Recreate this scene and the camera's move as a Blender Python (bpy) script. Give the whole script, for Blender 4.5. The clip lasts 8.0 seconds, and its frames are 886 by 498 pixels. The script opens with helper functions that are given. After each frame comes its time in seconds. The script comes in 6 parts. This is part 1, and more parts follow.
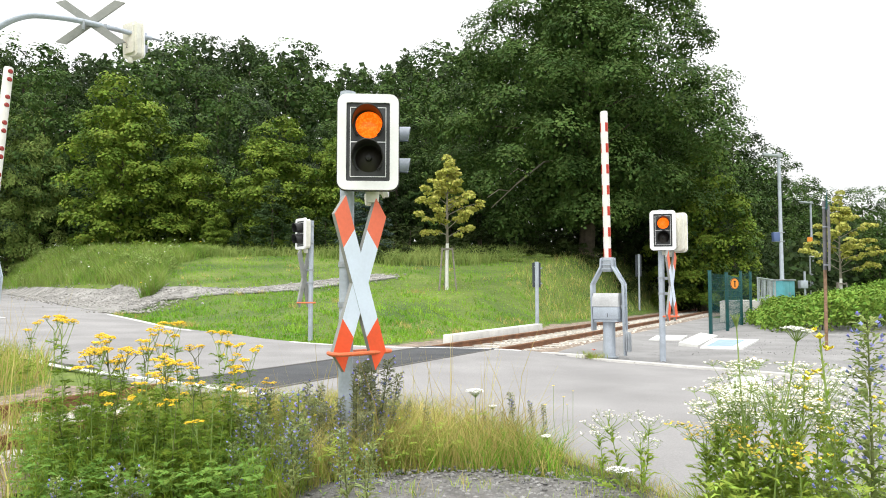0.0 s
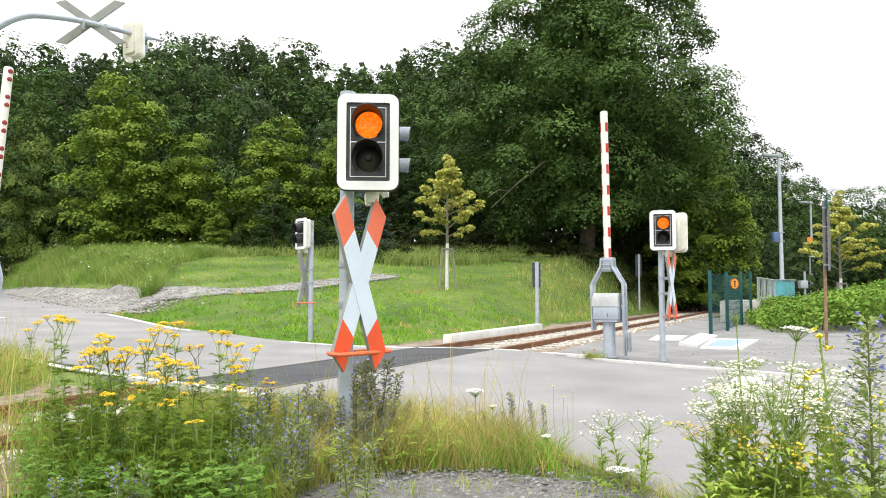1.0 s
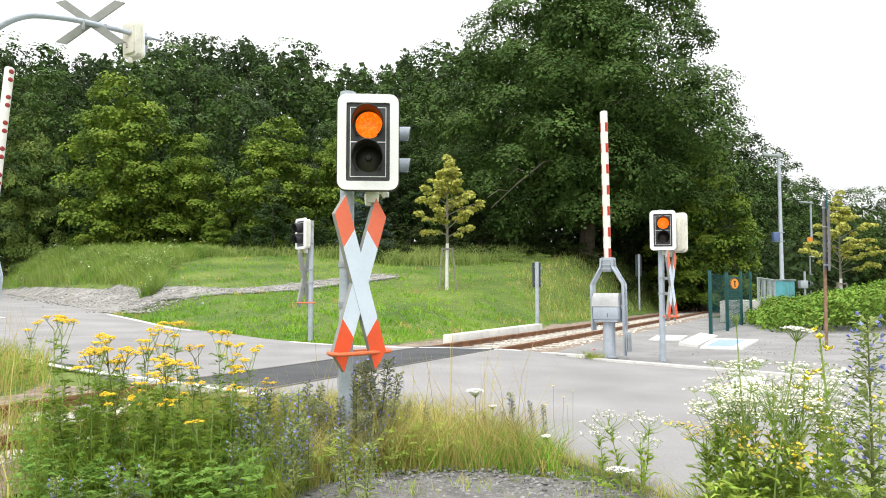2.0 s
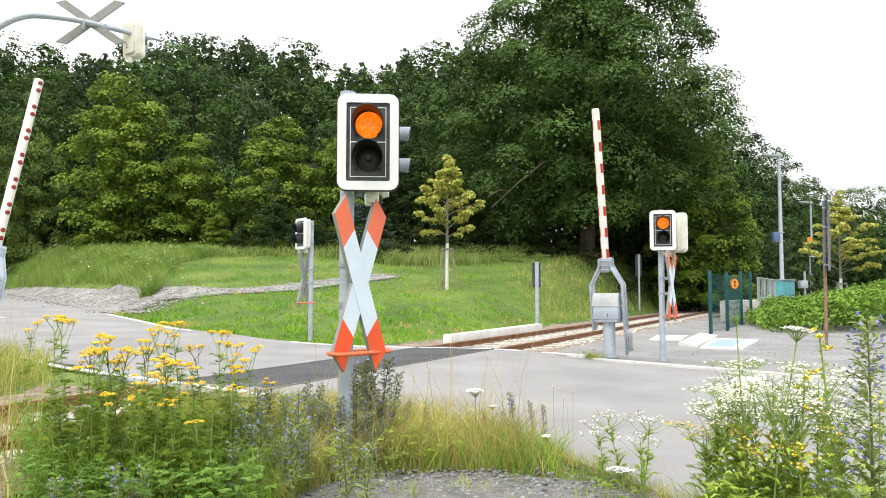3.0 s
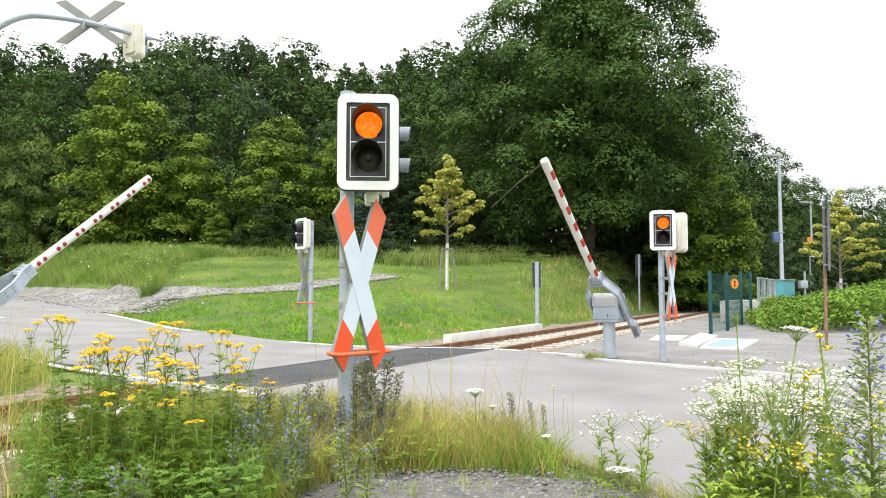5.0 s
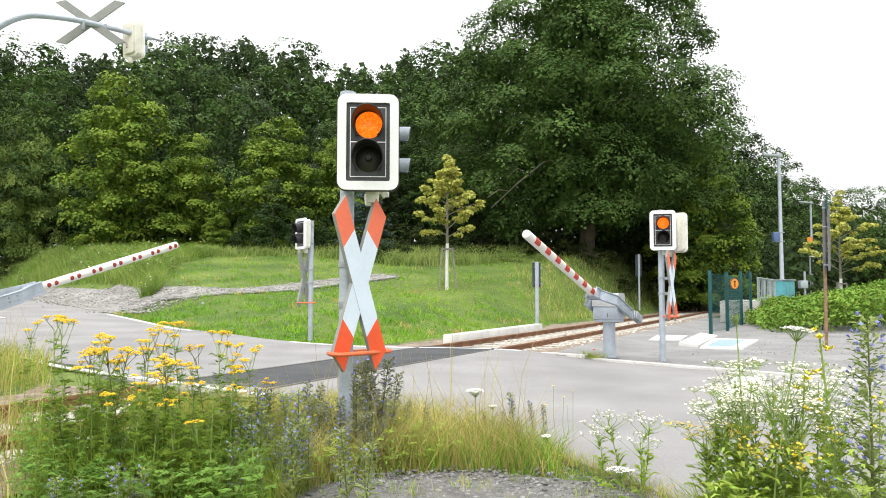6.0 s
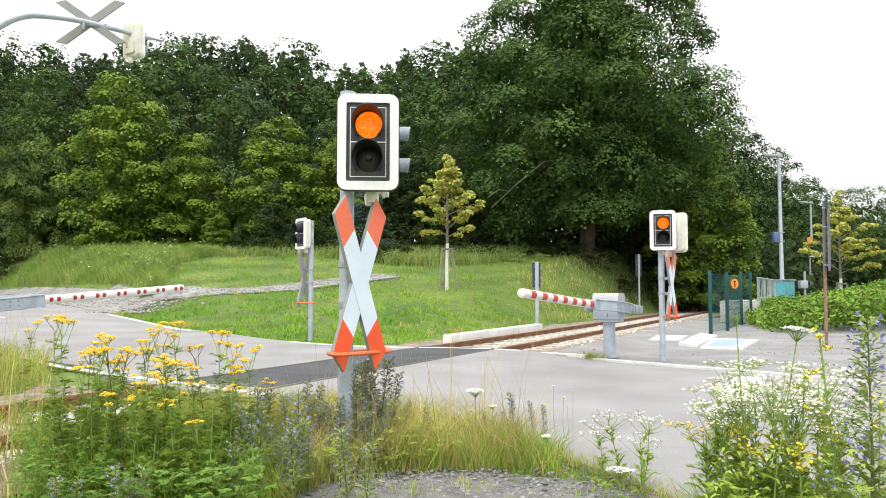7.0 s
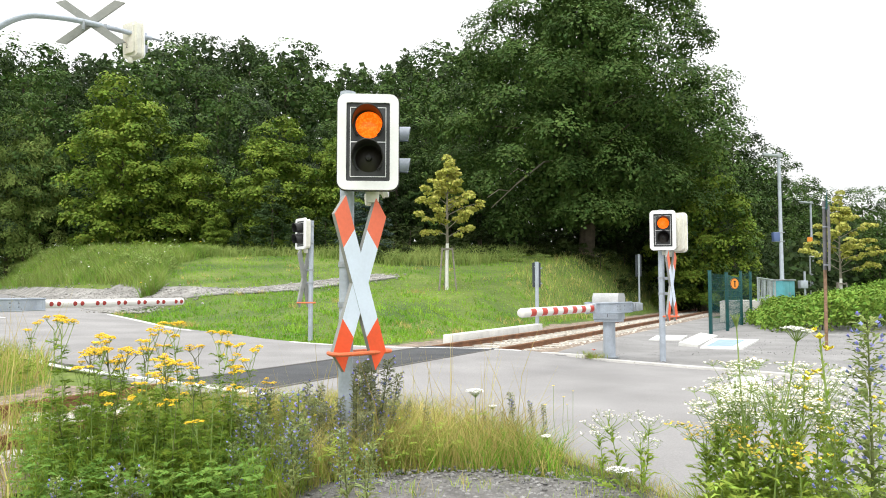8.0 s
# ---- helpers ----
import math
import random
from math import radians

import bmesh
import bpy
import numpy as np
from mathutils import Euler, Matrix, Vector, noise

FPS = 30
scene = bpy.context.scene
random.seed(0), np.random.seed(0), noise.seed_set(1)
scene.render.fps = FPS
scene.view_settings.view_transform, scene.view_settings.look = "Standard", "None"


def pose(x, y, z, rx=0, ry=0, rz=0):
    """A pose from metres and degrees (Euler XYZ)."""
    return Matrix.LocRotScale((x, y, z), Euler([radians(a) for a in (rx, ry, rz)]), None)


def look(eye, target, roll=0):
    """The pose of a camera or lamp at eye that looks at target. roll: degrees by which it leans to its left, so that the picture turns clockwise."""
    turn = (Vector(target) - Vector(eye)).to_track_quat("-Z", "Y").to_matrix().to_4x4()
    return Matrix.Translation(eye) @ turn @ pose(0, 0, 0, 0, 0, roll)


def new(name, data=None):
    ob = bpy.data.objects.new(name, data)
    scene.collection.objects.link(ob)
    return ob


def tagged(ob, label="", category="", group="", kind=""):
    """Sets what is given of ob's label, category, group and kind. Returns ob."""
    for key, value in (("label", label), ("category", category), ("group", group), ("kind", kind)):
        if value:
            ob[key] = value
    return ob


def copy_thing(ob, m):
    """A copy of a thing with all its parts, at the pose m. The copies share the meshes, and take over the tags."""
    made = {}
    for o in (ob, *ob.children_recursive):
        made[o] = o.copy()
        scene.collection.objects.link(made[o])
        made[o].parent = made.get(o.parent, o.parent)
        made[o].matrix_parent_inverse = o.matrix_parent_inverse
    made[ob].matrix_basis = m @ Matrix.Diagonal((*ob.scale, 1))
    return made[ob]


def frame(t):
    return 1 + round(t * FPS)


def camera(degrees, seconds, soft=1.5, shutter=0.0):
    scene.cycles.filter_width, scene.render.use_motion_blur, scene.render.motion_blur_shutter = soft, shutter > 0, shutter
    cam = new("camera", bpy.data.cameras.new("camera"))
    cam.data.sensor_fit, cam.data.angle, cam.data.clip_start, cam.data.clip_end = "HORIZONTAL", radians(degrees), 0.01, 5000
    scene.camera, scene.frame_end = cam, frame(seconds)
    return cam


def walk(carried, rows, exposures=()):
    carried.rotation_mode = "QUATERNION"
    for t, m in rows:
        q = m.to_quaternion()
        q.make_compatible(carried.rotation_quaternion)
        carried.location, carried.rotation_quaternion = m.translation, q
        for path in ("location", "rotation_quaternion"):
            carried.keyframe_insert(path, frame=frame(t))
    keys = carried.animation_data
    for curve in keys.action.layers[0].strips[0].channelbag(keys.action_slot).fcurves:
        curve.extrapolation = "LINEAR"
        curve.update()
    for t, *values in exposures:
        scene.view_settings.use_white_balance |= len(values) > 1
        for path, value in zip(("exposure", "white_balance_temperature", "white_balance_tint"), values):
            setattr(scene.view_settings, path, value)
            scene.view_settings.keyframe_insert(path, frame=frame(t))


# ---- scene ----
cam = camera(62.19, 8.0, soft=1.0)
walk(cam, [(0.0, pose(0, 0, 1.2, 93.48, 0, 0)), (8.0, pose(0, 0, 1.2, 93.48, 0, 0))], exposures=[(0.0, 0.31), (8.0, 0.31)])

# ---- light: bright overcast ----
world = bpy.data.worlds.new("overcast_sky")
scene.world = world
world.use_nodes = True
wn = world.node_tree
wn.nodes.clear()
w_out = wn.nodes.new("ShaderNodeOutputWorld")
w_bg = wn.nodes.new("ShaderNodeBackground")
w_sky = wn.nodes.new("ShaderNodeTexSky")
w_sky.sky_type = "NISHITA"
w_sky.sun_disc = False
w_sky.sun_elevation = radians(66)
w_sky.sun_rotation = radians(200)
w_sky.air_density, w_sky.dust_density = 1.0, 3.0
# a cloud deck three times as bright overhead as at the horizon, over a thin trace of blue
w_tc = wn.nodes.new("ShaderNodeTexCoord")
w_sep = wn.nodes.new("ShaderNodeSeparateXYZ")
w_ramp = wn.nodes.new("ShaderNodeMapRange")
w_ramp.inputs[1].default_value, w_ramp.inputs[2].default_value = 0.0, 1.0
w_ramp.inputs[3].default_value, w_ramp.inputs[4].default_value = 6.6, 22.4
w_deck = wn.nodes.new("ShaderNodeMixRGB")
w_deck.blend_type = "MULTIPLY"
w_deck.inputs[0].default_value = 1.0
w_deck.inputs[2].default_value = (0.995, 1.0, 0.985, 1)
w_mix = wn.nodes.new("ShaderNodeMixRGB")
w_mix.inputs[0].default_value = 0.88
w_bg.inputs["Strength"].default_value = 0.105
wn.links.new(w_tc.outputs["Generated"], w_sep.inputs[0])
wn.links.new(w_sep.outputs[2], w_ramp.inputs[0])
wn.links.new(w_ramp.outputs[0], w_deck.inputs[1])
wn.links.new(w_sky.outputs[0], w_mix.inputs[1])
wn.links.new(w_deck.outputs[0], w_mix.inputs[2])
wn.links.new(w_mix.outputs[0], w_bg.inputs["Color"])
wn.links.new(w_bg.outputs[0], w_out.inputs["Surface"])
sun_data = bpy.data.lights.new("sun", "SUN")
sun_data.energy, sun_data.angle, sun_data.color = 1.6, radians(30), (1.0, 0.955, 0.87)
sun = new("sun", sun_data)
sun.matrix_world = look((-5, -5, 22), (0, 8, 0))


# ---- materials ----
def mat(name, color, rough=0.6, metal=0.0, var=0.25, scale=6.0, bump=0.0, bscale=60.0, second=None, fine=None, island=0.0, spec=0.5, hue=0.0):
    """Principled surface with two scales of colour variation and a fine relief."""
    m = bpy.data.materials.new(name)
    m.use_nodes = True
    nt = m.node_tree
    N, Lk = nt.nodes, nt.links
    b = N["Principled BSDF"]
    b.inputs["Roughness"].default_value = rough
    b.inputs["Metallic"].default_value = metal
    b.inputs["Specular IOR Level"].default_value = spec
    tc = N.new("ShaderNodeTexCoord")
    n1 = N.new("ShaderNodeTexNoise")
    n1.inputs["Scale"].default_value, n1.inputs["Detail"].default_value = scale, 5
    n2 = N.new("ShaderNodeTexNoise")
    n2.inputs["Scale"].default_value, n2.inputs["Detail"].default_value = fine or scale * 9, 3
    Lk.new(tc.outputs["Object"], n1.inputs["Vector"])
    Lk.new(tc.outputs["Object"], n2.inputs["Vector"])
    r1 = N.new("ShaderNodeValToRGB")
    lo = [c * (1 - var) for c in color]
    hi = [min(1, c * (1 + var)) for c in color]
    if second:
        hi = second
    r1.color_ramp.elements[0].position, r1.color_ramp.elements[1].position = 0.32, 0.68
    r1.color_ramp.elements[0].color, r1.color_ramp.elements[1].color = (*lo, 1), (*hi, 1)
    Lk.new(n1.outputs["Fac"], r1.inputs["Fac"])
    mr = N.new("ShaderNodeMapRange")
    mr.inputs[1].default_value, mr.inputs[2].default_value = 0.3, 0.7
    mr.inputs[3].default_value, mr.inputs[4].default_value = 1 - var * 0.7, 1 + var * 0.7
    Lk.new(n2.outputs["Fac"], mr.inputs[0])
    hs = N.new("ShaderNodeHueSaturation")
    Lk.new(r1.outputs[0], hs.inputs["Color"])
    if island:
        g = N.new("ShaderNodeNewGeometry")
        im = N.new("ShaderNodeMapRange")
        im.inputs[3].default_value, im.inputs[4].default_value = 1 - island, 1 + island
        Lk.new(g.outputs["Random Per Island"], im.inputs[0])
        mu = N.new("ShaderNodeMath")
        mu.operation = "MULTIPLY"
        Lk.new(im.outputs[0], mu.inputs[0])
        Lk.new(mr.outputs[0], mu.inputs[1])
        Lk.new(mu.outputs[0], hs.inputs["Value"])
        if hue:
            hm = N.new("ShaderNodeMapRange")
            hm.inputs[3].default_value, hm.inputs[4].default_value = 0.5 - hue, 0.5 + hue
            Lk.new(g.outputs["Random Per Island"], hm.inputs[0])
            Lk.new(hm.outputs[0], hs.inputs["Hue"])
    else:
        Lk.new(mr.outputs[0], hs.inputs["Value"])
    Lk.new(hs.outputs[0], b.inputs["Base Color"])
    if bump:
        n3 = N.new("ShaderNodeTexNoise")
        n3.inputs["Scale"].default_value, n3.inputs["Detail"].default_value = bscale, 4
        Lk.new(tc.outputs["Object"], n3.inputs["Vector"])
        bp = N.new("ShaderNodeBump")
        bp.inputs["Strength"].default_value, bp.inputs["Distance"].default_value = bump, 0.02
        Lk.new(n3.outputs["Fac"], bp.inputs["Height"])
        Lk.new(bp.outputs[0], b.inputs["Normal"])
    return m


def leaf_mat(name, color, second, trans=0.13, island=0.14, hue=0.02, scale=0.5):
    m = mat(name, color, rough=0.7, var=0.25, scale=scale, second=second, fine=3.0, island=island, hue=hue, spec=0.12)
    nt = m.node_tree
    b = nt.nodes["Principled BSDF"]
    tr = nt.nodes.new("ShaderNodeBsdfTranslucent")
    mx = nt.nodes.new("ShaderNodeMixShader")
    mx.inputs[0].default_value = trans
    src = b.inputs["Base Color"].links[0].from_socket
    nt.links.new(src, tr.inputs["Color"])
    nt.links.new(b.outputs[0], mx.inputs[1])
    nt.links.new(tr.outputs[0], mx.inputs[2])
    nt.links.new(mx.outputs[0], nt.nodes["Material Output"].inputs["Surface"])
    return m


def glow_mat(name, color, strength):
    m = mat(name, color, rough=0.3, var=0.2, scale=25)
    b = m.node_tree.nodes["Principled BSDF"]
    nt = m.node_tree
    # small prisms of the lens: bright and dim cells
    tc = nt.nodes.new("ShaderNodeTexCoord")
    v = nt.nodes.new("ShaderNodeTexVoronoi")
    v.inputs["Scale"].default_value = 70
    nt.links.new(tc.outputs["Object"], v.inputs["Vector"])
    r = nt.nodes.new("ShaderNodeValToRGB")
    r.color_ramp.elements[0].color = (color[0], color[1] * 1.7, color[2] * 2 + 0.02, 1)
    r.color_ramp.elements[1].color = (color[0] * 0.8, color[1] * 0.55, color[2] * 0.3, 1)
    r.color_ramp.elements[1].position = 0.6
    nt.links.new(v.outputs["Distance"], r.inputs["Fac"])
    nt.links.new(r.outputs[0], b.inputs["Emission Color"])
    b.inputs["Emission Strength"].default_value = strength
    return m


ASPHALT = mat("asphalt", (0.262, 0.256, 0.258), 0.85, var=0.15, scale=0.7, fine=50, bump=0.35, bscale=220)
ASPHALT_LOT = mat("asphalt_lot", (0.24, 0.237, 0.238), 0.9, var=0.18, scale=0.9, fine=60, bump=0.4, bscale=200)
PANEL = mat("dark_rubber_panel", (0.055, 0.058, 0.065), 0.75, var=0.18, scale=1.5, fine=60, bump=0.3, bscale=120)
PAINT = mat("road_paint", (0.78, 0.78, 0.77), 0.7, var=0.12, scale=5, fine=60, bump=0.1)
PAINT_BLUE = mat("blue_paint", (0.27, 0.38, 0.62), 0.7, var=0.12, scale=4, fine=60)
KERB = mat("kerb_concrete", (0.56, 0.55, 0.53), 0.85, var=0.15, scale=3, fine=60, bump=0.3)
PAVER = mat("white_paver", (0.66, 0.66, 0.64), 0.8, var=0.1, scale=3, fine=50, bump=0.2)
CONCRETE = mat("concrete", (0.50, 0.49, 0.46), 0.9, var=0.18, scale=2, fine=40, bump=0.3)
SOIL = mat("lawn_soil", (0.075, 0.15, 0.020), 0.95, var=0.35, scale=0.35, second=(0.15, 0.20, 0.036), fine=7, bump=0.6, bscale=30)
GRAVEL = mat("gravel_path", (0.25, 0.243, 0.232), 0.95, var=0.35, scale=1.4, fine=9, bump=0.25, bscale=30)
GRAVEL_GREY = mat("grey_grit", (0.16, 0.155, 0.15), 0.95, var=0.3, scale=6, fine=60, bump=0.8, bscale=80)
STONE_GREY = mat("grey_stones", (0.20, 0.198, 0.195), 0.9, var=0.3, scale=12, island=0.35)
STONE_PATH = mat("path_stones", (0.29, 0.28, 0.265), 0.9, var=0.25, scale=10, island=0.3)
STONE_PALE = mat("ballast_stones", (0.50, 0.46, 0.40), 0.9, var=0.3, scale=10, island=0.4)
BALLAST = mat("ballast_bed", (0.24, 0.19, 0.15), 0.95, var=0.45, scale=5, fine=22, bump=1.0, bscale=20)
RUST = mat("rusty_rail", (0.21, 0.10, 0.05), 0.75, var=0.35, scale=3, fine=40, bump=0.2)
RAIL_DECK = mat("oiled_rail", (0.10, 0.095, 0.095), 0.5, metal=0.3, var=0.2, scale=4)
RAIL_TOP = mat("rail_head", (0.33, 0.24, 0.17), 0.5, metal=0.4, var=0.2, scale=4)
SLEEPER = mat("sleeper", (0.42, 0.40, 0.36), 0.9, var=0.3, scale=4, fine=30, bump=0.4)
GALV = mat("galvanised_steel", (0.42, 0.47, 0.54), 0.5, metal=0.25, var=0.12, scale=5, fine=45, bump=0.05)
GALV_DARK = mat("weathered_steel", (0.34, 0.37, 0.41), 0.5, metal=0.3, var=0.18, scale=6, fine=50)
WHITE = mat("white_enamel", (0.85, 0.86, 0.88), 0.35, var=0.04, scale=6)
CREAM = mat("cream_plastic", (0.72, 0.71, 0.64), 0.5, var=0.10, scale=5, fine=30)
BLACK = mat("black_plastic", (0.018, 0.018, 0.02), 0.45, var=0.3, scale=10)
DARKGREY = mat("dark_panel", (0.045, 0.047, 0.052), 0.5, var=0.2, scale=10)
DARKBACK = mat("dark_sign_back", (0.05, 0.06, 0.075), 0.6, var=0.2, scale=8)
CROSS_WHITE = mat("cross_white", (0.65, 0.735, 0.87), 0.4, var=0.04, scale=5)
CROSS_RED = mat("cross_red", (0.82, 0.10, 0.03), 0.4, var=0.06, scale=5)
CROSS_FADED = mat("cross_red_faded", (0.80, 0.17, 0.09), 0.4, var=0.06, scale=5)
CROSS_BACK = mat("cross_back", (0.27, 0.28, 0.27), 0.55, var=0.12, scale=6)
BAR_ORANGE = mat("orange_bar", (0.72, 0.16, 0.06), 0.5, var=0.15, scale=9)
BOOM_WHITE = mat("boom_white", (0.74, 0.73, 0.69), 0.4, var=0.06, scale=5)
BOOM_RED = mat("boom_red", (0.50, 0.04, 0.02), 0.4, var=0.12, scale=9)
REFLECTOR = mat("red_reflector", (0.30, 0.03, 0.025), 0.25, var=0.2, scale=30)
LENS_ON = glow_mat("lit_amber_lens", (1.0, 0.155, 0.003), 1.25)
LENS_OFF = mat("dark_lens", (0.016, 0.011, 0.010), 0.45, var=0.3, scale=30)
VISOR_IN = mat("visor_grey", (0.02, 0.02, 0.022), 0.55, var=0.15, scale=9)
VISOR_OUT = mat("visor_bluegrey", (0.25, 0.285, 0.35), 0.5, var=0.12, scale=9)
FENCE = mat("green_fence", (0.006, 0.075, 0.075), 0.5, var=0.2, scale=6)
TURQ = mat("turquoise_box", (0.10, 0.36, 0.42), 0.5, var=0.12, scale=4)
SIGN_ORANGE = mat("sign_orange", (0.78, 0.27, 0.03), 0.5, var=0.08, scale=8)
POST_RUST = mat("rust_post", (0.26, 0.16, 0.10), 0.8, var=0.35, scale=4, fine=30)
POST_GREY = mat("post_grey", (0.15, 0.15, 0.16), 0.6, var=0.25, scale=4)
BARK = mat("bark", (0.075, 0.06, 0.045), 0.95, var=0.35, scale=3, fine=25, bump=0.6, bscale=18)
BARK_PALE = mat("bark_grey", (0.22, 0.20, 0.16), 0.9, var=0.25, scale=5, fine=25)
LIMEWASH = mat("trunk_white", (0.75, 0.75, 0.73), 0.8, var=0.1, scale=5)
STAKE = mat("wood_stake", (0.24, 0.22, 0.19), 0.85, var=0.25, scale=5, fine=30)
BLUE_BOX = mat("blue_box", (0.10, 0.15, 0.32), 0.5, var=0.1, scale=5)
RAIL_GREY = mat("railing_grey", (0.35, 0.40, 0.42), 0.5, metal=0.2, var=0.1, scale=6)

# wide tone range: bough-sized patches imitate lit and shaded foliage
L_OAK = leaf_mat("oak_leaf", (0.036, 0.076, 0.018), (0.118, 0.194, 0.050))
# near-black green: the wood's deep shade is put into the leaf colour
L_DARK = leaf_mat("forest_leaf_shaded", (0.017, 0.034, 0.010), (0.052, 0.086, 0.027))
# bright tone paints lit leaf tips, dark tone the shade between tiers
L_LIGHT = leaf_mat("chestnut_leaf", (0.062, 0.122, 0.013), (0.235, 0.325, 0.046))
L_WILLOW = leaf_mat("willow_leaf", (0.16, 0.24, 0.05), (0.25, 0.33, 0.09))
L_BLUE = leaf_mat("spruce_needle", (0.058, 0.098, 0.078), (0.091, 0.130, 0.111))
L_SPRUCE = leaf_mat("conifer_needle", (0.039, 0.073, 0.025), (0.056, 0.095, 0.034))
L_YELLOW = leaf_mat("maple_leaf", (0.450, 0.450, 0.090), (0.600, 0.600, 0.166))
L_HEDGE = leaf_mat("hedge_leaf", (0.14, 0.26, 0.035), (0.23, 0.36, 0.06))
L_GREY = leaf_mat("grey_willow_leaf", (0.068, 0.105, 0.048), (0.105, 0.15, 0.08))
L_BUSH = leaf_mat("bush_leaf", (0.030, 0.052, 0.013), (0.058, 0.080, 0.022))
L_WEED = leaf_mat("weed_shrub_leaf", (0.21, 0.32, 0.075), (0.36, 0.44, 0.14))
G_LAWN = leaf_mat("lawn_blade", (0.17, 0.40, 0.030), (0.30, 0.47, 0.058), scale=0.4)
G_DRY = leaf_mat("dry_blade", (0.47, 0.40, 0.12), (0.66, 0.56, 0.23), trans=0.3, scale=0.8)
G_TALL = leaf_mat("tall_blade", (0.27, 0.41, 0.055), (0.48, 0.54, 0.12), trans=0.35, scale=0.8)
G_BELT = leaf_mat("meadow_blade", (0.190, 0.300, 0.062), (0.350, 0.410, 0.130), scale=0.5)
P_STEM = mat("plant_stem", (0.24, 0.33, 0.09), 0.7, var=0.3, scale=6)
P_STEM_DARK = mat("plant_stem_dark", (0.13, 0.15, 0.05), 0.7, var=0.3, scale=6)
P_LEAF = leaf_mat("tansy_leaf", (0.21, 0.34, 0.035), (0.34, 0.46, 0.07), trans=0.36, scale=2)
P_FERN = leaf_mat("fern_leaf", (0.13, 0.25, 0.04), (0.22, 0.36, 0.07), trans=0.3, scale=2)
P_LEAF2 = leaf_mat("weed_leaf", (0.28, 0.42, 0.05), (0.44, 0.55, 0.11), trans=0.42, scale=2)
P_BUGLOSS = leaf_mat("bugloss_leaf", (0.29, 0.37, 0.13), (0.44, 0.50, 0.20), trans=0.35, scale=3)
P_SPENT = leaf_mat("spent_bugloss", (0.36, 0.39, 0.20), (0.50, 0.52, 0.32), trans=0.48, scale=3)
P_YELLOW = mat("tansy_flower", (0.80, 0.53, 0.025), 0.7, var=0.2, scale=20, island=0.25)
P_BRIGHT = mat("primrose_petal", (0.85, 0.66, 0.03), 0.6, var=0.1, scale=20, island=0.15)
P_BLUE = mat("bugloss_flower", (0.34, 0.36, 0.80), 0.6, var=0.2, scale=20, island=0.3, hue=0.03)
HOOD = mat("hood_grey", (0.44, 0.45, 0.46), 0.5, var=0.12, scale=7, fine=40)
P_WHITE = mat("daisy_petal", (0.80, 0.80, 0.76), 0.7, var=0.08, scale=20, island=0.1)
P_BROWN = mat("seed_head", (0.62, 0.44, 0.06), 0.8, var=0.3, scale=20, island=0.3)


# ---- builders ----
def thing(name, label, category, at=None, group="", kind=""):
    ob = new(name)
    ob.empty_display_size = 0.1
    if at is not None:
        ob.matrix_basis = at
    return tagged(ob, label, category, group, kind)


def finish(name, me, material, parent=None, label="", smooth=True):
    for m in (material if isinstance(material, (list, tuple)) else [material]):
        me.materials.append(m)
    if smooth:
        me.polygons.foreach_set("use_smooth", [True] * len(me.polygons))
        me.set_sharp_from_angle(angle=radians(38))
    ob = new(name, me)
    if parent is not None:
        ob.parent = parent
    if label:
        ob["label"] = label
    return ob


def part(name, bm, material, parent=None, label="", smooth=True):
    me = bpy.data.meshes.new(name)
    bm.normal_update()
    bm.to_mesh(me)
    bm.free()
    return finish(name, me, material, parent, label, smooth)


def box(bm, sx, sy, sz, m=None, bev=0.0, seg=2, mi=0):
    """A box of that size about the origin of m, its edges rounded."""
    m = m or Matrix()
    r = bmesh.ops.create_cube(bm, size=1, matrix=m @ Matrix.Diagonal((sx, sy, sz, 1)))
    vs = r["verts"]
    if bev:
        es = list({e for v in vs for e in v.link_edges})
        out = bmesh.ops.bevel(bm, geom=es, offset=bev, segments=seg, affect="EDGES", profile=0.5)
        fs = out["faces"]
    if mi:
        for fc in {fc for v in vs if v.is_valid for fc in v.link_faces}:
            fc.material_index = mi
    return bm


def tube(bm, pts, r, seg=10, cap=True, mi=0):
    """A round bar along points; r is one radius or one for each point."""
    pts = [Vector(p) for p in pts]
    rs = r if isinstance(r, (list, tuple)) else [r] * len(pts)
    rings = []
    side = None
    for i, p in enumerate(pts):
        a, b = pts[max(i - 1, 0)], pts[min(i + 1, len(pts) - 1)]
        d = (b - a).normalized()
        if side is None:
            side = d.orthogonal().normalized()
        side = (side - d * side.dot(d)).normalized()
        up = d.cross(side)
        rings.append([bm.verts.new(p + (side * math.cos(k * 2 * math.pi / seg) + up * math.sin(k * 2 * math.pi / seg)) * rs[i]) for k in range(seg)])
    for a, b in zip(rings, rings[1:]):
        for k in range(seg):
            bm.faces.new((a[k], a[(k + 1) % seg], b[(k + 1) % seg], b[k])).material_index = mi
    if cap:
        bm.faces.new(rings[0][::-1]).material_index = mi
        bm.faces.new(rings[-1]).material_index = mi
    return bm


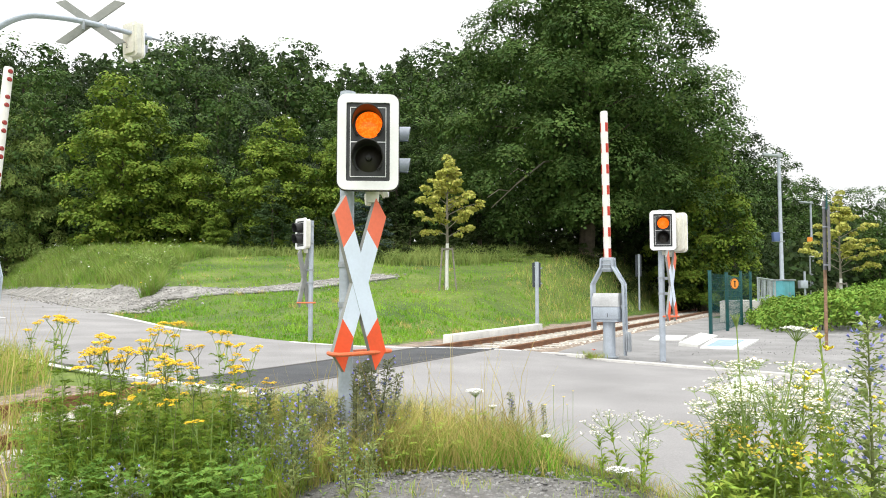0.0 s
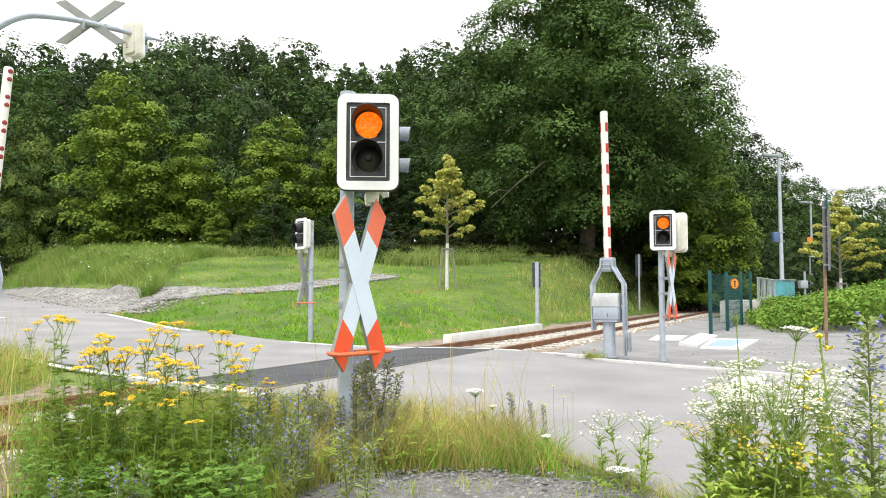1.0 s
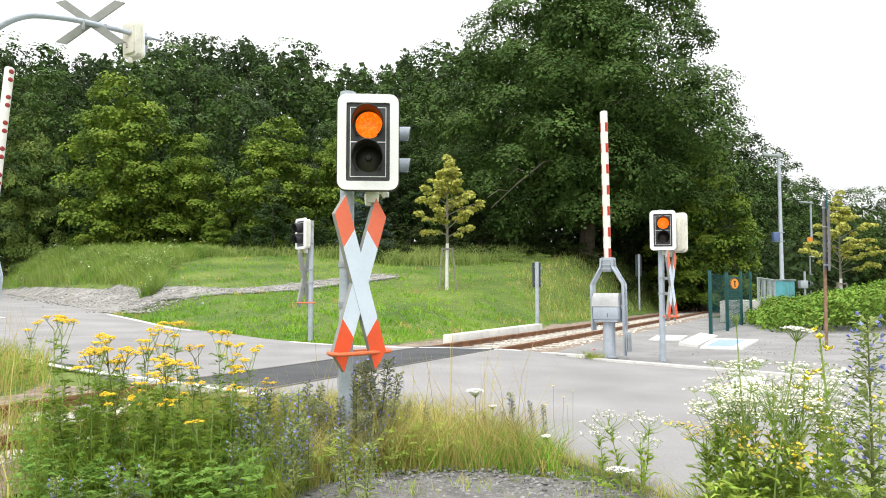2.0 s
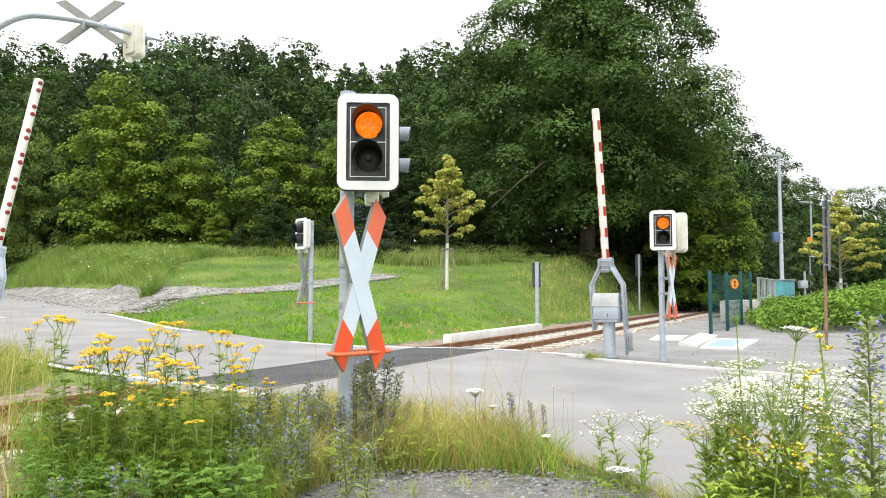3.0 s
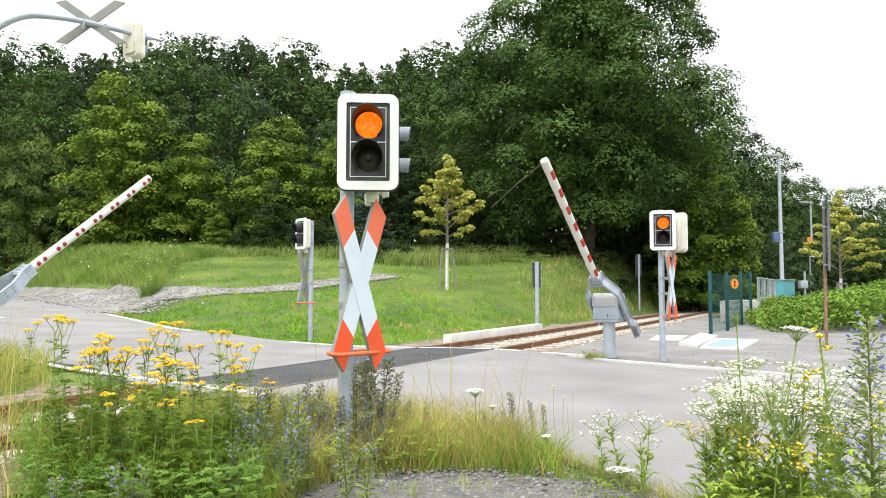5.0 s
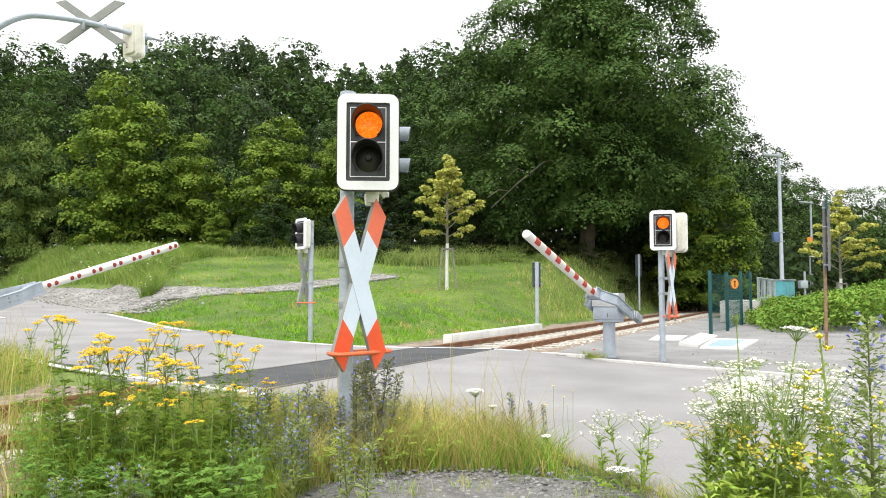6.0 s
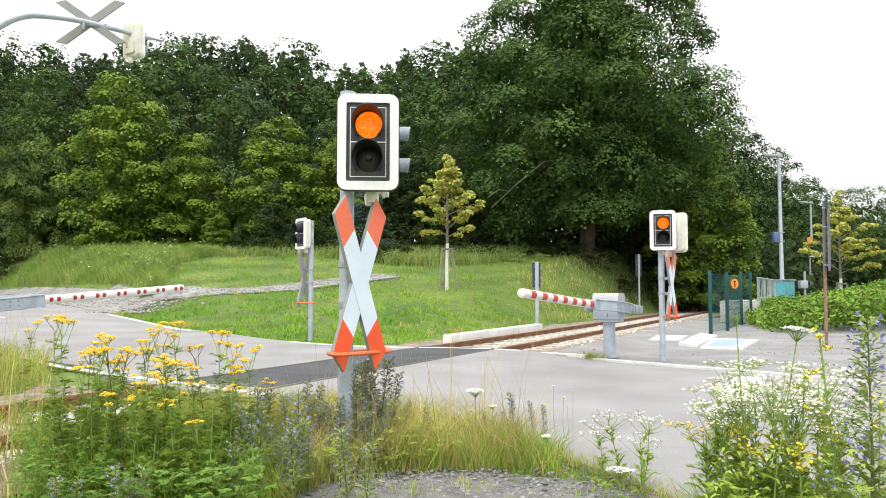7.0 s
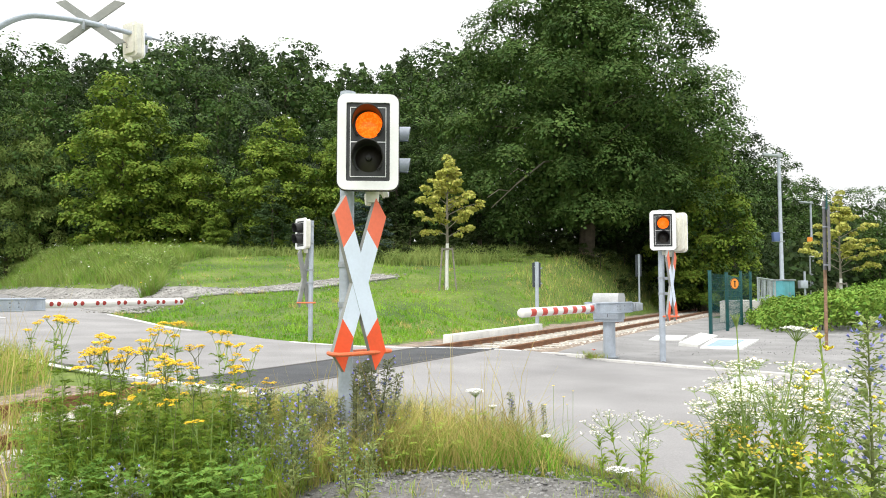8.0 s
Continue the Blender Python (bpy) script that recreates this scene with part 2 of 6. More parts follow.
def lathe(bm, profile, seg=24, m=None, mi=0, arc=(0.0, 360.0)):
    """Turns (radius, z) round z."""
    m = m or Matrix()
    full = arc[1] - arc[0] >= 359.9
    n = seg if full else seg + 1
    rings = []
    for r, z in profile:
        rings.append([bm.verts.new(m @ Vector((r * math.cos(radians(arc[0] + (arc[1] - arc[0]) * k / seg)), r * math.sin(radians(arc[0] + (arc[1] - arc[0]) * k / seg)), z))) for k in range(n)])
    for a, b in zip(rings, rings[1:]):
        for k in range(seg):
            k2 = (k + 1) % n
            bm.faces.new((a[k], a[k2], b[k2], b[k])).material_index = mi
    return bm


def rounded_rect(w, h, r, seg=6):
    out = []
    for cx, cz, a0 in ((w / 2 - r, h / 2 - r, 0), (-w / 2 + r, h / 2 - r, 90), (-w / 2 + r, -h / 2 + r, 180), (w / 2 - r, -h / 2 + r, 270)):
        for k in range(seg + 1):
            a = radians(a0 + 90 * k / seg)
            out.append((cx + r * math.cos(a), cz + r * math.sin(a)))
    return out


def slab(bm, loop, y0, y1, m=None, mi=0, hole=None, edge=0.0):
    """A plate with that outline in x, z between y0 (front) and y1; with a hole of as many corners it is a frame."""
    m = m or Matrix()
    n = len(loop)

    def ring(lp, y, k=1.0):
        return [bm.verts.new(m @ Vector((x * k, y, z * k))) for x, z in lp]

    f0, b0 = ring(loop, y0), ring(loop, y1)
    faces = []
    for k in range(n):
        faces.append(bm.faces.new((f0[k], f0[(k + 1) % n], b0[(k + 1) % n], b0[k])))
    if hole:
        f1, b1 = ring(hole, y0), ring(hole, y1)
        for k in range(n):
            k2 = (k + 1) % n
            faces.append(bm.faces.new((f1[k2], f1[k], b1[k], b1[k2])))
            faces.append(bm.faces.new((f0[k2], f0[k], f1[k], f1[k2])))
            faces.append(bm.faces.new((b0[k], b0[k2], b1[k2], b1[k])))
    else:
        faces.append(bm.faces.new(f0[::-1]))
        faces.append(bm.faces.new(b0))
    for fc in faces:
        fc.material_index = mi
    if edge:
        bmesh.ops.bevel(bm, geom=[e for e in bm.edges if e.is_valid and abs((e.verts[0].co - e.verts[1].co).dot(m.to_3x3() @ Vector((0, 1, 0)))) < 1e-6 and len(e.link_faces) == 2 and e.calc_face_angle(0) > 1.2], offset=edge, segments=2, affect="EDGES")
    return bm


def quads(name, P, material, parent=None, label="", mats=None, corners=4):
    """A mesh of loose leaves from an array of their corners, n x corners x 3."""
    n = len(P)
    me = bpy.data.meshes.new(name)
    me.vertices.add(n * corners)
    me.vertices.foreach_set("co", np.asarray(P, dtype=np.float32).ravel())
    me.loops.add(n * corners)
    me.loops.foreach_set("vertex_index", np.arange(n * corners, dtype=np.int32))
    me.polygons.add(n)
    me.polygons.foreach_set("loop_start", np.arange(0, n * corners, corners, dtype=np.int32))
    for m in (material if isinstance(material, (list, tuple)) else [material]):
        me.materials.append(m)
    if mats is not None:
        me.polygons.foreach_set("material_index", np.asarray(mats, dtype=np.int32))
    me.update(calc_edges=True)
    ob = new(name, me)
    if parent is not None:
        ob.parent = parent
    if label:
        ob["label"] = label
    ob["kind"] = "stuff"
    return ob


def unit(v):
    return v / (np.linalg.norm(v, axis=-1, keepdims=True) + 1e-9)


def leaves(C, nrm, size, rng, slim=0.6, wild=0.7):
    """Diamond leaves at C, facing nrm more or less."""
    n = len(C)
    nn = unit(nrm + rng.normal(0, wild, (n, 3)))
    a = unit(np.cross(nn, rng.normal(0, 1, (n, 3))))
    b = np.cross(nn, a)
    s = (size * rng.uniform(0.6, 1.3, n))[:, None]
    return np.stack([C - a * s * 0.5, C + b * s * 0.5 * slim, C + a * s * 0.5, C - b * s * 0.5 * slim], axis=1)


# ---- ground: level on the near side, banked lawn past the track ----
TRACK = np.array([0.83, 15.85])
T_DIR = np.array([math.sin(radians(26.3)), math.cos(radians(26.3))])
T_NRM = np.array([-T_DIR[1], T_DIR[0]])


def smooth(v, a, b):
    t = np.clip((v - a) / (b - a), 0, 1)
    return t * t * (3 - 2 * t)


def height(x, y):
    x, y = np.asarray(x, float), np.asarray(y, float)
    u = (x - TRACK[0]) * T_DIR[0] + (y - TRACK[1]) * T_DIR[1]
    s = (x - TRACK[0]) * T_NRM[0] + (y - TRACK[1]) * T_NRM[1]
    base = 0.115 * smooth(s, -3.3, -0.9)
    gentle = 0.027 * np.clip(s - 2.2, 0, 60)
    rise = 0.09 * np.clip(y - 16.5, 0, 13.5) + 0.15 * np.clip(y - 30, 0, 14.5) + 0.05 * np.clip(y - 44.5, 0, 60)
    bank = rise * smooth(s, 1.8, 6.0)
    w = (x + 5.4) * 0.78 + (y - 18.3) * 0.63
    k = smooth(w, 0.3, 4.5)
    right = smooth(u, 6, 16) * smooth(-s, 7.5, 11) * 0.5
    return base + gentle * (1 - k) + bank * k + right


def drape(bm_or_none, x, y, lift):
    return Vector((x, y, float(height(x, y)) + lift))


def ground_sheet():
    # fine where the camera is near, coarse out to the horizon
    xs = np.unique(np.concatenate([np.linspace(-600, -40, 15), np.linspace(-40, 45, 171), np.linspace(45, 600, 15)]))
    ys = np.unique(np.concatenate([np.linspace(-200, -4, 8), np.linspace(-4, 70, 149), np.linspace(70, 1500, 20)]))
    X, Y = np.meshgrid(xs, ys)
    Z = height(X, Y) - 0.045
    U = (X - TRACK[0]) * T_DIR[0] + (Y - TRACK[1]) * T_DIR[1]
    S = (X - TRACK[0]) * T_NRM[0] + (Y - TRACK[1]) * T_NRM[1]
    Z = Z - 0.25 * (1 - smooth(np.abs(S), 1.3, 2.1)) * (smooth(U, -1.2, 0.0) + 1 - smooth(U, -9.0, -8.0))
    rng = np.random.default_rng(3)
    Z = Z + np.clip(rng.normal(0, 0.012, Z.shape), -0.02, 0.02) * smooth(Y, 9, 16) + rng.normal(0, 0.003, Z.shape)
    V = np.stack([X, Y, Z], -1).reshape(-1, 3)
    nx, ny = len(xs), len(ys)
    i = np.arange(nx * ny).reshape(ny, nx)
    F = np.stack([i[:-1, :-1], i[:-1, 1:], i[1:, 1:], i[1:, :-1]], -1).reshape(-1, 4)
    me = bpy.data.meshes.new("ground")
    me.from_pydata(V.tolist(), [], F.tolist())
    ob = finish("ground", me, SOIL)
    return tagged(ob, "grassy ground sheet with soil and low bank", "ground", kind="structure")


ground_sheet()


def spline(pts, n):
    """Points along a smooth line through pts."""
    P = [Vector(p) for p in pts]
    P = [2 * P[0] - P[1]] + P + [2 * P[-1] - P[-2]]
    out = []
    segs = len(P) - 3
    for j in range(n):
        t = j / (n - 1) * segs
        k = min(int(t), segs - 1)
        t -= k
        a, b, c, d = P[k:k + 4]
        out.append(0.5 * ((2 * b) + (c - a) * t + (2 * a - 5 * b + 4 * c - d) * t * t + (3 * b - a - 3 * c + d) * t ** 3))
    return out


def ribbon(name, left, right, lift, material, label, category, n=70, across=10, kind="structure", thick=0.05):
    """A sheet between two edge lines, laid on the ground, with a thickness at its rim."""
    L, R = spline(left, n), spline(right, n)
    bm = bmesh.new()
    rows = []
    for a, b in zip(L, R):
        rows.append([bm.verts.new(drape(None, *(a.lerp(b, k / across)), lift)) for k in range(across + 1)])
    for r0, r1 in zip(rows, rows[1:]):
        for k in range(across):
            bm.faces.new((r0[k], r0[k + 1], r1[k + 1], r1[k]))
    bmesh.ops.recalc_face_normals(bm, faces=bm.faces)
    if bm.faces[:][0].normal.z < 0:
        bmesh.ops.reverse_faces(bm, faces=bm.faces)
    rim = [e for e in bm.edges if e.is_boundary]
    ex = bmesh.ops.extrude_edge_only(bm, edges=rim)
    for v in ex["geom"]:
        if isinstance(v, bmesh.types.BMVert):
            v.co.z -= thick
    ob = part(name, bm, material)
    return tagged(ob, label, category, kind=kind)


ROAD_FAR = [(9.0, 4.5), (5.6, 10.0), (3.75, 12.2), (2.6, 13.5), (1.2, 14.55), (-0.97, 15.1), (-2.7, 15.8), (-4.0, 16.7), (-5.4, 18.2), (-7.3, 19.95), (-11.75, 26.1), (-16.6, 32.5), (-22.3, 40.0), (-36.0, 57.0)]
ROAD_NEAR = [(2.0, 2.0), (1.35, 4.4), (0.62, 6.0), (-0.15, 7.2), (-1.3, 8.1), (-2.0, 7.82), (-2.6, 8.15), (-4.15, 9.5), (-4.73, 10.1), (-5.06, 10.71), (-7.67, 12.54), (-11.5, 17.6), (-20.0, 27.0), (-44.0, 52.0)]
road = ribbon("road", ROAD_NEAR, ROAD_FAR, 0.0, ASPHALT, "worn grey asphalt road over the level crossing", "road")
lot = ribbon("pavement", [(9.0, 4.5), (5.65, 10.05), (3.8, 12.28), (2.66, 13.6), (2.2, 14.2), (4.6, 19.2), (8.3, 26.6), (12.5, 35.0)],
             [(22.0, 8.0), (18.0, 13.0), (17.2, 17.0), (16.6, 20.0), (16.0, 23.0), (15.0, 26.0), (15.5, 31.0), (16.5, 35.0)], 0.012, ASPHALT_LOT, "light grey asphalt forecourt beside the track", "pavement")


def strip(name, line, width, lift, material, label, category, n=40, thick=0.01, kind="structure", across=1):
    P = spline(line, n)
    L, R = [], []
    for i, p in enumerate(P):
        d = (P[min(i + 1, n - 1)] - P[max(i - 1, 0)]).normalized()
        q = Vector((-d.y, d.x)) * width / 2
        L.append(tuple(p + q))
        R.append(tuple(p - q))
    ob = ribbon(name, L, R, lift, material, label, category, n=n, across=across, kind=kind, thick=thick)
    return ob


strip("lane_marking", [(-11.4, 17.9), (-7.61, 12.7), (-6.5, 11.62), (-5.62, 10.76), (-4.55, 10.04), (-2.69, 8.6), (-1.94, 7.98)], 0.12, 0.008, PAINT, "white edge line painted on the road", "road marking")
strip("lane_marking", [(-11.6, 25.6), (-9.6, 22.9), (-7.25, 19.6), (-6.4, 18.75)], 0.13, 0.008, PAINT, "white edge line painted on the road", "road marking")
strip("lane_marking", [(-3.3, 16.0), (-2.65, 15.65), (-0.97, 14.98), (0.5, 14.65), (1.5, 14.2)], 0.10, 0.010, PAINT, "thin white edge line across the crossing", "road marking")
strip("lane_marking", [(3.30, 8.3), (4.42, 10.65)], 0.42, 0.008, PAINT, "broad white painted arrow shaft on asphalt", "road marking", n=4)
strip("lane_marking", [(-14.9, 23.5), (-13.3, 22.2)], 0.25, 0.008, PAINT, "white stop line on the far road", "road marking", n=6)

# gravel path from the road up the lawn
PATH = [(-16.2, 35.0), (-13.5, 32.2), (-11.4, 30.7), (-8.7, 29.6), (-6.7, 30.7), (-4.9, 32.5), (-2.6, 34.9)]
strip("gravel_path", PATH, 1.7, 0.020, GRAVEL, "pale gravel footpath across the lawn", "path", n=60, thick=0.05, across=5)
ribbon("gravel_path", [(-11.57, 28.9), (-12.19, 27.95), (-13.15, 27.93), (-16.6, 32.59), (-22.27, 40.07), (-29.41, 48.85), (-40.0, 61.0)], [(-11.24, 30.24), (-12.83, 31.88), (-16.36, 35.55), (-21.74, 41.38), (-26.35, 46.72), (-32.62, 54.15), (-41.0, 64.0)], 0.016, GRAVEL, "pale gravel shoulder beside the far road", "path", n=50, across=8)

# kerb stones: each a stone of its own
kerb = thing("kerb", "low pale concrete kerb along the road", "kerb", kind="structure")


def kerb_stones():
    line = [p for p in spline(ROAD_FAR, 900) if p.x > 1.75]
    bm = bmesh.new()
    box(bm, 0.988, 0.14, 0.17, bev=0.01)
    first = part("kerb_stone", bm, KERB, kerb)
    marks, acc = [line[0]], 0.0
    for a, b in zip(line, line[1:]):
        acc += (b - a).length
        if acc >= 1.0:
            acc -= 1.0
            marks.append(b)
    for k, (a, b) in enumerate(zip(marks, marks[1:])):
        d, c = b - a, (a + b) / 2
        o = first if k == 0 else new("kerb_stone", first.data)
        o.parent = kerb
        o.matrix_basis = Matrix.Translation((c.x, c.y, float(height(c.x, c.y)) - 0.045)) @ Matrix.Rotation(math.atan2(d.y, d.x), 4, "Z")


kerb_stones()


# ---- railway track ----
def along(u, s, z):
    p = TRACK + T_DIR * u + T_NRM * s
    return Vector((p[0], p[1], z))


T_YAW = math.atan2(T_DIR[1], T_DIR[0])
track = thing("railway_track", "single railway track with rusty rails on pale ballast", "railway track")


def rails():
    prof = [(-0.07, 0.0), (0.07, 0.0), (0.07, 0.012), (0.012, 0.03), (0.010, 0.105), (0.036, 0.118), (0.036, 0.148), (0.028, 0.157), (-0.028, 0.157), (-0.036, 0.148), (-0.036, 0.118), (-0.010, 0.105), (-0.012, 0.03), (-0.07, 0.012)]
    for s in (-0.7525, 0.7525):
        bm = bmesh.new()
        rings = []
        for u in (-30.0, -10.0, -7.8, -0.95, 0.0, 20.0, 60.0, 110.0):
            off = -0.0 if u < 40 else (u - 40) ** 2 * 0.0006
            rings.append([bm.verts.new(along(u, s + a + off, -0.03 + b)) for a, b in prof])
        n = len(prof)
        for i, (a, b) in enumerate(zip(rings, rings[1:])):
            for k in range(n):
                fc = bm.faces.new((a[k], a[(k + 1) % n], b[(k + 1) % n], b[k]))
                fc.material_index = 2 if i == 2 else 1 if k == 7 else 0
        bmesh.ops.recalc_face_normals(bm, faces=bm.faces)
        part("rail", bm, [RUST, RAIL_TOP, RAIL_DECK], track, "rusty steel rail", smooth=False)
    # bed with sloping shoulders
    bm = bmesh.new()
    rng = np.random.default_rng(8)
    for u0, u1 in ((-30, -7.8), (-0.9, 110)):
        us = np.arange(u0, u1 + 0.01, (u1 - u0) / 90)
        rings = []
        for u in us:
            off = 0 if u < 40 else (u - 40) ** 2 * 0.0006
            rings.append([bm.verts.new(along(u, s + off, z + rng.normal(0, 0.008))) for s, z in ((-2.1, 0.03), (-1.4, 0.01), (-0.72, -0.03), (0, -0.02), (0.72, -0.03), (1.4, 0.02), (2.2, 0.06))])
        for a, b in zip(rings, rings[1:]):
            for k in range(6):
                bm.faces.new((a[k + 1], a[k], b[k], b[k + 1]))
    bmesh.ops.recalc_face_normals(bm, faces=bm.faces)
    part("ballast_bed", bm, BALLAST, track, "stony ballast bed")
    # sleepers
    bm = bmesh.new()
    box(bm, 0.24, 2.5, 0.14, bev=0.02)
    base = None
    for k, u in enumerate(list(np.arange(-24, -8.1, 0.62)) + list(np.arange(-0.6, 60, 0.62))):
        off = 0 if u < 40 else (u - 40) ** 2 * 0.0006
        m = Matrix.Translation(along(u, off, -0.065)) @ Matrix.Rotation(T_YAW, 4, "Z")
        if base is None:
            base = part("sleeper", bm, SLEEPER, track)
            base.matrix_basis = m
        else:
            o = new("sleeper", base.data)
            o.parent = track
            o.matrix_basis = m
    # loose ballast stones
    V, F = [], []
    ico = bmesh.new()
    bmesh.ops.create_icosphere(ico, subdivisions=1, radius=1)
    iv = np.array([v.co[:] for v in ico.verts])
    iff = [[v.index for v in fc.verts] for fc in ico.faces]
    ico.free()
    for k in range(3400):
        u = rng.choice([rng.uniform(-0.8, 22), rng.uniform(-0.8, 45), rng.uniform(-16, -7.9)])
        s = rng.uniform(-1.75, 1.8)
        if abs(abs(s) - 0.75) < 0.1:
            continue
        r = rng.uniform(0.022, 0.052)
        p = along(u, s, -0.015 + rng.uniform(-0.01, 0.02))
        q = iv * (1 + rng.normal(0, 0.18, (12, 1))) * (r, r, r * 0.7)
        a = rng.uniform(0, 6.28)
        q = q @ np.array([[math.cos(a), math.sin(a), 0], [-math.sin(a), math.cos(a), 0], [0, 0, 1]])
        n0 = len(V)
        V += (q + np.array(p)).tolist()
        F += [[n0 + i for i in fc] for fc in iff]
    me = bpy.data.meshes.new("ballast")
    me.from_pydata(V, [], F)
    ob = finish("ballast", me, STONE_PALE, track, "loose pale ballast stones", smooth=False)
    ob["kind"] = "stuff"


rails()

# dark panels between the rails where the road crosses
crossing = thing("crossing_deck", "dark smooth crossing panels flush with the rails", "crossing panel", kind="structure")


def deck():
    for k, (s0, s1) in enumerate(((-0.685, 0.685),)):
        for u0 in np.arange(-7.8, -1.0, 1.2):
            bm = bmesh.new()
            w = s1 - s0
            u1 = min(u0 + 1.19, -0.95)
            box(bm, u1 - u0, w, 0.06, Matrix.Translation(along((u0 + u1) / 2, (s0 + s1) / 2, 0.092)) @ Matrix.Rotation(T_YAW, 4, "Z"), bev=0.006)
            part("crossing_panel", bm, PANEL, crossing)


deck()


# ---- crossing signals ----
def visor(bm, r, length, m, mi=0, cut=0.70):
    """A tunnel visor with thickness, long above and cut back towards its open underside; its axis is local -y."""
    n = 26
    rows = []
    for k in range(n + 1):
        a = radians(-50 + 280 * k / n)
        L = length * (1 - cut + cut * max(0.0, math.sin(a) * 0.5 + 0.5) ** 1.2)
        c, q = math.cos(a), math.sin(a)
        rows.append([bm.verts.new(m @ Vector((c * rr, -y, q * rr))) for rr, y in ((r, 0), (r, L), (r + 0.004, L + 0.002), (r + 0.008, L), (r + 0.008, 0))])
    for a, b in zip(rows, rows[1:]):
        for k in range(4):
            bm.faces.new((a[k], a[k + 1], b[k + 1], b[k])).material_index = mi


def signal_head(parent, m, lit, dark=False, small=False):
    """A two-lens road signal: white rounded bezel, black panel, lenses in tunnel visors. Faces local -y; lit: the upper lens."""
    W, H = 0.43, 0.69
    bm = bmesh.new()
    slab(bm, rounded_rect(W - 0.03, H - 0.03, 0.06), -0.03, 0.10, m)
    head = part("housing", bm, CREAM, parent, "cream plastic signal housing")
    bm = bmesh.new()
    slab(bm, rounded_rect(W + 0.012, H + 0.012, 0.065), -0.055, -0.015, m, hole=rounded_rect(W - 0.115, H - 0.115, 0.012))
    part("bezel", bm, WHITE, head, "white reflective bezel")
    bm = bmesh.new()
    slab(bm, rounded_rect(W + 0.026, H + 0.026, 0.07), -0.022, -0.006, m)
    part("gasket", bm, BLACK if lit else CREAM, head, "thin rim behind the bezel")
    bm = bmesh.new()
    slab(bm, rounded_rect(W - 0.1, H - 0.1, 0.01), -0.038, 0.0, m)
    part("panel", bm, DARKGREY, head, "black front panel")
    # thin white border lines
    bm = bmesh.new()
    slab(bm, rounded_rect(0.262, 0.512, 0.004, 2), -0.0425, -0.036, m, hole=rounded_rect(0.252, 0.502, 0.003, 2))
    box(bm, 0.25, 0.006, 0.007, m @ Matrix.Translation((0, -0.0395, 0)))
    part("border_line", bm, WHITE, head, "thin white border line")
    bm = bmesh.new()
    slab(bm, rounded_rect(W * 0.62, H * 0.78, 0.03), 0.10, 0.14, m)
    part("rear_cover", bm, CREAM, head, "cream rear cover")
    for k, dz in enumerate((0.125, -0.125)):
        c = m @ Matrix.Translation((0.006, -0.04, dz))
        bm = bmesh.new()
        lathe(bm, [(0.0001, 0.022), (0.05, 0.018), (0.088, 0.004), (0.098, 0.0)], 28, c @ Matrix.Rotation(radians(90), 4, "X"))
        part("lens", bm, LENS_ON if (k == 0 and lit) else LENS_OFF, head, "glowing amber lens" if (k == 0 and lit) else "dark unlit lens")
        bm = bmesh.new()
        visor(bm, 0.054 if small else 0.106, 0.19, c @ Matrix.Translation((-0.008, 0, 0)), cut=0.70 if lit else 0.12 if small else 0.25)
        part("visor", bm, VISOR_IN if lit or dark else VISOR_OUT, head, "black tunnel visor" if lit or dark else "grey tunnel visor")
        if k == 1 and lit:
            bm = bmesh.new()
            lathe(bm, [(0.0001, 0.075), (0.02, 0.07), (0.024, 0.02), (0.024, 0.0)], 16, c @ Matrix.Rotation(radians(90), 4, "X"))
            part("lamp_socket", bm, VISOR_IN, head, "small lamp socket in the unlit lens")
    bm = bmesh.new()
    for dx in (-0.12, 0.12):
        box(bm, 0.02, 0.03, 0.01, m @ Matrix.Translation((dx, -0.035, 0.292)), bev=0.003)
        box(bm, 0.02, 0.03, 0.01, m @ Matrix.Translation((dx, -0.035, -0.292)), bev=0.003)
    part("clips", bm, BLACK, head)
    bm = bmesh.new()
    lathe(bm, [(0.0001, -0.09), (0.045, -0.085), (0.05, -0.04), (0.05, 0.0)], 18, m @ Matrix.Translation((0.03, 0.08, -H / 2)))
    part("sounder", bm, CREAM, head, "small round sounder below the housing")
    return head


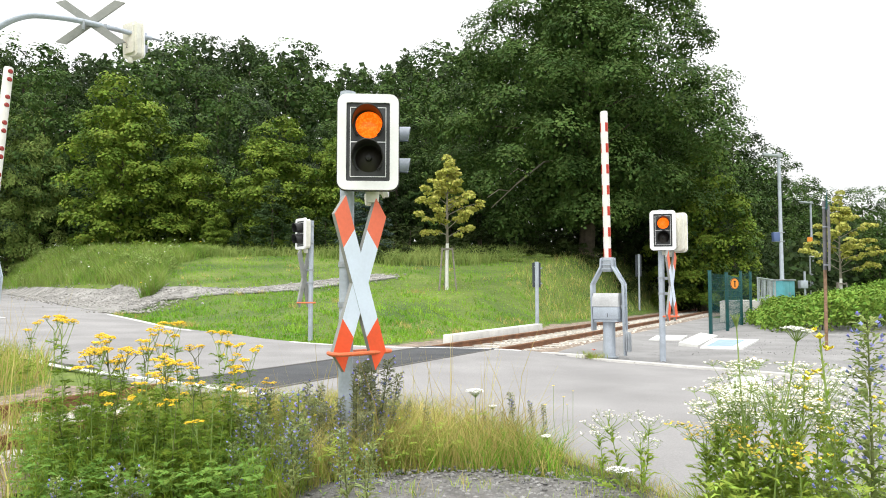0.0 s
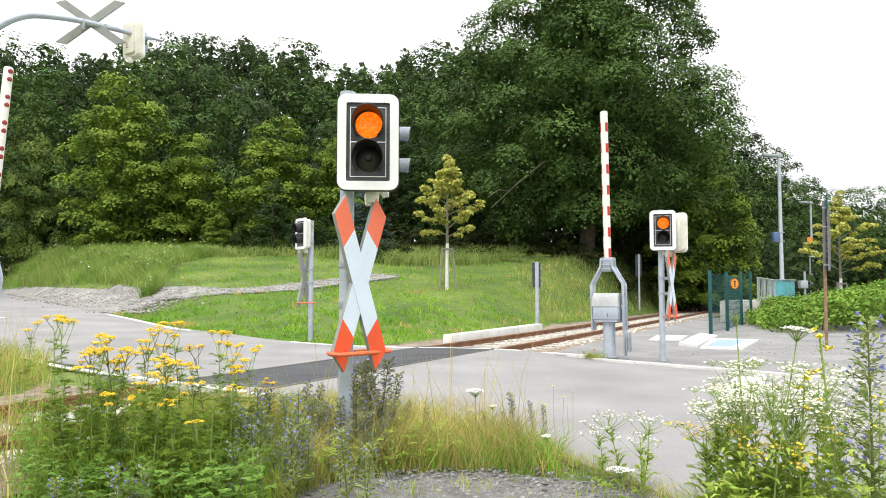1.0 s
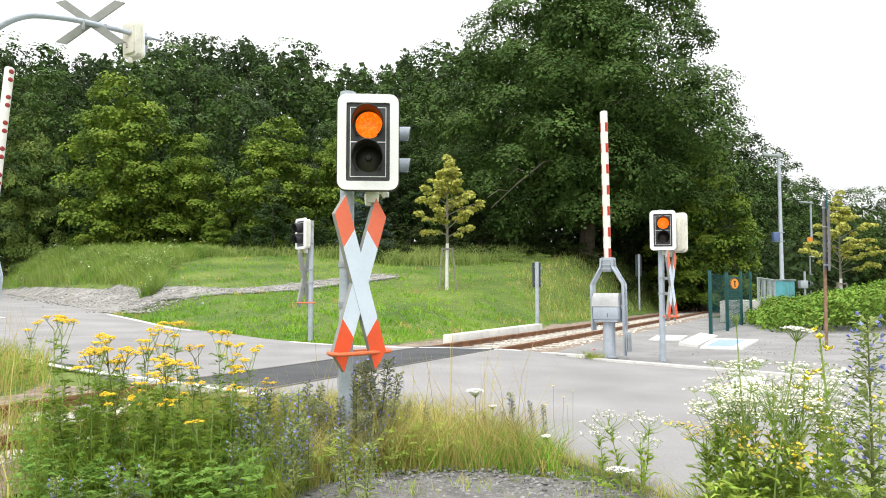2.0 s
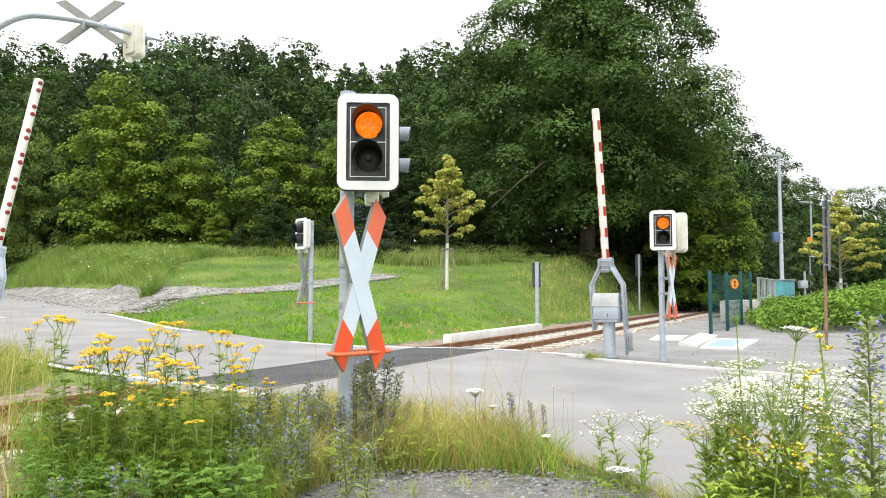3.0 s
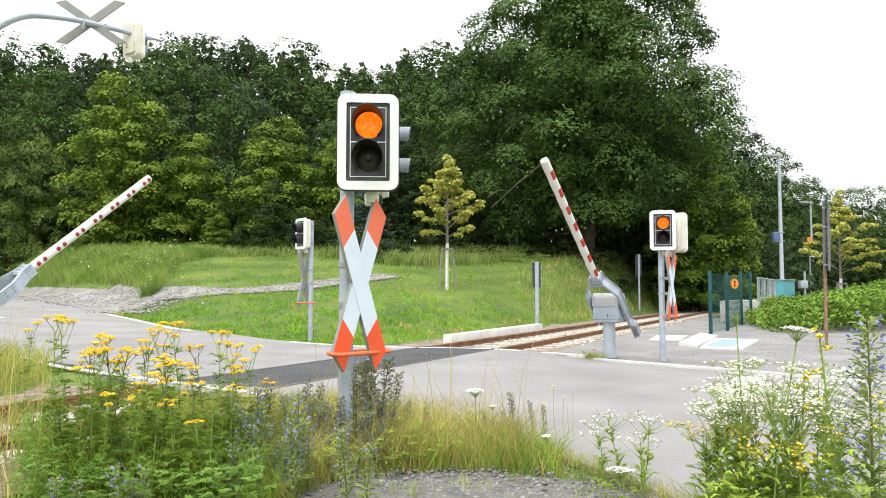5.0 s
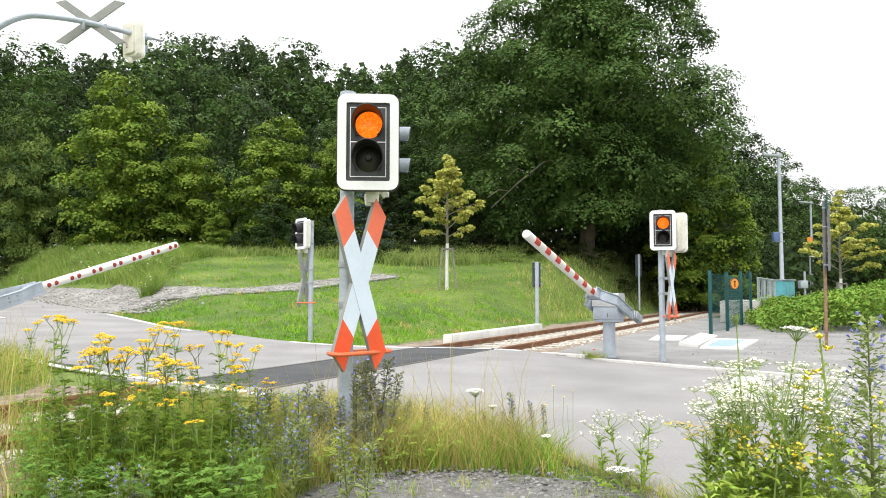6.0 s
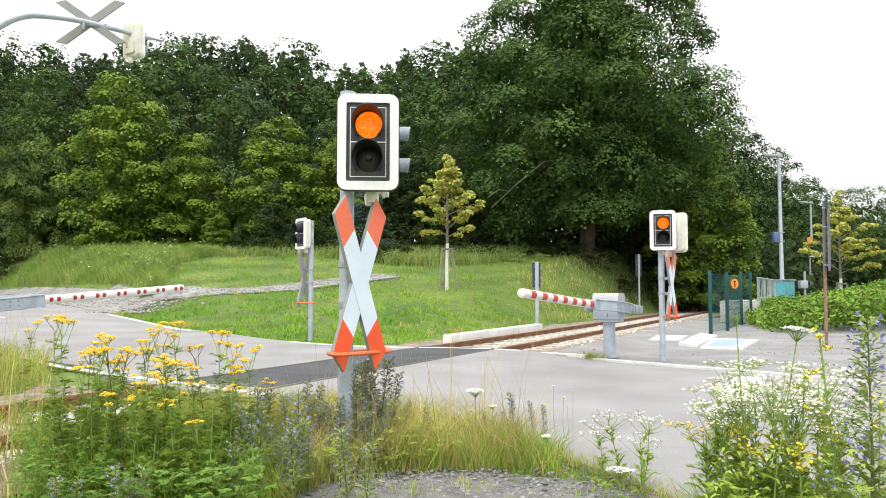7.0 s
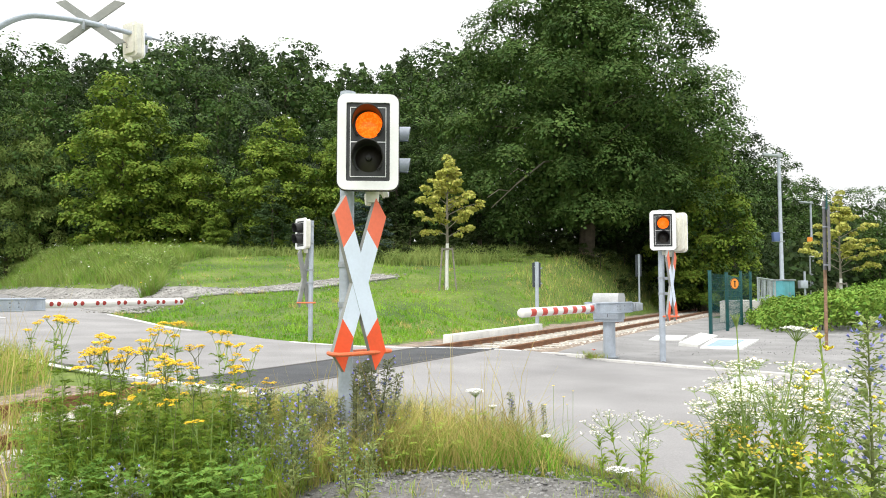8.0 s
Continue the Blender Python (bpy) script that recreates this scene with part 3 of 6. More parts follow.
def st_andrews_cross(parent, m, tall=1.24, wide=0.44, board=0.115, thick=0.045, flat=False):
    """Two crossed boards with red ends; faces local -y, upright, or lying flat wise."""
    first = None
    for k in (0, 1):
        sx = -1 if k == 0 else 1
        ang = math.atan2((wide - board) * sx, tall)
        L = math.hypot(wide - board, tall)
        q = m @ Matrix.Translation((0, 0.0 if k == 0 else 0.004, 0)) @ Matrix.Rotation(ang, 4, "Y")
        bm = bmesh.new()
        # the board's ends are cut aslant to a point on the outside
        cut = board * 0.42
        sl = cut * (1 if k == 0 else -1)

        def quad_prism(z0a, z0b, z1a, z1b, mi):
            loop = [(-board / 2, z0a), (board / 2, z0b), (board / 2, z1b), (-board / 2, z1a)]
            slab(bm, loop, -thick / 2, thick / 2, q, mi)

        e = L / 2
        b = 0.285 * L
        quad_prism(-e - sl, -e + sl, -b - sl, -b + sl, 1)
        quad_prism(-b - sl, -b + sl, b - sl, b + sl, 0)
        quad_prism(b - sl, b + sl, e - sl, e + sl, 2)
        for fc in bm.faces:
            fc.normal_update()
        bmesh.ops.recalc_face_normals(bm, faces=bm.faces)
        front = (q.to_3x3() @ Vector((0, -1, 0))).normalized()
        for fc in bm.faces:
            if fc.normal.dot(front) < 0.5:
                fc.material_index = 3
        ob = part("cross_board", bm, [CROSS_WHITE, CROSS_RED, CROSS_FADED, CROSS_BACK], parent, "white board with red ends", smooth=False)
    return ob


def bumper(parent, m, w=0.50, d=0.16):
    """A bent round bar in front of the cross foot."""
    bm = bmesh.new()
    pts = [(-w / 2 + 0.05, d, 0), (-w / 2 + 0.01, d * 0.55, 0), (-w / 2, 0.02, 0), (-w / 2 + 0.03, -0.02, 0), (0, -0.03, 0), (w / 2 - 0.03, -0.02, 0), (w / 2, 0.02, 0), (w / 2 - 0.01, d * 0.55, 0), (w / 2 - 0.06, d, 0)]
    P = spline([(*p,) for p in pts], 40)
    tube(bm, [m @ p for p in P], 0.016, 8)
    tube(bm, [m @ Vector((-w / 2 + 0.05, d, 0)), m @ Vector((w / 2 - 0.06, d, 0))], 0.012, 8)
    part("bumper_bar", bm, BAR_ORANGE, parent, "bent orange bumper bar")


def post(parent, h, r=0.053, foot=0.0):
    bm = bmesh.new()
    tube(bm, [(0, 0, -0.15), (0, 0, h)], r, 20)
    lathe(bm, [(r + 0.004, h - 0.03), (r + 0.004, h + 0.004), (0.0001, h + 0.012)], 20)
    part("post", bm, GALV, parent, "galvanised steel tube post")


def clamps(parent, zs, r=0.053, m=None, reach=0.1):
    for z in zs:
        bm = bmesh.new()
        lathe(bm, [(r + 0.001, z - 0.02), (r + 0.009, z - 0.02), (r + 0.009, z + 0.02), (r + 0.001, z + 0.02)], 20)
        if m is not None:
            box(bm, 0.035, reach, 0.05, m @ Matrix.Translation((0, -reach / 2, z)), bev=0.004)
        part("clamp", bm, GALV_DARK, parent)


# the signal at the roadside, nearest
sig = thing("crossing_signal", "level crossing signal with lit amber lamp and upright cross", "crossing signal", pose(-0.712, 5.42, 0.0), group="crossing signals")
post(sig, 2.70)
signal_head(sig, pose(0.165, -0.10, 2.300, 0, 0, 4), True)
signal_head(sig, pose(0.225, 0.30, 2.325, 0, 0, 92), False, small=True)
cm = pose(0, 0, 0, 0, 0, 36)
st_andrews_cross(sig, cm @ pose(0.02, -0.155, 1.275), tall=1.12, wide=0.465, board=0.125)
clamps(sig, (1.415, 1.12), m=cm, reach=0.14)
bumper(sig, pose(0, 0, 0.775, 0, 0, 48) @ pose(0.03, -0.17, 0))

# the pair of heads by the forecourt
sig = thing("crossing_signal", "crossing signal with two heads, one lit amber", "crossing signal", pose(3.865, 13.0, 0.0), group="crossing signals")
post(sig, 2.68)
signal_head(sig, pose(0.0, -0.12, 2.31, 0, 0, -13), True)
signal_head(sig, pose(0.30, 0.16, 2.29, 0, 0, 134), False)
cm = pose(0, 0, 0, 0, 0, 50)
st_andrews_cross(sig, cm @ pose(0.02, -0.17, 1.34), tall=1.12, wide=0.46, board=0.11, thick=0.04)
clamps(sig, (1.47, 1.2), m=cm, reach=0.15)
bumper(sig, pose(0, 0, 0.80, 0, 0, 30) @ pose(0.12, -0.13, 0), w=0.30)

# the signal past the track, turned to the far road
sig = thing("crossing_signal", "crossing signal seen from behind, lamps dark", "crossing signal", pose(-3.0, 16.7, float(height(-3.0, 16.7)) - 0.02), group="crossing signals")
post(sig, 2.72)
signal_head(sig, pose(-0.20, -0.05, 2.42, 0, 0, -50), False, True)
cm = pose(0, 0, 0, 0, 0, 238)
st_andrews_cross(sig, cm @ pose(0.06, -0.16, 1.42), tall=1.22, wide=0.44, board=0.11)
clamps(sig, (1.6, 1.3, 2.6, 2.2), m=cm, reach=0.14)
bumper(sig, pose(0, 0, 0.86, 0, 0, 10) @ pose(-0.1, -0.14, 0), w=0.4)


# cantilever mast with cross and head over the far lane
def cantilever():
    t = thing("cantilever_signal", "bent steel mast carrying cross and signal box over road", "overhead signal", pose(-7.38, 10.95, float(height(-7.38, 10.95))))
    d = Vector((0.83, 0.56, 0)).normalized()
    pts = [(0, 0, -0.2), (0, 0, 2.0), (0, 0, 3.7)]
    for k in range(1, 7):
        a = radians(15 * k)
        pts.append(tuple(d * 1.2 * (1 - math.cos(a)) + Vector((0, 0, 3.7 + 1.78 * math.sin(a)))))
    pts += [tuple(d * 1.75 + Vector((0, 0, 5.50))), tuple(d * 2.80 + Vector((0, 0, 5.43)))]
    P = spline(pts, 60)
    bm = bmesh.new()
    tube(bm, P, [0.085 - 0.045 * k / 59 for k in range(60)], 16)
    part("mast", bm, GALV, t, "bent galvanised mast")
    bm = bmesh.new()
    tube(bm, [d * 2.78 + Vector((0, 0, 5.43)), d * 2.97 + Vector((0, 0, 5.42))], 0.02, 8)
    part("end_stub", bm, GALV_DARK, t)
    yaw = math.degrees(math.atan2(d.y, d.x))
    # lying cross, its red and white face turned away
    cq = Matrix.Translation(d * 1.80 + Vector((0.0, 0.07, 5.53))) @ pose(0, 0, 0, 0, 0, 186) @ pose(0, 0, 0, 0, 92, 0)
    st_andrews_cross(t, cq, tall=0.95, wide=0.84, board=0.13, thick=0.035)
    for dd in (1.72, 2.05):
        bm = bmesh.new()
        box(bm, 0.04, 0.10, 0.17, Matrix.Translation(d * dd + Vector((0, 0.0, 5.44))) @ pose(0, 0, 0, 0, 0, yaw), bev=0.008)
        part("bracket", bm, GALV_DARK, t)
    signal_head(t, Matrix.Translation(d * 2.47 + Vector((0.0, 0.12, 5.36))) @ pose(0, 0, 0, 0, 4, 152) @ Matrix.Scale(0.92, 4), False)
    cu = bpy.data.curves.new("digit", "FONT")
    cu.body, cu.size, cu.extrude = "2", 0.11, 0.001
    o = new("digit", cu)
    o.data.materials.append(BLACK)
    o.parent = t
    o.matrix_basis = Matrix.Translation(d * 2.47 + Vector((-0.09, -0.02, 5.19))) @ pose(0, 0, 0, 90, 0, -28)


cantilever()


# ---- barriers ----
def barrier_post(name, m, number):
    t = thing(name, "steel half-barrier drive on a round pillar", "barrier", m, group="barriers")
    bm = bmesh.new()
    tube(bm, [(0, 0, -0.1), (0, 0, 0.66)], 0.11, 26)
    part("pillar", bm, GALV, t, "round galvanised pillar")
    bm = bmesh.new()
    lathe(bm, [(0.11, 0.0), (0.17, 0.0), (0.17, 0.02), (0.11, 0.02)], 26)
    part("foot_plate", bm, GALV_DARK, t)
    bm = bmesh.new()
    box(bm, 0.36, 0.44, 0.04, Matrix.Translation((0, 0, 0.67)), bev=0.01)
    box(bm, 0.40, 0.47, 0.24, Matrix.Translation((0, 0, 0.81)), bev=0.02)
    part("drive_box", bm, GALV, t, "grey steel drive box")
    bm = bmesh.new()
    box(bm, 0.42, 0.49, 0.02, Matrix.Translation((0, 0, 0.935)), bev=0.006)
    slab(bm, [(-0.205, 0.945), (0.205, 0.945), (0.205, 1.09), (0.15, 1.17), (-0.15, 1.17), (-0.205, 1.09)], -0.24, 0.24, None)
    bmesh.ops.recalc_face_normals(bm, faces=bm.faces)
    part("hood", bm, HOOD, t, "pale weathered hood")
    for sy in (-1, 1):
        bm = bmesh.new()
        lathe(bm, [(0.0001, 0.03), (0.05, 0.03), (0.055, 0.0)], 16, pose(0, sy * 0.237, 0.91, -90 * sy))
        part("shaft_cap", bm, GALV_DARK, t)
    cu = bpy.data.curves.new("digit", "FONT")
    cu.body, cu.size, cu.extrude = number, 0.10, 0.001
    o = new("digit", cu)
    o.data.materials.append(BLACK)
    o.parent = t
    o.matrix_basis = pose(0.212, 0.02, 0.74, 90, 0, 90)
    return t


def boom(name, length, dots):
    """A barrier arm along local x from its shaft, with straddling side plates and counterweights."""
    t = thing(name, "white barrier boom with red stripes and steel arms", "barrier boom", group="barrier booms")
    r = 0.068
    bm = bmesh.new()
    tube(bm, [(0.66, 0, 0), (length - 0.03, 0, 0), (length - 0.008, 0, 0), (length, 0, 0)], [r, r, r * 0.93, r * 0.75], 22)
    part("arm", bm, BOOM_WHITE, t, "white round boom")
    if dots:
        k = 0
        x = length - 0.075
        while x > 1.0:
            for xx in (x, x - 0.125):
                for sy in (-1, 1):
                    bm = bmesh.new()
                    lathe(bm, [(0.0001, 0.012), (0.03, 0.010), (0.036, 0.0), (0.040, -0.006)], 14, pose(xx, sy * r * 0.985, 0, -90 * sy))
                    part("reflector", bm, REFLECTOR, t, "round red reflector")
            x -= 0.40
    else:
        x = length - 0.30
        while x > 0.85:
            bm = bmesh.new()
            for a0 in (35, 215):
                lathe(bm, [(r + 0.0015, x - 0.085), (r + 0.0015, x + 0.085)], 16, pose(0, 0, 0, 0, 90, 0), arc=(a0, a0 + 110))
            part("stripe", bm, BOOM_RED, t, "red stripe")
            x -= 0.385
    # side plates
    for sy in (-1, 1):
        bm = bmesh.new()
        P = [(-0.42, 0.285), (0.42, 0.285), (0.74, 0.10), (0.90, 0.085)]
        for (x0, y0), (x1, y1) in zip(P, P[1:]):
            a, b = Vector((x0, y0 * sy, 0)), Vector((x1, y1 * sy, 0))
            d = b - a
            box(bm, d.length + 0.015, 0.014, 0.20, Matrix.Translation((a + b) / 2) @ Matrix.Rotation(math.atan2(d.y, d.x), 4, "Z"), bev=0.004)
            for zz in (-0.085, 0.085):
                box(bm, d.length, 0.035, 0.012, Matrix.Translation((a + b) / 2 + Vector((0, sy * 0.014, zz))) @ Matrix.Rotation(math.atan2(d.y, d.x), 4, "Z"), bev=0.003)
        plate = part("side_plate", bm, GALV, t, "folded grey steel side plate")
        for bx in (-0.3, 0.0, 0.25, 0.38):
            for bz in (-0.03, 0.03):
                bm = bmesh.new()
                lathe(bm, [(0.0001, 0.014), (0.012, 0.012), (0.014, 0.0)], 8, pose(bx, sy * 0.292, bz, -90 * sy))
                part("bolt", bm, GALV_DARK, plate)
    bm = bmesh.new()
    box(bm, 0.26, 0.16, 0.15, pose(0.78, 0, 0), bev=0.01)
    part("clamp_block", bm, GALV_DARK, t, "clamp block that grips the boom")
    for k, x in enumerate((0.70, 0.78, 0.86)):
        bm = bmesh.new()
        box(bm, 0.02, 0.20, 0.17, pose(x, 0, 0), bev=0.004)
        part("rib", bm, GALV, t)
    # counterweights hang behind the shaft
    for k in range(3):
        bm = bmesh.new()
        box(bm, 0.34, 0.03, 0.17 - 0.015 * k, pose(-0.60 - 0.012 * k, 0.30 + 0.034 * k, 0), bev=0.006)
        part("counterweight", bm, GALV_DARK, t, "steel counterweight plate")
    bm = bmesh.new()
    box(bm, 0.50, 0.03, 0.11, pose(-0.62, 0.285, 0), bev=0.006)
    part("tail_bar", bm, GALV, t, "tail bar of the boom frame")
    return t


barrier_post("barrier", pose(3.03, 13.457, 0.04, 0, 0, -122.4), "1")
boom_right = boom("barrier_boom", 3.60, False)
barrier_post("barrier", pose(-6.82, 10.64, 0.15, 0, 0, 59.65), "2")
boom_left = boom("barrier_boom", 3.62, True)
tagged(boom_left, "white barrier boom with paired red reflectors and steel arms")


# ---- small posts, concrete edge, platform end ----
def back_sign(x, y, z0, h, w, sh, pair):
    t = thing("track_sign", "grey post with dark sign plates seen from behind", "sign", pose(x, y, z0))
    bm = bmesh.new()
    tube(bm, [(0, 0, -0.1), (0, 0, h)], 0.06 if pair else 0.055, 14)
    part("post", bm, GALV, t)
    bm = bmesh.new()
    slab(bm, rounded_rect(w, sh, 0.02, 3), 0.07, 0.11, Matrix.Translation((0.0, 0, h - sh / 2 - 0.02)))
    part("plate", bm, DARKBACK, t, "dark sign plate")
    for dz in (0.15, sh - 0.15):
        bm = bmesh.new()
        box(bm, 0.14, 0.06, 0.03, pose(0, 0.05, h - dz), bev=0.005)
        if pair:
            box(bm, 0.05, 0.06, 0.05, pose(w / 2 + 0.02, 0.06, h - dz - 0.05), bev=0.01)
        part("clamp", bm, GALV_DARK, t)


def concrete_edge():
    t = thing("concrete_edge", "long low concrete retaining block beside the rails", "concrete block")
    a, b = Vector((0.1, 16.55)), Vector((2.95, 22.7))
    d = (b - a)
    n = 3
    for k in range(n):
        bm = bmesh.new()
        c = a + d * (k + 0.5) / n
        box(bm, d.length / n - 0.012, 0.24, 0.40, Matrix.Translation((c.x, c.y, 0.08)) @ Matrix.Rotation(math.atan2(d.y, d.x), 4, "Z"), bev=0.015)
        part("block", bm, PAVER, t)


concrete_edge()
back_sign(2.95, 23.1, 0.15, 2.05, 0.26, 0.78, True)
back_sign(11.2, 42.0, 0.35, 3.1, 0.34, 1.25, False)


def fence_panel(t, p0, p1, h, wires=True):
    p0, p1 = Vector(p0), Vector(p1)
    d = p1 - p0
    L = d.length
    yaw = math.atan2(d.y, d.x)
    m = Matrix.Translation((p0.x, p0.y, 0)) @ Matrix.Rotation(yaw, 4, "Z")
    bm = bmesh.new()
    x = 0.05
    while x < L:
        box(bm, 0.004, 0.004, h - 0.08, m @ Matrix.Translation((x, 0, 0.06 + (h - 0.08) / 2)))
        x += 0.06
    z = 0.1
    while z < h:
        box(bm, L, 0.006, 0.005, m @ Matrix.Translation((L / 2, 0.008, z)))
        box(bm, L, 0.006, 0.005, m @ Matrix.Translation((L / 2, -0.008, z)))
        z += 0.2
    part("mesh_panel", bm, FENCE, t, "green welded wire mesh")


def platform_end():
    t = thing("wire_fence", "green welded wire mesh fence with square posts", "fence", pose(0, 0, 0))
    C = [(7.91, 21.8), (9.1, 23.6), (11.3, 27.9), (12.0, 28.7)]
    hts = [1.88, 1.88, 2.05, 2.05]
    for (x, y), h in zip(C, hts):
        bm = bmesh.new()
        box(bm, 0.08, 0.08, h, pose(x, y, h / 2, 0, 0, 30), bev=0.01)
        box(bm, 0.09, 0.09, 0.015, pose(x, y, h + 0.005, 0, 0, 30), bev=0.004)
        part("fence_post", bm, FENCE, t)
    for (a, b, h) in zip(C, C[1:], (1.83, 1.83, 2.0)):
        fence_panel(t, a, b, h)
    s = thing("round_sign", "round orange warning disc with a black bar on the fence", "sign", pose(9.25, 23.45, 1.52, 0, 0, 25))
    bm = bmesh.new()
    lathe(bm, [(0.0001, 0.012), (0.18, 0.012), (0.185, 0.0), (0.0001, 0.0)], 30, pose(0, -0.06, 0, 90))
    part("disc", bm, SIGN_ORANGE, s, "orange disc")
    bm = bmesh.new()
    lathe(bm, [(0.163, 0.0145), (0.187, 0.0145), (0.187, 0.011)], 30, pose(0, -0.06, 0, 90))
    part("rim", bm, BLACK, s)
    bm = bmesh.new()
    box(bm, 0.045, 0.004, 0.19, pose(0, -0.076, -0.01), bev=0.001)
    box(bm, 0.09, 0.004, 0.03, pose(0, -0.076, 0.07), bev=0.001)
    part("bar", bm, BLACK, s, "black bar")
    # platform
    p = thing("platform", "raised concrete platform with pale edge", "platform", kind="structure")
    bm = bmesh.new()
    a = along(17.5, -2.2, 0)
    box(bm, 60, 2.6, 0.75, Matrix.Translation(along(55, -3.95, 0.37)) @ Matrix.Rotation(T_YAW, 4, "Z"), bev=0.02)
    part("platform_body", bm, CONCRETE, p)
    bm = bmesh.new()
    box(bm, 60, 2.3, 0.04, Matrix.Translation(along(55, -3.95, 0.772)) @ Matrix.Rotation(T_YAW, 4, "Z"), bev=0.01)
    part("platform_paving", bm, KERB, p, "pale paving")
    # steps at the platform end
    for k in range(4):
        bm = bmesh.new()
        box(bm, 0.32, 2.2, 0.18 * (k + 1), Matrix.Translation(along(23.6 + 0.32 * k, -3.95, 0.09 * (k + 1))) @ Matrix.Rotation(T_YAW, 4, "Z"), bev=0.01)
        part("step", bm, CONCRETE, p)
    w = thing("access_ramp", "pale concrete access ramp up to the platform", "ramp")
    a, b = Vector((12.7, 29.6)), Vector((15.6, 34.6))
    d = (b - a).normalized()
    yaw = math.atan2(d.y, d.x)
    c = (a + b) / 2 + Vector((-d.y, d.x)) * 0.75
    bm = bmesh.new()
    box(bm, (b - a).length, 1.5, 0.86, Matrix.Translation((c.x, c.y, 0.45)) @ Matrix.Rotation(yaw, 4, "Z"), bev=0.02)
    part("ramp_body", bm, CONCRETE, w)
    bm = bmesh.new()
    box(bm, (b - a).length, 1.4, 0.03, Matrix.Translation((c.x, c.y, 0.893)) @ Matrix.Rotation(yaw, 4, "Z"), bev=0.008)
    part("ramp_paving", bm, KERB, w, "pale paving")
    r = thing("platform_railing", "grey steel railing along the platform ramp", "railing")
    a, b = Vector((12.2, 28.5)), Vector((15.4, 34.1))
    for zz, rad, nm in ((1.82, 0.03, "handrail"), (1.02, 0.02, "lower_rail")):
        bm = bmesh.new()
        tube(bm, [(a.x, a.y, zz), (b.x, b.y, zz)], rad, 8)
        part(nm, bm, RAIL_GREY, r)
    bm = bmesh.new()
    tube(bm, [(0, 0, 1.02), (0, 0, 1.82)], 0.016, 6)
    bal = part("baluster", bm, RAIL_GREY, r)
    for k in range(1, 12):
        q = a.lerp(b, k / 12)
        o = bal if k == 1 else new("baluster", bal.data)
        o.parent = r
        o.matrix_basis = Matrix.Translation((q.x, q.y, 0))
    for k in range(4):
        q = a.lerp(b, k / 3)
        bm = bmesh.new()
        tube(bm, [(q.x, q.y, 0.88), (q.x, q.y, 1.85)], 0.035, 8)
        part("railing_post", bm, RAIL_GREY, r)
    c = thing("service_cabinet", "turquoise metal service cabinet at the platform", "cabinet", pose(17.15, 37.0, 0.5, 0, 0, 25))
    bm = bmesh.new()
    box(bm, 0.85, 0.6, 1.35, pose(0, 0, 0.675), bev=0.03)
    part("cabinet_body", bm, TURQ, c)
    bm = bmesh.new()
    box(bm, 0.93, 0.7, 0.06, pose(0, 0, 1.38), bev=0.015)
    part("cabinet_roof", bm, GALV_DARK, c)
    for dx in (-0.2, 0.2):
        bm = bmesh.new()
        box(bm, 0.38, 0.02, 1.2, pose(dx, -0.305, 0.68), bev=0.006)
        dr = part("cabinet_door", bm, TURQ, c)
        bm = bmesh.new()
        box(bm, 0.03, 0.03, 0.14, pose(dx * 0.2, -0.325, 0.7), bev=0.006)
        part("handle", bm, GALV_DARK, dr)


platform_end()


def quad_plate(bm, corners, z0, z1, mi=0):
    """A plate with four corners in plan; z1 is one height, or one for each corner."""
    zs = z1 if isinstance(z1, (list, tuple)) else [z1] * 4
    lo = [bm.verts.new((x, y, z0)) for x, y in corners]
    hi = [bm.verts.new((x, y, z)) for (x, y), z in zip(corners, zs)]
    bm.faces.new(hi)
    for k in range(4):
        bm.faces.new((lo[k], lo[(k + 1) % 4], hi[(k + 1) % 4], hi[k]))
    bmesh.ops.recalc_face_normals(bm, faces=bm.faces)
    for fc in bm.faces:
        fc.material_index = mi


def floor_hatch():
    t = thing("floor_hatch", "pale concrete cover slab let into asphalt", "cover slab")
    for f0, f1 in ((0.0, 0.495), (0.505, 1.0)):
        a, b, c, d = (Vector(p) for p in ((5.15, 18.5), (6.0, 18.6), (6.72, 20.3), (5.85, 20.25)))
        bm = bmesh.new()
        quad_plate(bm, [tuple(a.lerp(d, f0)), tuple(b.lerp(c, f0)), tuple(b.lerp(c, f1)), tuple(a.lerp(d, f1))], -0.05, [0.05, 0.05, 0.055, 0.055])
        part("slab", bm, PAVER, t)
    t = thing("bay_marking", "white framed blue field painted on the forecourt", "road marking", kind="structure")
    bm = bmesh.new()
    quad_plate(bm, [(5.55, 15.95), (6.38, 15.72), (7.95, 18.6), (6.95, 19.0)], 0.0, 0.052)
    part("white_field", bm, PAINT, t)
    bm = bmesh.new()
    quad_plate(bm, [(5.78, 16.2), (6.3, 16.1), (7.45, 18.25), (6.9, 18.45)], 0.0, 0.064)
    part("blue_field", bm, PAINT_BLUE, t, "blue painted field")
    t = thing("ramp_slab", "raised white concrete ramp edge on the forecourt", "ramp")
    bm = bmesh.new()
    quad_plate(bm, [(5.34, 16.75), (5.66, 16.4), (7.55, 20.3), (7.3, 20.9)], -0.05, [0.10, 0.06, 0.06, 0.10])
    part("ramp_block", bm, PAVER, t)


floor_hatch()


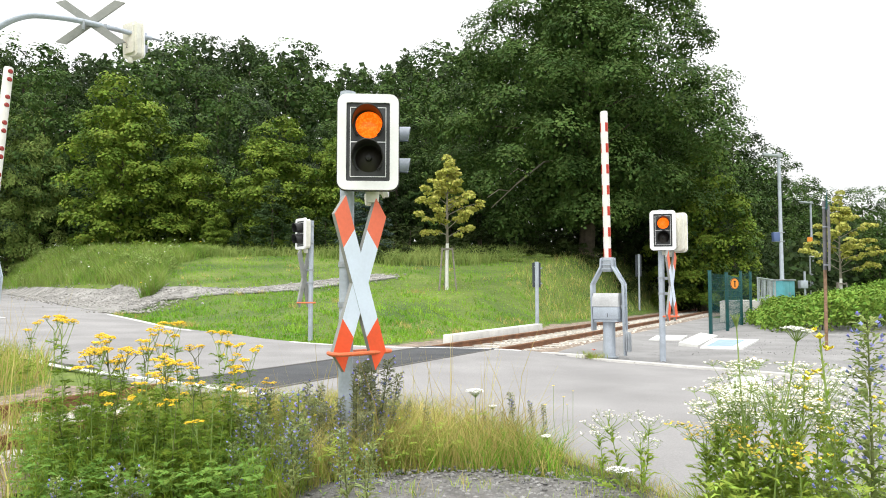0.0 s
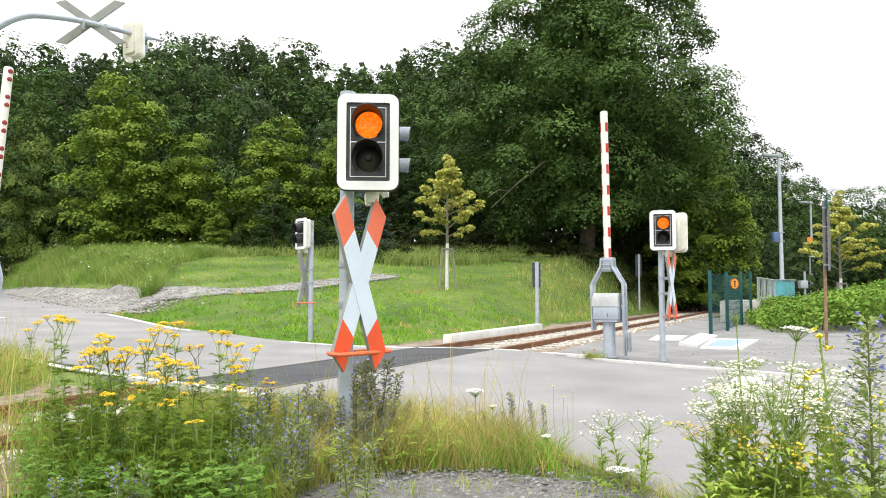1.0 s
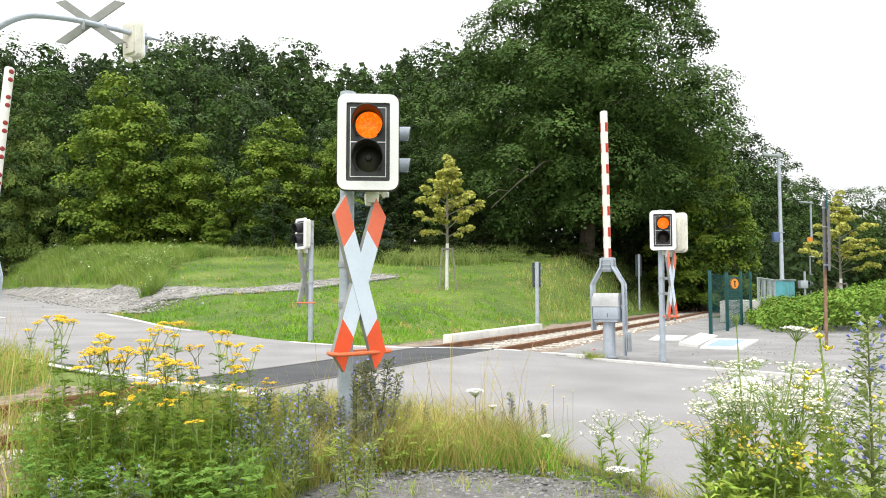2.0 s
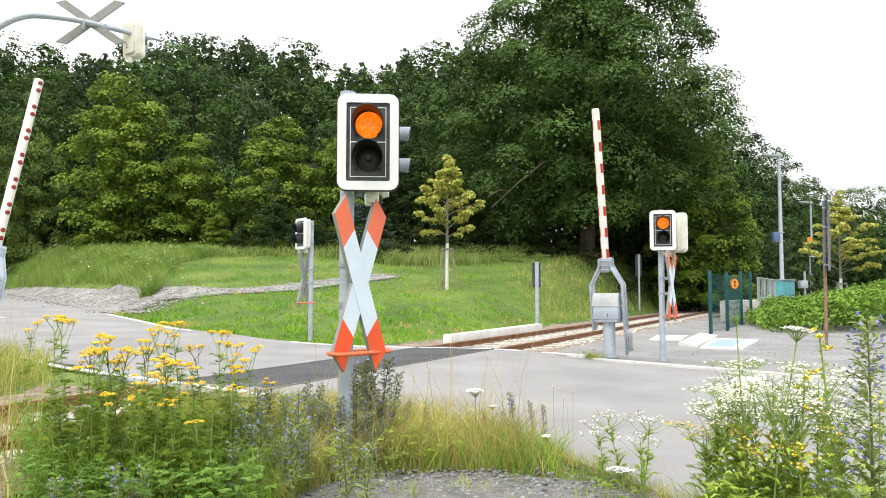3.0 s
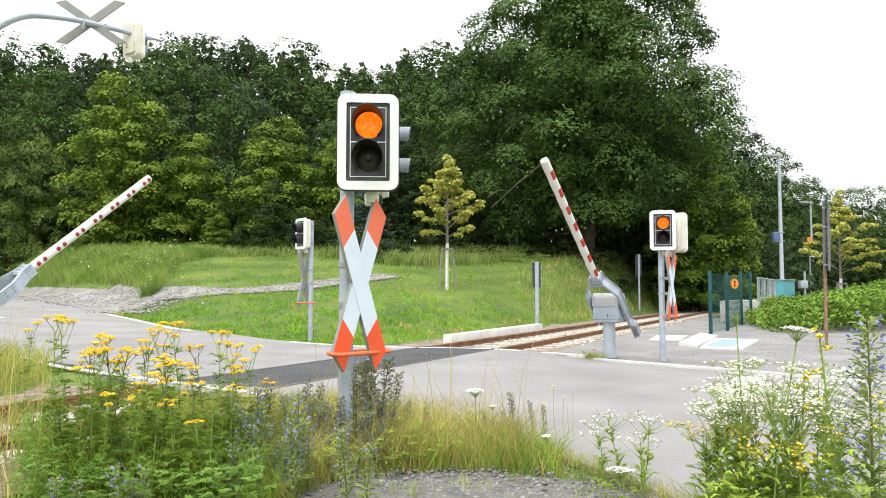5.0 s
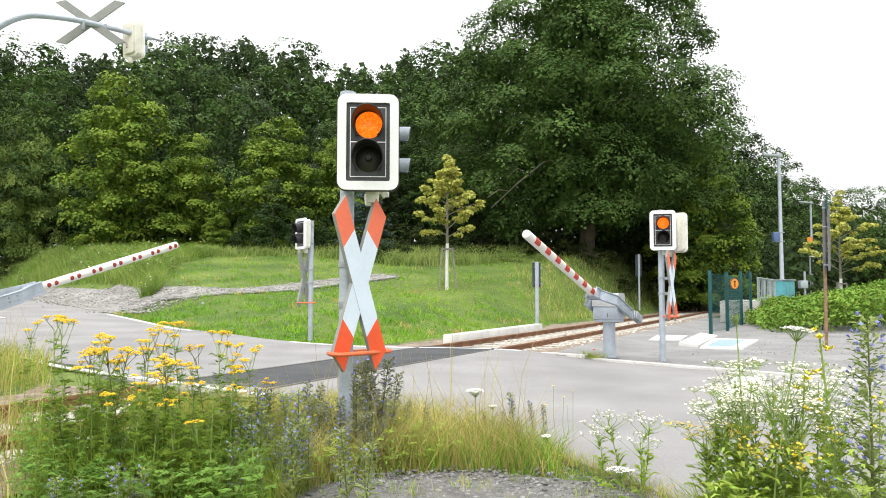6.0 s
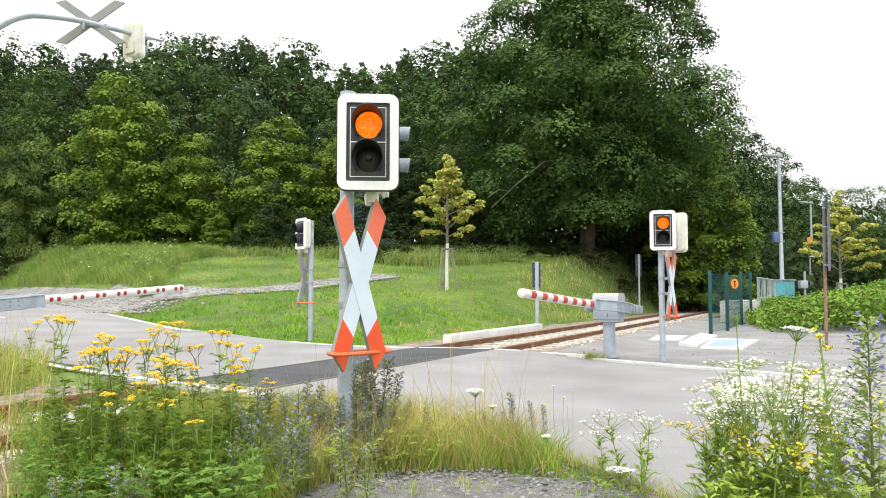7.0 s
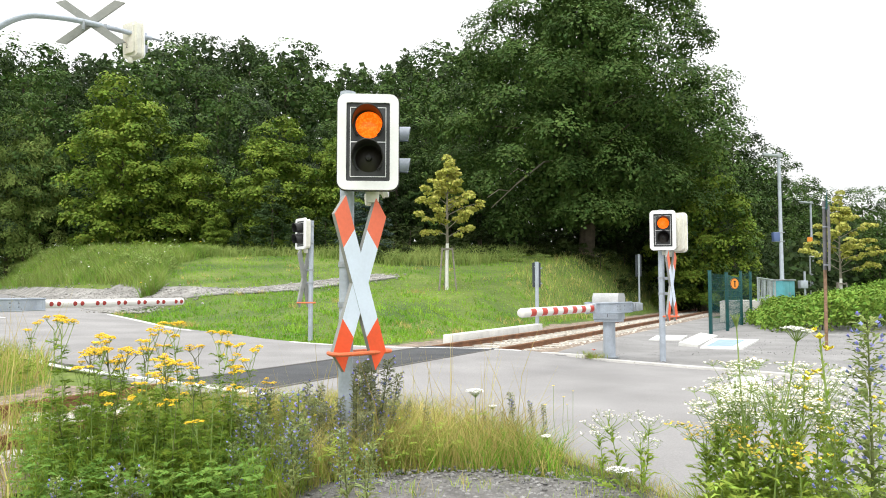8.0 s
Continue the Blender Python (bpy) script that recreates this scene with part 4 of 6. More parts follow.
def lamp_post(x, y, z0, h, arm, blue):
    t = thing("street_lamp", "tall grey platform lamp post with flat lamp head", "street lamp", pose(x, y, z0), group="platform lamps")
    bm = bmesh.new()
    tube(bm, [(0, 0, -0.1), (0, 0, 1.2), (0, 0, 1.25), (0, 0, h)], [0.13, 0.13, 0.11, 0.085], 14)
    part("pole", bm, GALV, t)
    bm = bmesh.new()
    box(bm, arm, 0.32, 0.16, pose(-arm / 2 - 0.02, 0, h + 0.02, 0, 5, 0), bev=0.05)
    part("lamp_head", bm, RAIL_GREY, t, "flat grey lamp head")
    bm = bmesh.new()
    lathe(bm, [(0.0001, 0.14), (0.13, 0.12), (0.15, 0.0), (0.13, -0.12), (0.0001, -0.14)], 14, pose(0.05, 0, h, 90))
    part("joint", bm, GALV_DARK, t)
    if blue:
        bm = bmesh.new()
        box(bm, 0.34, 0.3, 0.5, pose(-0.28, 0, h * 0.44), bev=0.03)
        part("speaker_box", bm, BLUE_BOX, t, "small blue box")
        for dz in (-0.24, 0.24):
            bm = bmesh.new()
            box(bm, 0.5, 0.22, 0.05, pose(-0.08, 0, h * 0.44 + dz), bev=0.01)
            part("bracket", bm, GALV_DARK, t)


lamp_post(18.45, 40.0, 0.77, 8.0, 0.85, True)
lamp_post(33.2, 66.0, 0.8, 8.6, 0.95, False)


def rusty_pole():
    t = thing("sign_post", "rusty square post with signs seen edge-on", "sign", pose(8.0, 15.42, 0.0, 0, 0, -27.4))
    bm = bmesh.new()
    tube(bm, [(0, 0, -0.1), (0.02, 0, 1.75)], 0.034, 12)
    part("lower_post", bm, POST_RUST, t, "rusty lower post")
    bm = bmesh.new()
    tube(bm, [(0.02, 0, 1.7), (0.045, 0, 3.15)], 0.041, 12)
    part("upper_post", bm, POST_GREY, t, "grey upper post")
    bm = bmesh.new()
    slab(bm, [(-0.01, 1.68), (0.03, 1.68), (0.05, 2.4), (0.05, 3.0), (0.03, 3.05), (0.0, 2.9)], -0.3, 0.3, Matrix.Translation((0.09, 0, 0)))
    part("sign_plate", bm, POST_GREY, t, "sign plate seen edge-on")
    bm = bmesh.new()
    slab(bm, [(0.0, 2.95), (0.05, 2.95), (0.03, 3.4)], -0.22, 0.22, Matrix.Translation((0.06, 0, 0)))
    part("sign_tip", bm, FENCE, t, "green pointed sign plate")
    for z in (1.8, 2.6, 3.0):
        bm = bmesh.new()
        box(bm, 0.13, 0.11, 0.03, pose(0.06, 0, z), bev=0.004)
        part("clamp", bm, GALV_DARK, t)


rusty_pole()


def far_bits():
    t = thing("small_sign", "small orange and white sign past the platform", "sign", pose(29.0, 58.0, 1.5))
    bm = bmesh.new()
    tube(bm, [(0, 0, -1.2), (0, 0, 4.2)], 0.06, 8)
    part("post", bm, GALV_DARK, t)
    bm = bmesh.new()
    slab(bm, rounded_rect(0.42, 0.52, 0.06, 3), -0.1, -0.06, Matrix.Translation((0, 0, 3.9)))
    part("orange_plate", bm, SIGN_ORANGE, t, "orange plate")
    bm = bmesh.new()
    slab(bm, rounded_rect(0.8, 0.4, 0.05, 3), -0.1, -0.06, Matrix.Translation((0.3, 0, 2.8)))
    part("white_plate", bm, PAINT, t, "white plate")
    t = thing("relay_box", "small grey relay box on a slim stand", "box", pose(23.5, 48.0, 0.75))
    bm = bmesh.new()
    box(bm, 0.5, 0.4, 0.5, pose(0, 0, 1.05), bev=0.03)
    part("box_body", bm, GALV, t)
    bm = bmesh.new()
    tube(bm, [(0.12, 0, 0), (0.12, 0, 1.9)], 0.07, 8)
    part("stand", bm, GALV, t)


far_bits()


# ---- trees ----
def limbs(bm, rng, base, top, r0, n, spread, z0=0.3, droop=0.2):
    """Trunk with n limbs that reach out to spread."""
    base, top = Vector(base), Vector(top)
    pts = [base.lerp(top, k / 6) + Vector((rng.normal(0, 0.02), rng.normal(0, 0.02), 0)) * (top - base).length * 0.3 for k in range(7)]
    tube(bm, pts, [r0 * (1 - 0.13 * k) for k in range(7)], 9)
    for k in range(n):
        t = z0 + (0.95 - z0) * (k + rng.uniform(0, 1)) / n
        p = base.lerp(top, t)
        a = rng.uniform(0, 6.283)
        L = spread * rng.uniform(0.6, 1.0) * (1.15 - 0.7 * t)
        e = p + Vector((math.cos(a) * L, math.sin(a) * L, L * rng.uniform(0.15, 0.7)))
        mid = p.lerp(e, 0.5) + Vector((0, 0, L * 0.12))
        rr = r0 * 0.38 * (1 - 0.6 * t)
        tube(bm, [p, mid, e], [rr, rr * 0.65, rr * 0.25], 6)


def crown_points(rng, clumps, per, lumpy=0.35):
    """Leaf places on the outer upper shells of clumps (x, y, z, rx, ry, rz)."""
    C = np.repeat(clumps[:, :3], per, axis=0)
    R = np.repeat(clumps[:, 3:], per, axis=0)
    d = rng.normal(0, 1, (len(C), 3))
    low = rng.uniform(0, 1, len(C)) < 0.82
    d[:, 2] = np.where(low, np.abs(d[:, 2]) - 0.15, d[:, 2])
    d = unit(d)
    rad = rng.uniform(0.70, 1.08, (len(C), 1))
    return C + d * R * rad, d


def envelope_points(rng, n, prof, inner, q0=0.82):
    """Places near the surface of a turned outline prof: (z, radius) pairs."""
    zs = np.array([p[0] for p in prof])
    rs = np.array([p[1] for p in prof])
    z = rng.uniform(zs[0], zs[-1], n * 5)
    r = np.interp(z, zs, rs)
    keep_ = rng.uniform(0, rs.max(), n * 5) < r + 0.08 * rs.max()
    z, r = z[keep_][:n], r[keep_][:n]
    a = rng.uniform(0, 2 * math.pi, len(z))
    lob = 1 + 0.07 * np.sin(3 * a + z * 0.7) + 0.06 * np.sin(5 * a - z * 1.3)
    q = np.where(rng.uniform(0, 1, len(z)) < inner, rng.uniform(0.3, 0.75, len(z)), rng.uniform(q0, 1.02, len(z)))
    return np.stack([np.cos(a) * r * q * lob, np.sin(a) * r * q * lob, z], 1)


def envelope_clumps(rng, n, prof, rclump, flat=0.65, inner=0.25, boughs=0, rb=1.5):
    """Leaf clumps on the outline, gathered on boughs where boughs are given."""
    if boughs:
        B = envelope_points(rng, boughs, prof, inner, 0.72)
        k = rng.integers(0, len(B), n)
        d = rng.normal(0, 1, (n, 3))
        d[:, 2] = np.abs(d[:, 2]) * 0.9 - 0.15
        out = B[k].copy()
        out[:, 2] = 0
        d = unit(unit(d) + unit(out + 1e-6) * 0.55)
        C = B[k] + d * rb * rng.uniform(0.75, 1.1, (n, 1)) * np.array([1, 1, 0.62])
    else:
        C = envelope_points(rng, n, prof, inner)
    rc = rclump * rng.uniform(0.6, 1.35, len(C))
    return np.concatenate([C, np.stack([rc, rc, rc * flat], 1)], 1)


def broad_tree(name, label, prof, n_clumps, rclump, per, leaf, leaf_m, bark, trunk_r, seed, flat=0.7, inner=0.25, category="tree", wild=0.45, slim=0.6, nl=14, z0=0.25, boughs=0, rb=1.5, core=0):
    rng = np.random.default_rng(seed)
    t = thing(name, label, category)
    top = prof[-1][0]
    bm = bmesh.new()
    limbs(bm, rng, (0, 0, -0.5), (0, 0, top * 0.85), trunk_r, nl, max(p[1] for p in prof) * 0.9, z0)
    part("trunk", bm, bark, t)
    cl = envelope_clumps(rng, n_clumps, prof, rclump, flat, inner, boughs, rb)
    P, d = crown_points(rng, cl, per)
    Q = leaves(P, d * 0.8 + np.array([0, 0, 0.45]), leaf, rng, slim, wild)
    if core:
        # the inside of the crown: dense shaded foliage
        zs = np.array([p[0] for p in prof])
        rs = np.array([p[1] for p in prof])
        z = rng.uniform(zs[0] + 0.3, zs[-1] * 0.93, core)
        a = rng.uniform(0, 6.283, core)
        q = np.interp(z, zs, rs) * np.sqrt(rng.uniform(0.01, 0.36, core))
        Q = np.concatenate([Q, leaves(np.stack([np.cos(a) * q, np.sin(a) * q, z], 1), rng.normal(0, 1, (core, 3)), leaf * 1.7, rng, 0.7, 0.5)])
    quads("crown", Q, leaf_m, t)
    return t


def place(src, x, y, s=1.0, rz=0.0, sz=None, first=False):
    z = float(height(x, y)) - 0.05
    m = Matrix.Translation((x, y, z)) @ Matrix.Rotation(radians(rz), 4, "Z") @ Matrix.Diagonal((s, s, sz or s, 1))
    if first:
        src.matrix_basis = m
        return src
    return copy_thing(src, m)


def spread(rng, n, prof, inner, gap):
    """Up to n places on the outline that keep a distance from one another."""
    P = envelope_points(rng, n * 14, prof, inner, 0.80)
    out = []
    for p in P:
        if all((p[0] - q[0]) ** 2 + (p[1] - q[1]) ** 2 + 1.6 * (p[2] - q[2]) ** 2 > gap * gap for q in out):
            out.append(p)
            if len(out) == n:
                break
    return np.array(out)


def bough_tree(name, label, prof, n, rb, sprays, per, leaf, leaf_m, bark, trunk_r, seed, flat=0.62, slim=0.6, spray=0.45, wild=0.24, sag=0.25, gap=1.12, core=0, category="tree", nl=14, z0=0.25, inner=0.12):
    """A crown of rounded boughs with dark gaps between; each bough a shell of leafy sprays."""
    rng = np.random.default_rng(seed)
    t = thing(name, label, category)
    top = prof[-1][0]
    bm = bmesh.new()
    limbs(bm, rng, (0, 0, -0.5), (0, 0, top * 0.85), trunk_r, nl, max(p[1] for p in prof) * 0.85, z0)
    part("trunk", bm, bark, t)
    B = spread(rng, n, prof, inner, rb * gap)
    R = rb * rng.uniform(0.65, 1.3, len(B))
    k = rng.integers(0, len(B), sprays * len(B))
    d = rng.normal(0, 1, (len(k), 3))
    d[:, 2] = np.where(rng.uniform(0, 1, len(k)) < 0.85, np.abs(d[:, 2]) - 0.3, d[:, 2])
    out = B[k].copy()
    out[:, 2] = 0
    d = unit(unit(d) + unit(out + 1e-6) * 0.4)
    C = B[k] + d * (R[k] * rng.uniform(0.72, 1.08, len(k)))[:, None] * np.array([1, 1, flat])
    ns = unit(d * 0.75 + np.array([0, 0, 0.55]))
    ns, C = np.repeat(ns, per, 0), np.repeat(C, per, 0)
    a = unit(np.cross(ns, rng.normal(0, 1, ns.shape)))
    q = spray * np.sqrt(rng.uniform(0, 1, len(ns)))[:, None]
    P = C + a * q + ns * rng.normal(0, spray * 0.22, (len(ns), 1))
    P[:, 2] -= sag * (q[:, 0] ** 2) / spray
    Q = leaves(P, ns, leaf, rng, slim, wild)
    if core:
        # the inside of the crown: dense shaded foliage
        zs = np.array([p[0] for p in prof])
        rs = np.array([p[1] for p in prof])
        z = rng.uniform(zs[0] + 0.3, zs[-1] * 0.82, core)
        a = rng.uniform(0, 6.283, core)
        q = np.interp(z, zs, rs) * np.sqrt(rng.uniform(0.0, 0.27, core))
        Q = np.concatenate([Q, leaves(np.stack([np.cos(a) * q, np.sin(a) * q, z], 1), rng.normal(0, 1, (core, 3)), leaf * 1.7, rng, 0.8, 0.5)])
    quads("crown", Q, leaf_m, t)
    return t


oak = bough_tree("oak_tree", "huge dark green spreading oak at the wood's edge", [(1.6, 4.2), (3.4, 6.8), (7.0, 8.2), (11.0, 7.8), (14.0, 6.6), (17.0, 5.0), (20.0, 3.8), (22.5, 2.2)], 136, 1.85, 76, 12, 0.22, L_OAK, BARK, 0.55, 11, flat=0.66, spray=0.48, core=16000)
place(oak, 9.0, 46, 0.97, 0, 1.0, first=True)
bm = bmesh.new()
tube(bm, [(-0.3, -0.2, 6.2), (-3.0, -2.2, 5.6), (-4.9, -3.8, 4.0), (-6.4, -4.2, 2.6)], [0.10, 0.06, 0.045, 0.015], 8)
tube(bm, [(-4.2, -3.3, 4.6), (-4.8, -4.0, 4.9), (-5.6, -4.4, 4.3)], [0.05, 0.035, 0.012], 6)
tube(bm, [(-5.4, -4.0, 3.6), (-6.0, -4.5, 3.6), (-6.7, -4.7, 3.1)], [0.04, 0.03, 0.01], 6)
part("dead_limb", bm, BARK_PALE, oak, "bare grey dead limb")

ash = bough_tree("forest_tree", "tall broadleaf tree in the wood, green darkened for shade", [(1.5, 2.6), (5.0, 4.6), (10.0, 5.4), (15.0, 5.2), (19.0, 4.0), (21.6, 2.2), (22.6, 0.8)], 52, 1.7, 22, 7, 0.35, L_DARK, BARK, 0.3, 12, spray=0.55, core=1200)
ash2 = bough_tree("forest_tree", "tall mid green broadleaf tree in the wood", [(1.2, 3.0), (4.0, 4.8), (9.0, 5.5), (13.0, 5.0), (16.5, 4.0), (19.0, 2.4), (20.2, 0.8)], 50, 1.7, 22, 7, 0.35, L_OAK, BARK, 0.3, 13, spray=0.55, core=1200)
grey_tree = bough_tree("grey_willow", "tall grey-green willow in the wood", [(2.0, 2.2), (6.0, 3.6), (11.0, 3.9), (15.0, 3.0), (18.0, 1.2)], 46, 1.3, 24, 12, 0.24, L_GREY, BARK, 0.25, 19, slim=0.35, spray=0.5, core=1200)
chest = bough_tree("maple_tree", "light green maple with drooping leaf tiers", [(0.5, 2.6), (2.5, 3.5), (5.5, 3.6), (8.5, 2.9), (11.0, 1.9), (12.6, 0.9), (13.2, 0.3)], 54, 1.25, 34, 12, 0.25, L_LIGHT, BARK, 0.22, 14, gap=1.2, flat=0.40, slim=0.75, spray=0.45, sag=0.7, wild=0.3, core=1800)
spruce = broad_tree("conifer", "dark green conifer in the wood", [(0.3, 2.2), (2.0, 2.2), (5.0, 1.7), (8.0, 1.0), (9.5, 0.2)], 190, 0.50, 42, 0.28, L_SPRUCE, BARK, 0.16, 15, flat=0.55, slim=0.3)
willow = bough_tree("willow_bush", "pale green willow shrub at the meadow's edge", [(0.2, 2.2), (1.5, 2.8), (3.5, 2.6), (5.3, 1.6), (6.6, 0.5)], 46, 0.75, 30, 14, 0.17, L_WILLOW, BARK, 0.12, 16, slim=0.35, spray=0.32, category="shrub", core=1500)
bush = bough_tree("shrub", "leafy green shrub at the wood's edge", [(0.1, 1.3), (0.8, 1.6), (1.8, 1.3), (2.6, 0.4)], 20, 0.55, 11, 7, 0.24, L_BUSH, BARK, 0.05, 17, category="shrub", nl=6, spray=0.3)

firsts = set()


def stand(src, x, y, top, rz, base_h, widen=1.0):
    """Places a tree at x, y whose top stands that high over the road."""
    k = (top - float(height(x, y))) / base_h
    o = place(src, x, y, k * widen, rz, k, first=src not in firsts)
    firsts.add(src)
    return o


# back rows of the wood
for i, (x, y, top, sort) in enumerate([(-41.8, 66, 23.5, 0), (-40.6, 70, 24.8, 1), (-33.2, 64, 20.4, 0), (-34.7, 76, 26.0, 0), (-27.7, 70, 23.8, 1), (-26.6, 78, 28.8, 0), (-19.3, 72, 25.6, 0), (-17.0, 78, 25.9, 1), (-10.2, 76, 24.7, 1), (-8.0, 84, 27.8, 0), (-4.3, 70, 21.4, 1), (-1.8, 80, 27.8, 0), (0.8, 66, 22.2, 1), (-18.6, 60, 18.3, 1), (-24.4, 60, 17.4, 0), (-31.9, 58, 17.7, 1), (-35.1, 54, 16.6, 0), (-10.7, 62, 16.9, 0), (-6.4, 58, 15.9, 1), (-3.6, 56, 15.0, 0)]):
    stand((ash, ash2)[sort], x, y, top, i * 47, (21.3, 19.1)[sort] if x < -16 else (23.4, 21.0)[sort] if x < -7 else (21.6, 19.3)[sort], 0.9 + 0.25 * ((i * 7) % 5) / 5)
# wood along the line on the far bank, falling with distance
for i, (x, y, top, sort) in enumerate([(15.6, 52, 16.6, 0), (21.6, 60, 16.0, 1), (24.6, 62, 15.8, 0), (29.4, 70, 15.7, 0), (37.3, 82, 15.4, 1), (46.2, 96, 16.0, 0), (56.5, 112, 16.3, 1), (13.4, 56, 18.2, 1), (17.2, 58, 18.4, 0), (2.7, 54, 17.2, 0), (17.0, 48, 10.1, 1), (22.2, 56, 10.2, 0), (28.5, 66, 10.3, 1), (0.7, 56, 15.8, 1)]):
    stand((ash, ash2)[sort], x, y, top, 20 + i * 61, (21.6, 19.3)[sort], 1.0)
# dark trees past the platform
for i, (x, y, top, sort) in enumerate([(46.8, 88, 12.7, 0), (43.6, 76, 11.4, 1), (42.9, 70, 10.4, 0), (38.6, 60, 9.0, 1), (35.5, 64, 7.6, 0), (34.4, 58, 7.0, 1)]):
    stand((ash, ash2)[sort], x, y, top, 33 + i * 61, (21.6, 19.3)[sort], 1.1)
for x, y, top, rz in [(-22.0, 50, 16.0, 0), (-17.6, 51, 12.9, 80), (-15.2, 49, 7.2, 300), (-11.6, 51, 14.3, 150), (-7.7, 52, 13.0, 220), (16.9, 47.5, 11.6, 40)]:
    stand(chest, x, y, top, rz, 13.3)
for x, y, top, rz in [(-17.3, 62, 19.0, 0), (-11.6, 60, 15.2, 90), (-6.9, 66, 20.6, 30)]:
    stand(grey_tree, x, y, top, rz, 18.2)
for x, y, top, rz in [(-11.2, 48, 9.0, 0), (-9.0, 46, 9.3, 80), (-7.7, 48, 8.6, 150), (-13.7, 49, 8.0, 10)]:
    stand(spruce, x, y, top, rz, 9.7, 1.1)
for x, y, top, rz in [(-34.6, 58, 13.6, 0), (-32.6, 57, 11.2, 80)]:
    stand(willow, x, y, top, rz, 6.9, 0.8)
bspruce = broad_tree("blue_conifer", "blue-grey young conifer in the wood's shade", [(0.3, 1.5), (1.5, 1.5), (3.0, 0.9), (4.6, 0.1)], 110, 0.4, 90, 0.16, L_BLUE, BARK, 0.08, 25, flat=0.4, slim=0.35, category="tree")
place(bspruce, -4.6, 44, first=True)
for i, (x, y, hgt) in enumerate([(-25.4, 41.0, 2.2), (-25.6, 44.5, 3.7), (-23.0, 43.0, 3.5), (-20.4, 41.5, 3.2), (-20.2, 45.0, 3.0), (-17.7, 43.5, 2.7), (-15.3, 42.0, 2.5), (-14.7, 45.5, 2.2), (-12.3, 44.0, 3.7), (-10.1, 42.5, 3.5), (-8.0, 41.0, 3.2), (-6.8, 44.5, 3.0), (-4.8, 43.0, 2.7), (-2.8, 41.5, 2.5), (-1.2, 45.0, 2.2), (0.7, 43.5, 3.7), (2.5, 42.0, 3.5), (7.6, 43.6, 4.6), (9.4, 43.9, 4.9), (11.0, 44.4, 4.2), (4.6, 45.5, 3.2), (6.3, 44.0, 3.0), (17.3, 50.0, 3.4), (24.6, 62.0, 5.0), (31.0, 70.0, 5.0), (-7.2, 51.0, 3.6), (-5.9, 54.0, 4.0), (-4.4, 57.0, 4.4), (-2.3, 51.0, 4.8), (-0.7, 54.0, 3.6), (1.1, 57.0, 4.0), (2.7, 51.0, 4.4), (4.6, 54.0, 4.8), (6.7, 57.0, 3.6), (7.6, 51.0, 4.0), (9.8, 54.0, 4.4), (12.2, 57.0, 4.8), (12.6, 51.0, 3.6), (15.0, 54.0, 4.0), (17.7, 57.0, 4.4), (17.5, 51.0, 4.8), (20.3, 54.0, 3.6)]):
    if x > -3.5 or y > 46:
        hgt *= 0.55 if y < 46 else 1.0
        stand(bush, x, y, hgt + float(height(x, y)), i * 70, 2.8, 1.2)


weedbush = broad_tree("weed_shrub", "pale green flowering weeds in a bushy clump", [(0.05, 0.9), (0.6, 1.15), (1.2, 0.8), (1.6, 0.2)], 70, 0.26, 24, 0.13, L_WEED, P_STEM, 0.02, 18, category="shrub", nl=8, slim=0.4)
weed_rng = np.random.default_rng(181)
weed_spots = []
while len(weed_spots) < 52:
    y = weed_rng.uniform(32, 55)
    x = weed_rng.uniform(-33, -12)
    if np.interp(y, [32, 36, 42, 48, 56], [-12.8, -16.2, -22.2, -27.8, -35.0]) < x - 0.7 and x < np.interp(y, [32, 39, 43.5, 47, 50, 56], [-12.4, -14.6, -14.2, -14.2, -18.5, -26.0]):
        weed_spots.append((x, y, weed_rng.uniform(0.8, 1.5)))
weed_spots += [(-13.0, 45.2, 0.9), (-11.0, 46.0, 0.9), (-8.6, 45.5, 1.0), (-6.2, 43.6, 1.0), (-4.2, 41.5, 1.1), (-2.4, 40.4, 1.2), (-0.9, 40.0, 1.0), (0.8, 40.3, 1.0), (2.3, 40.8, 0.9), (3.9, 41.2, 1.0), (5.6, 41.6, 0.8)]
for i, (x, y, hgt) in enumerate(weed_spots):
    stand(weedbush, x, y, hgt + float(height(x, y)), i * 70, 1.75, 1.35)


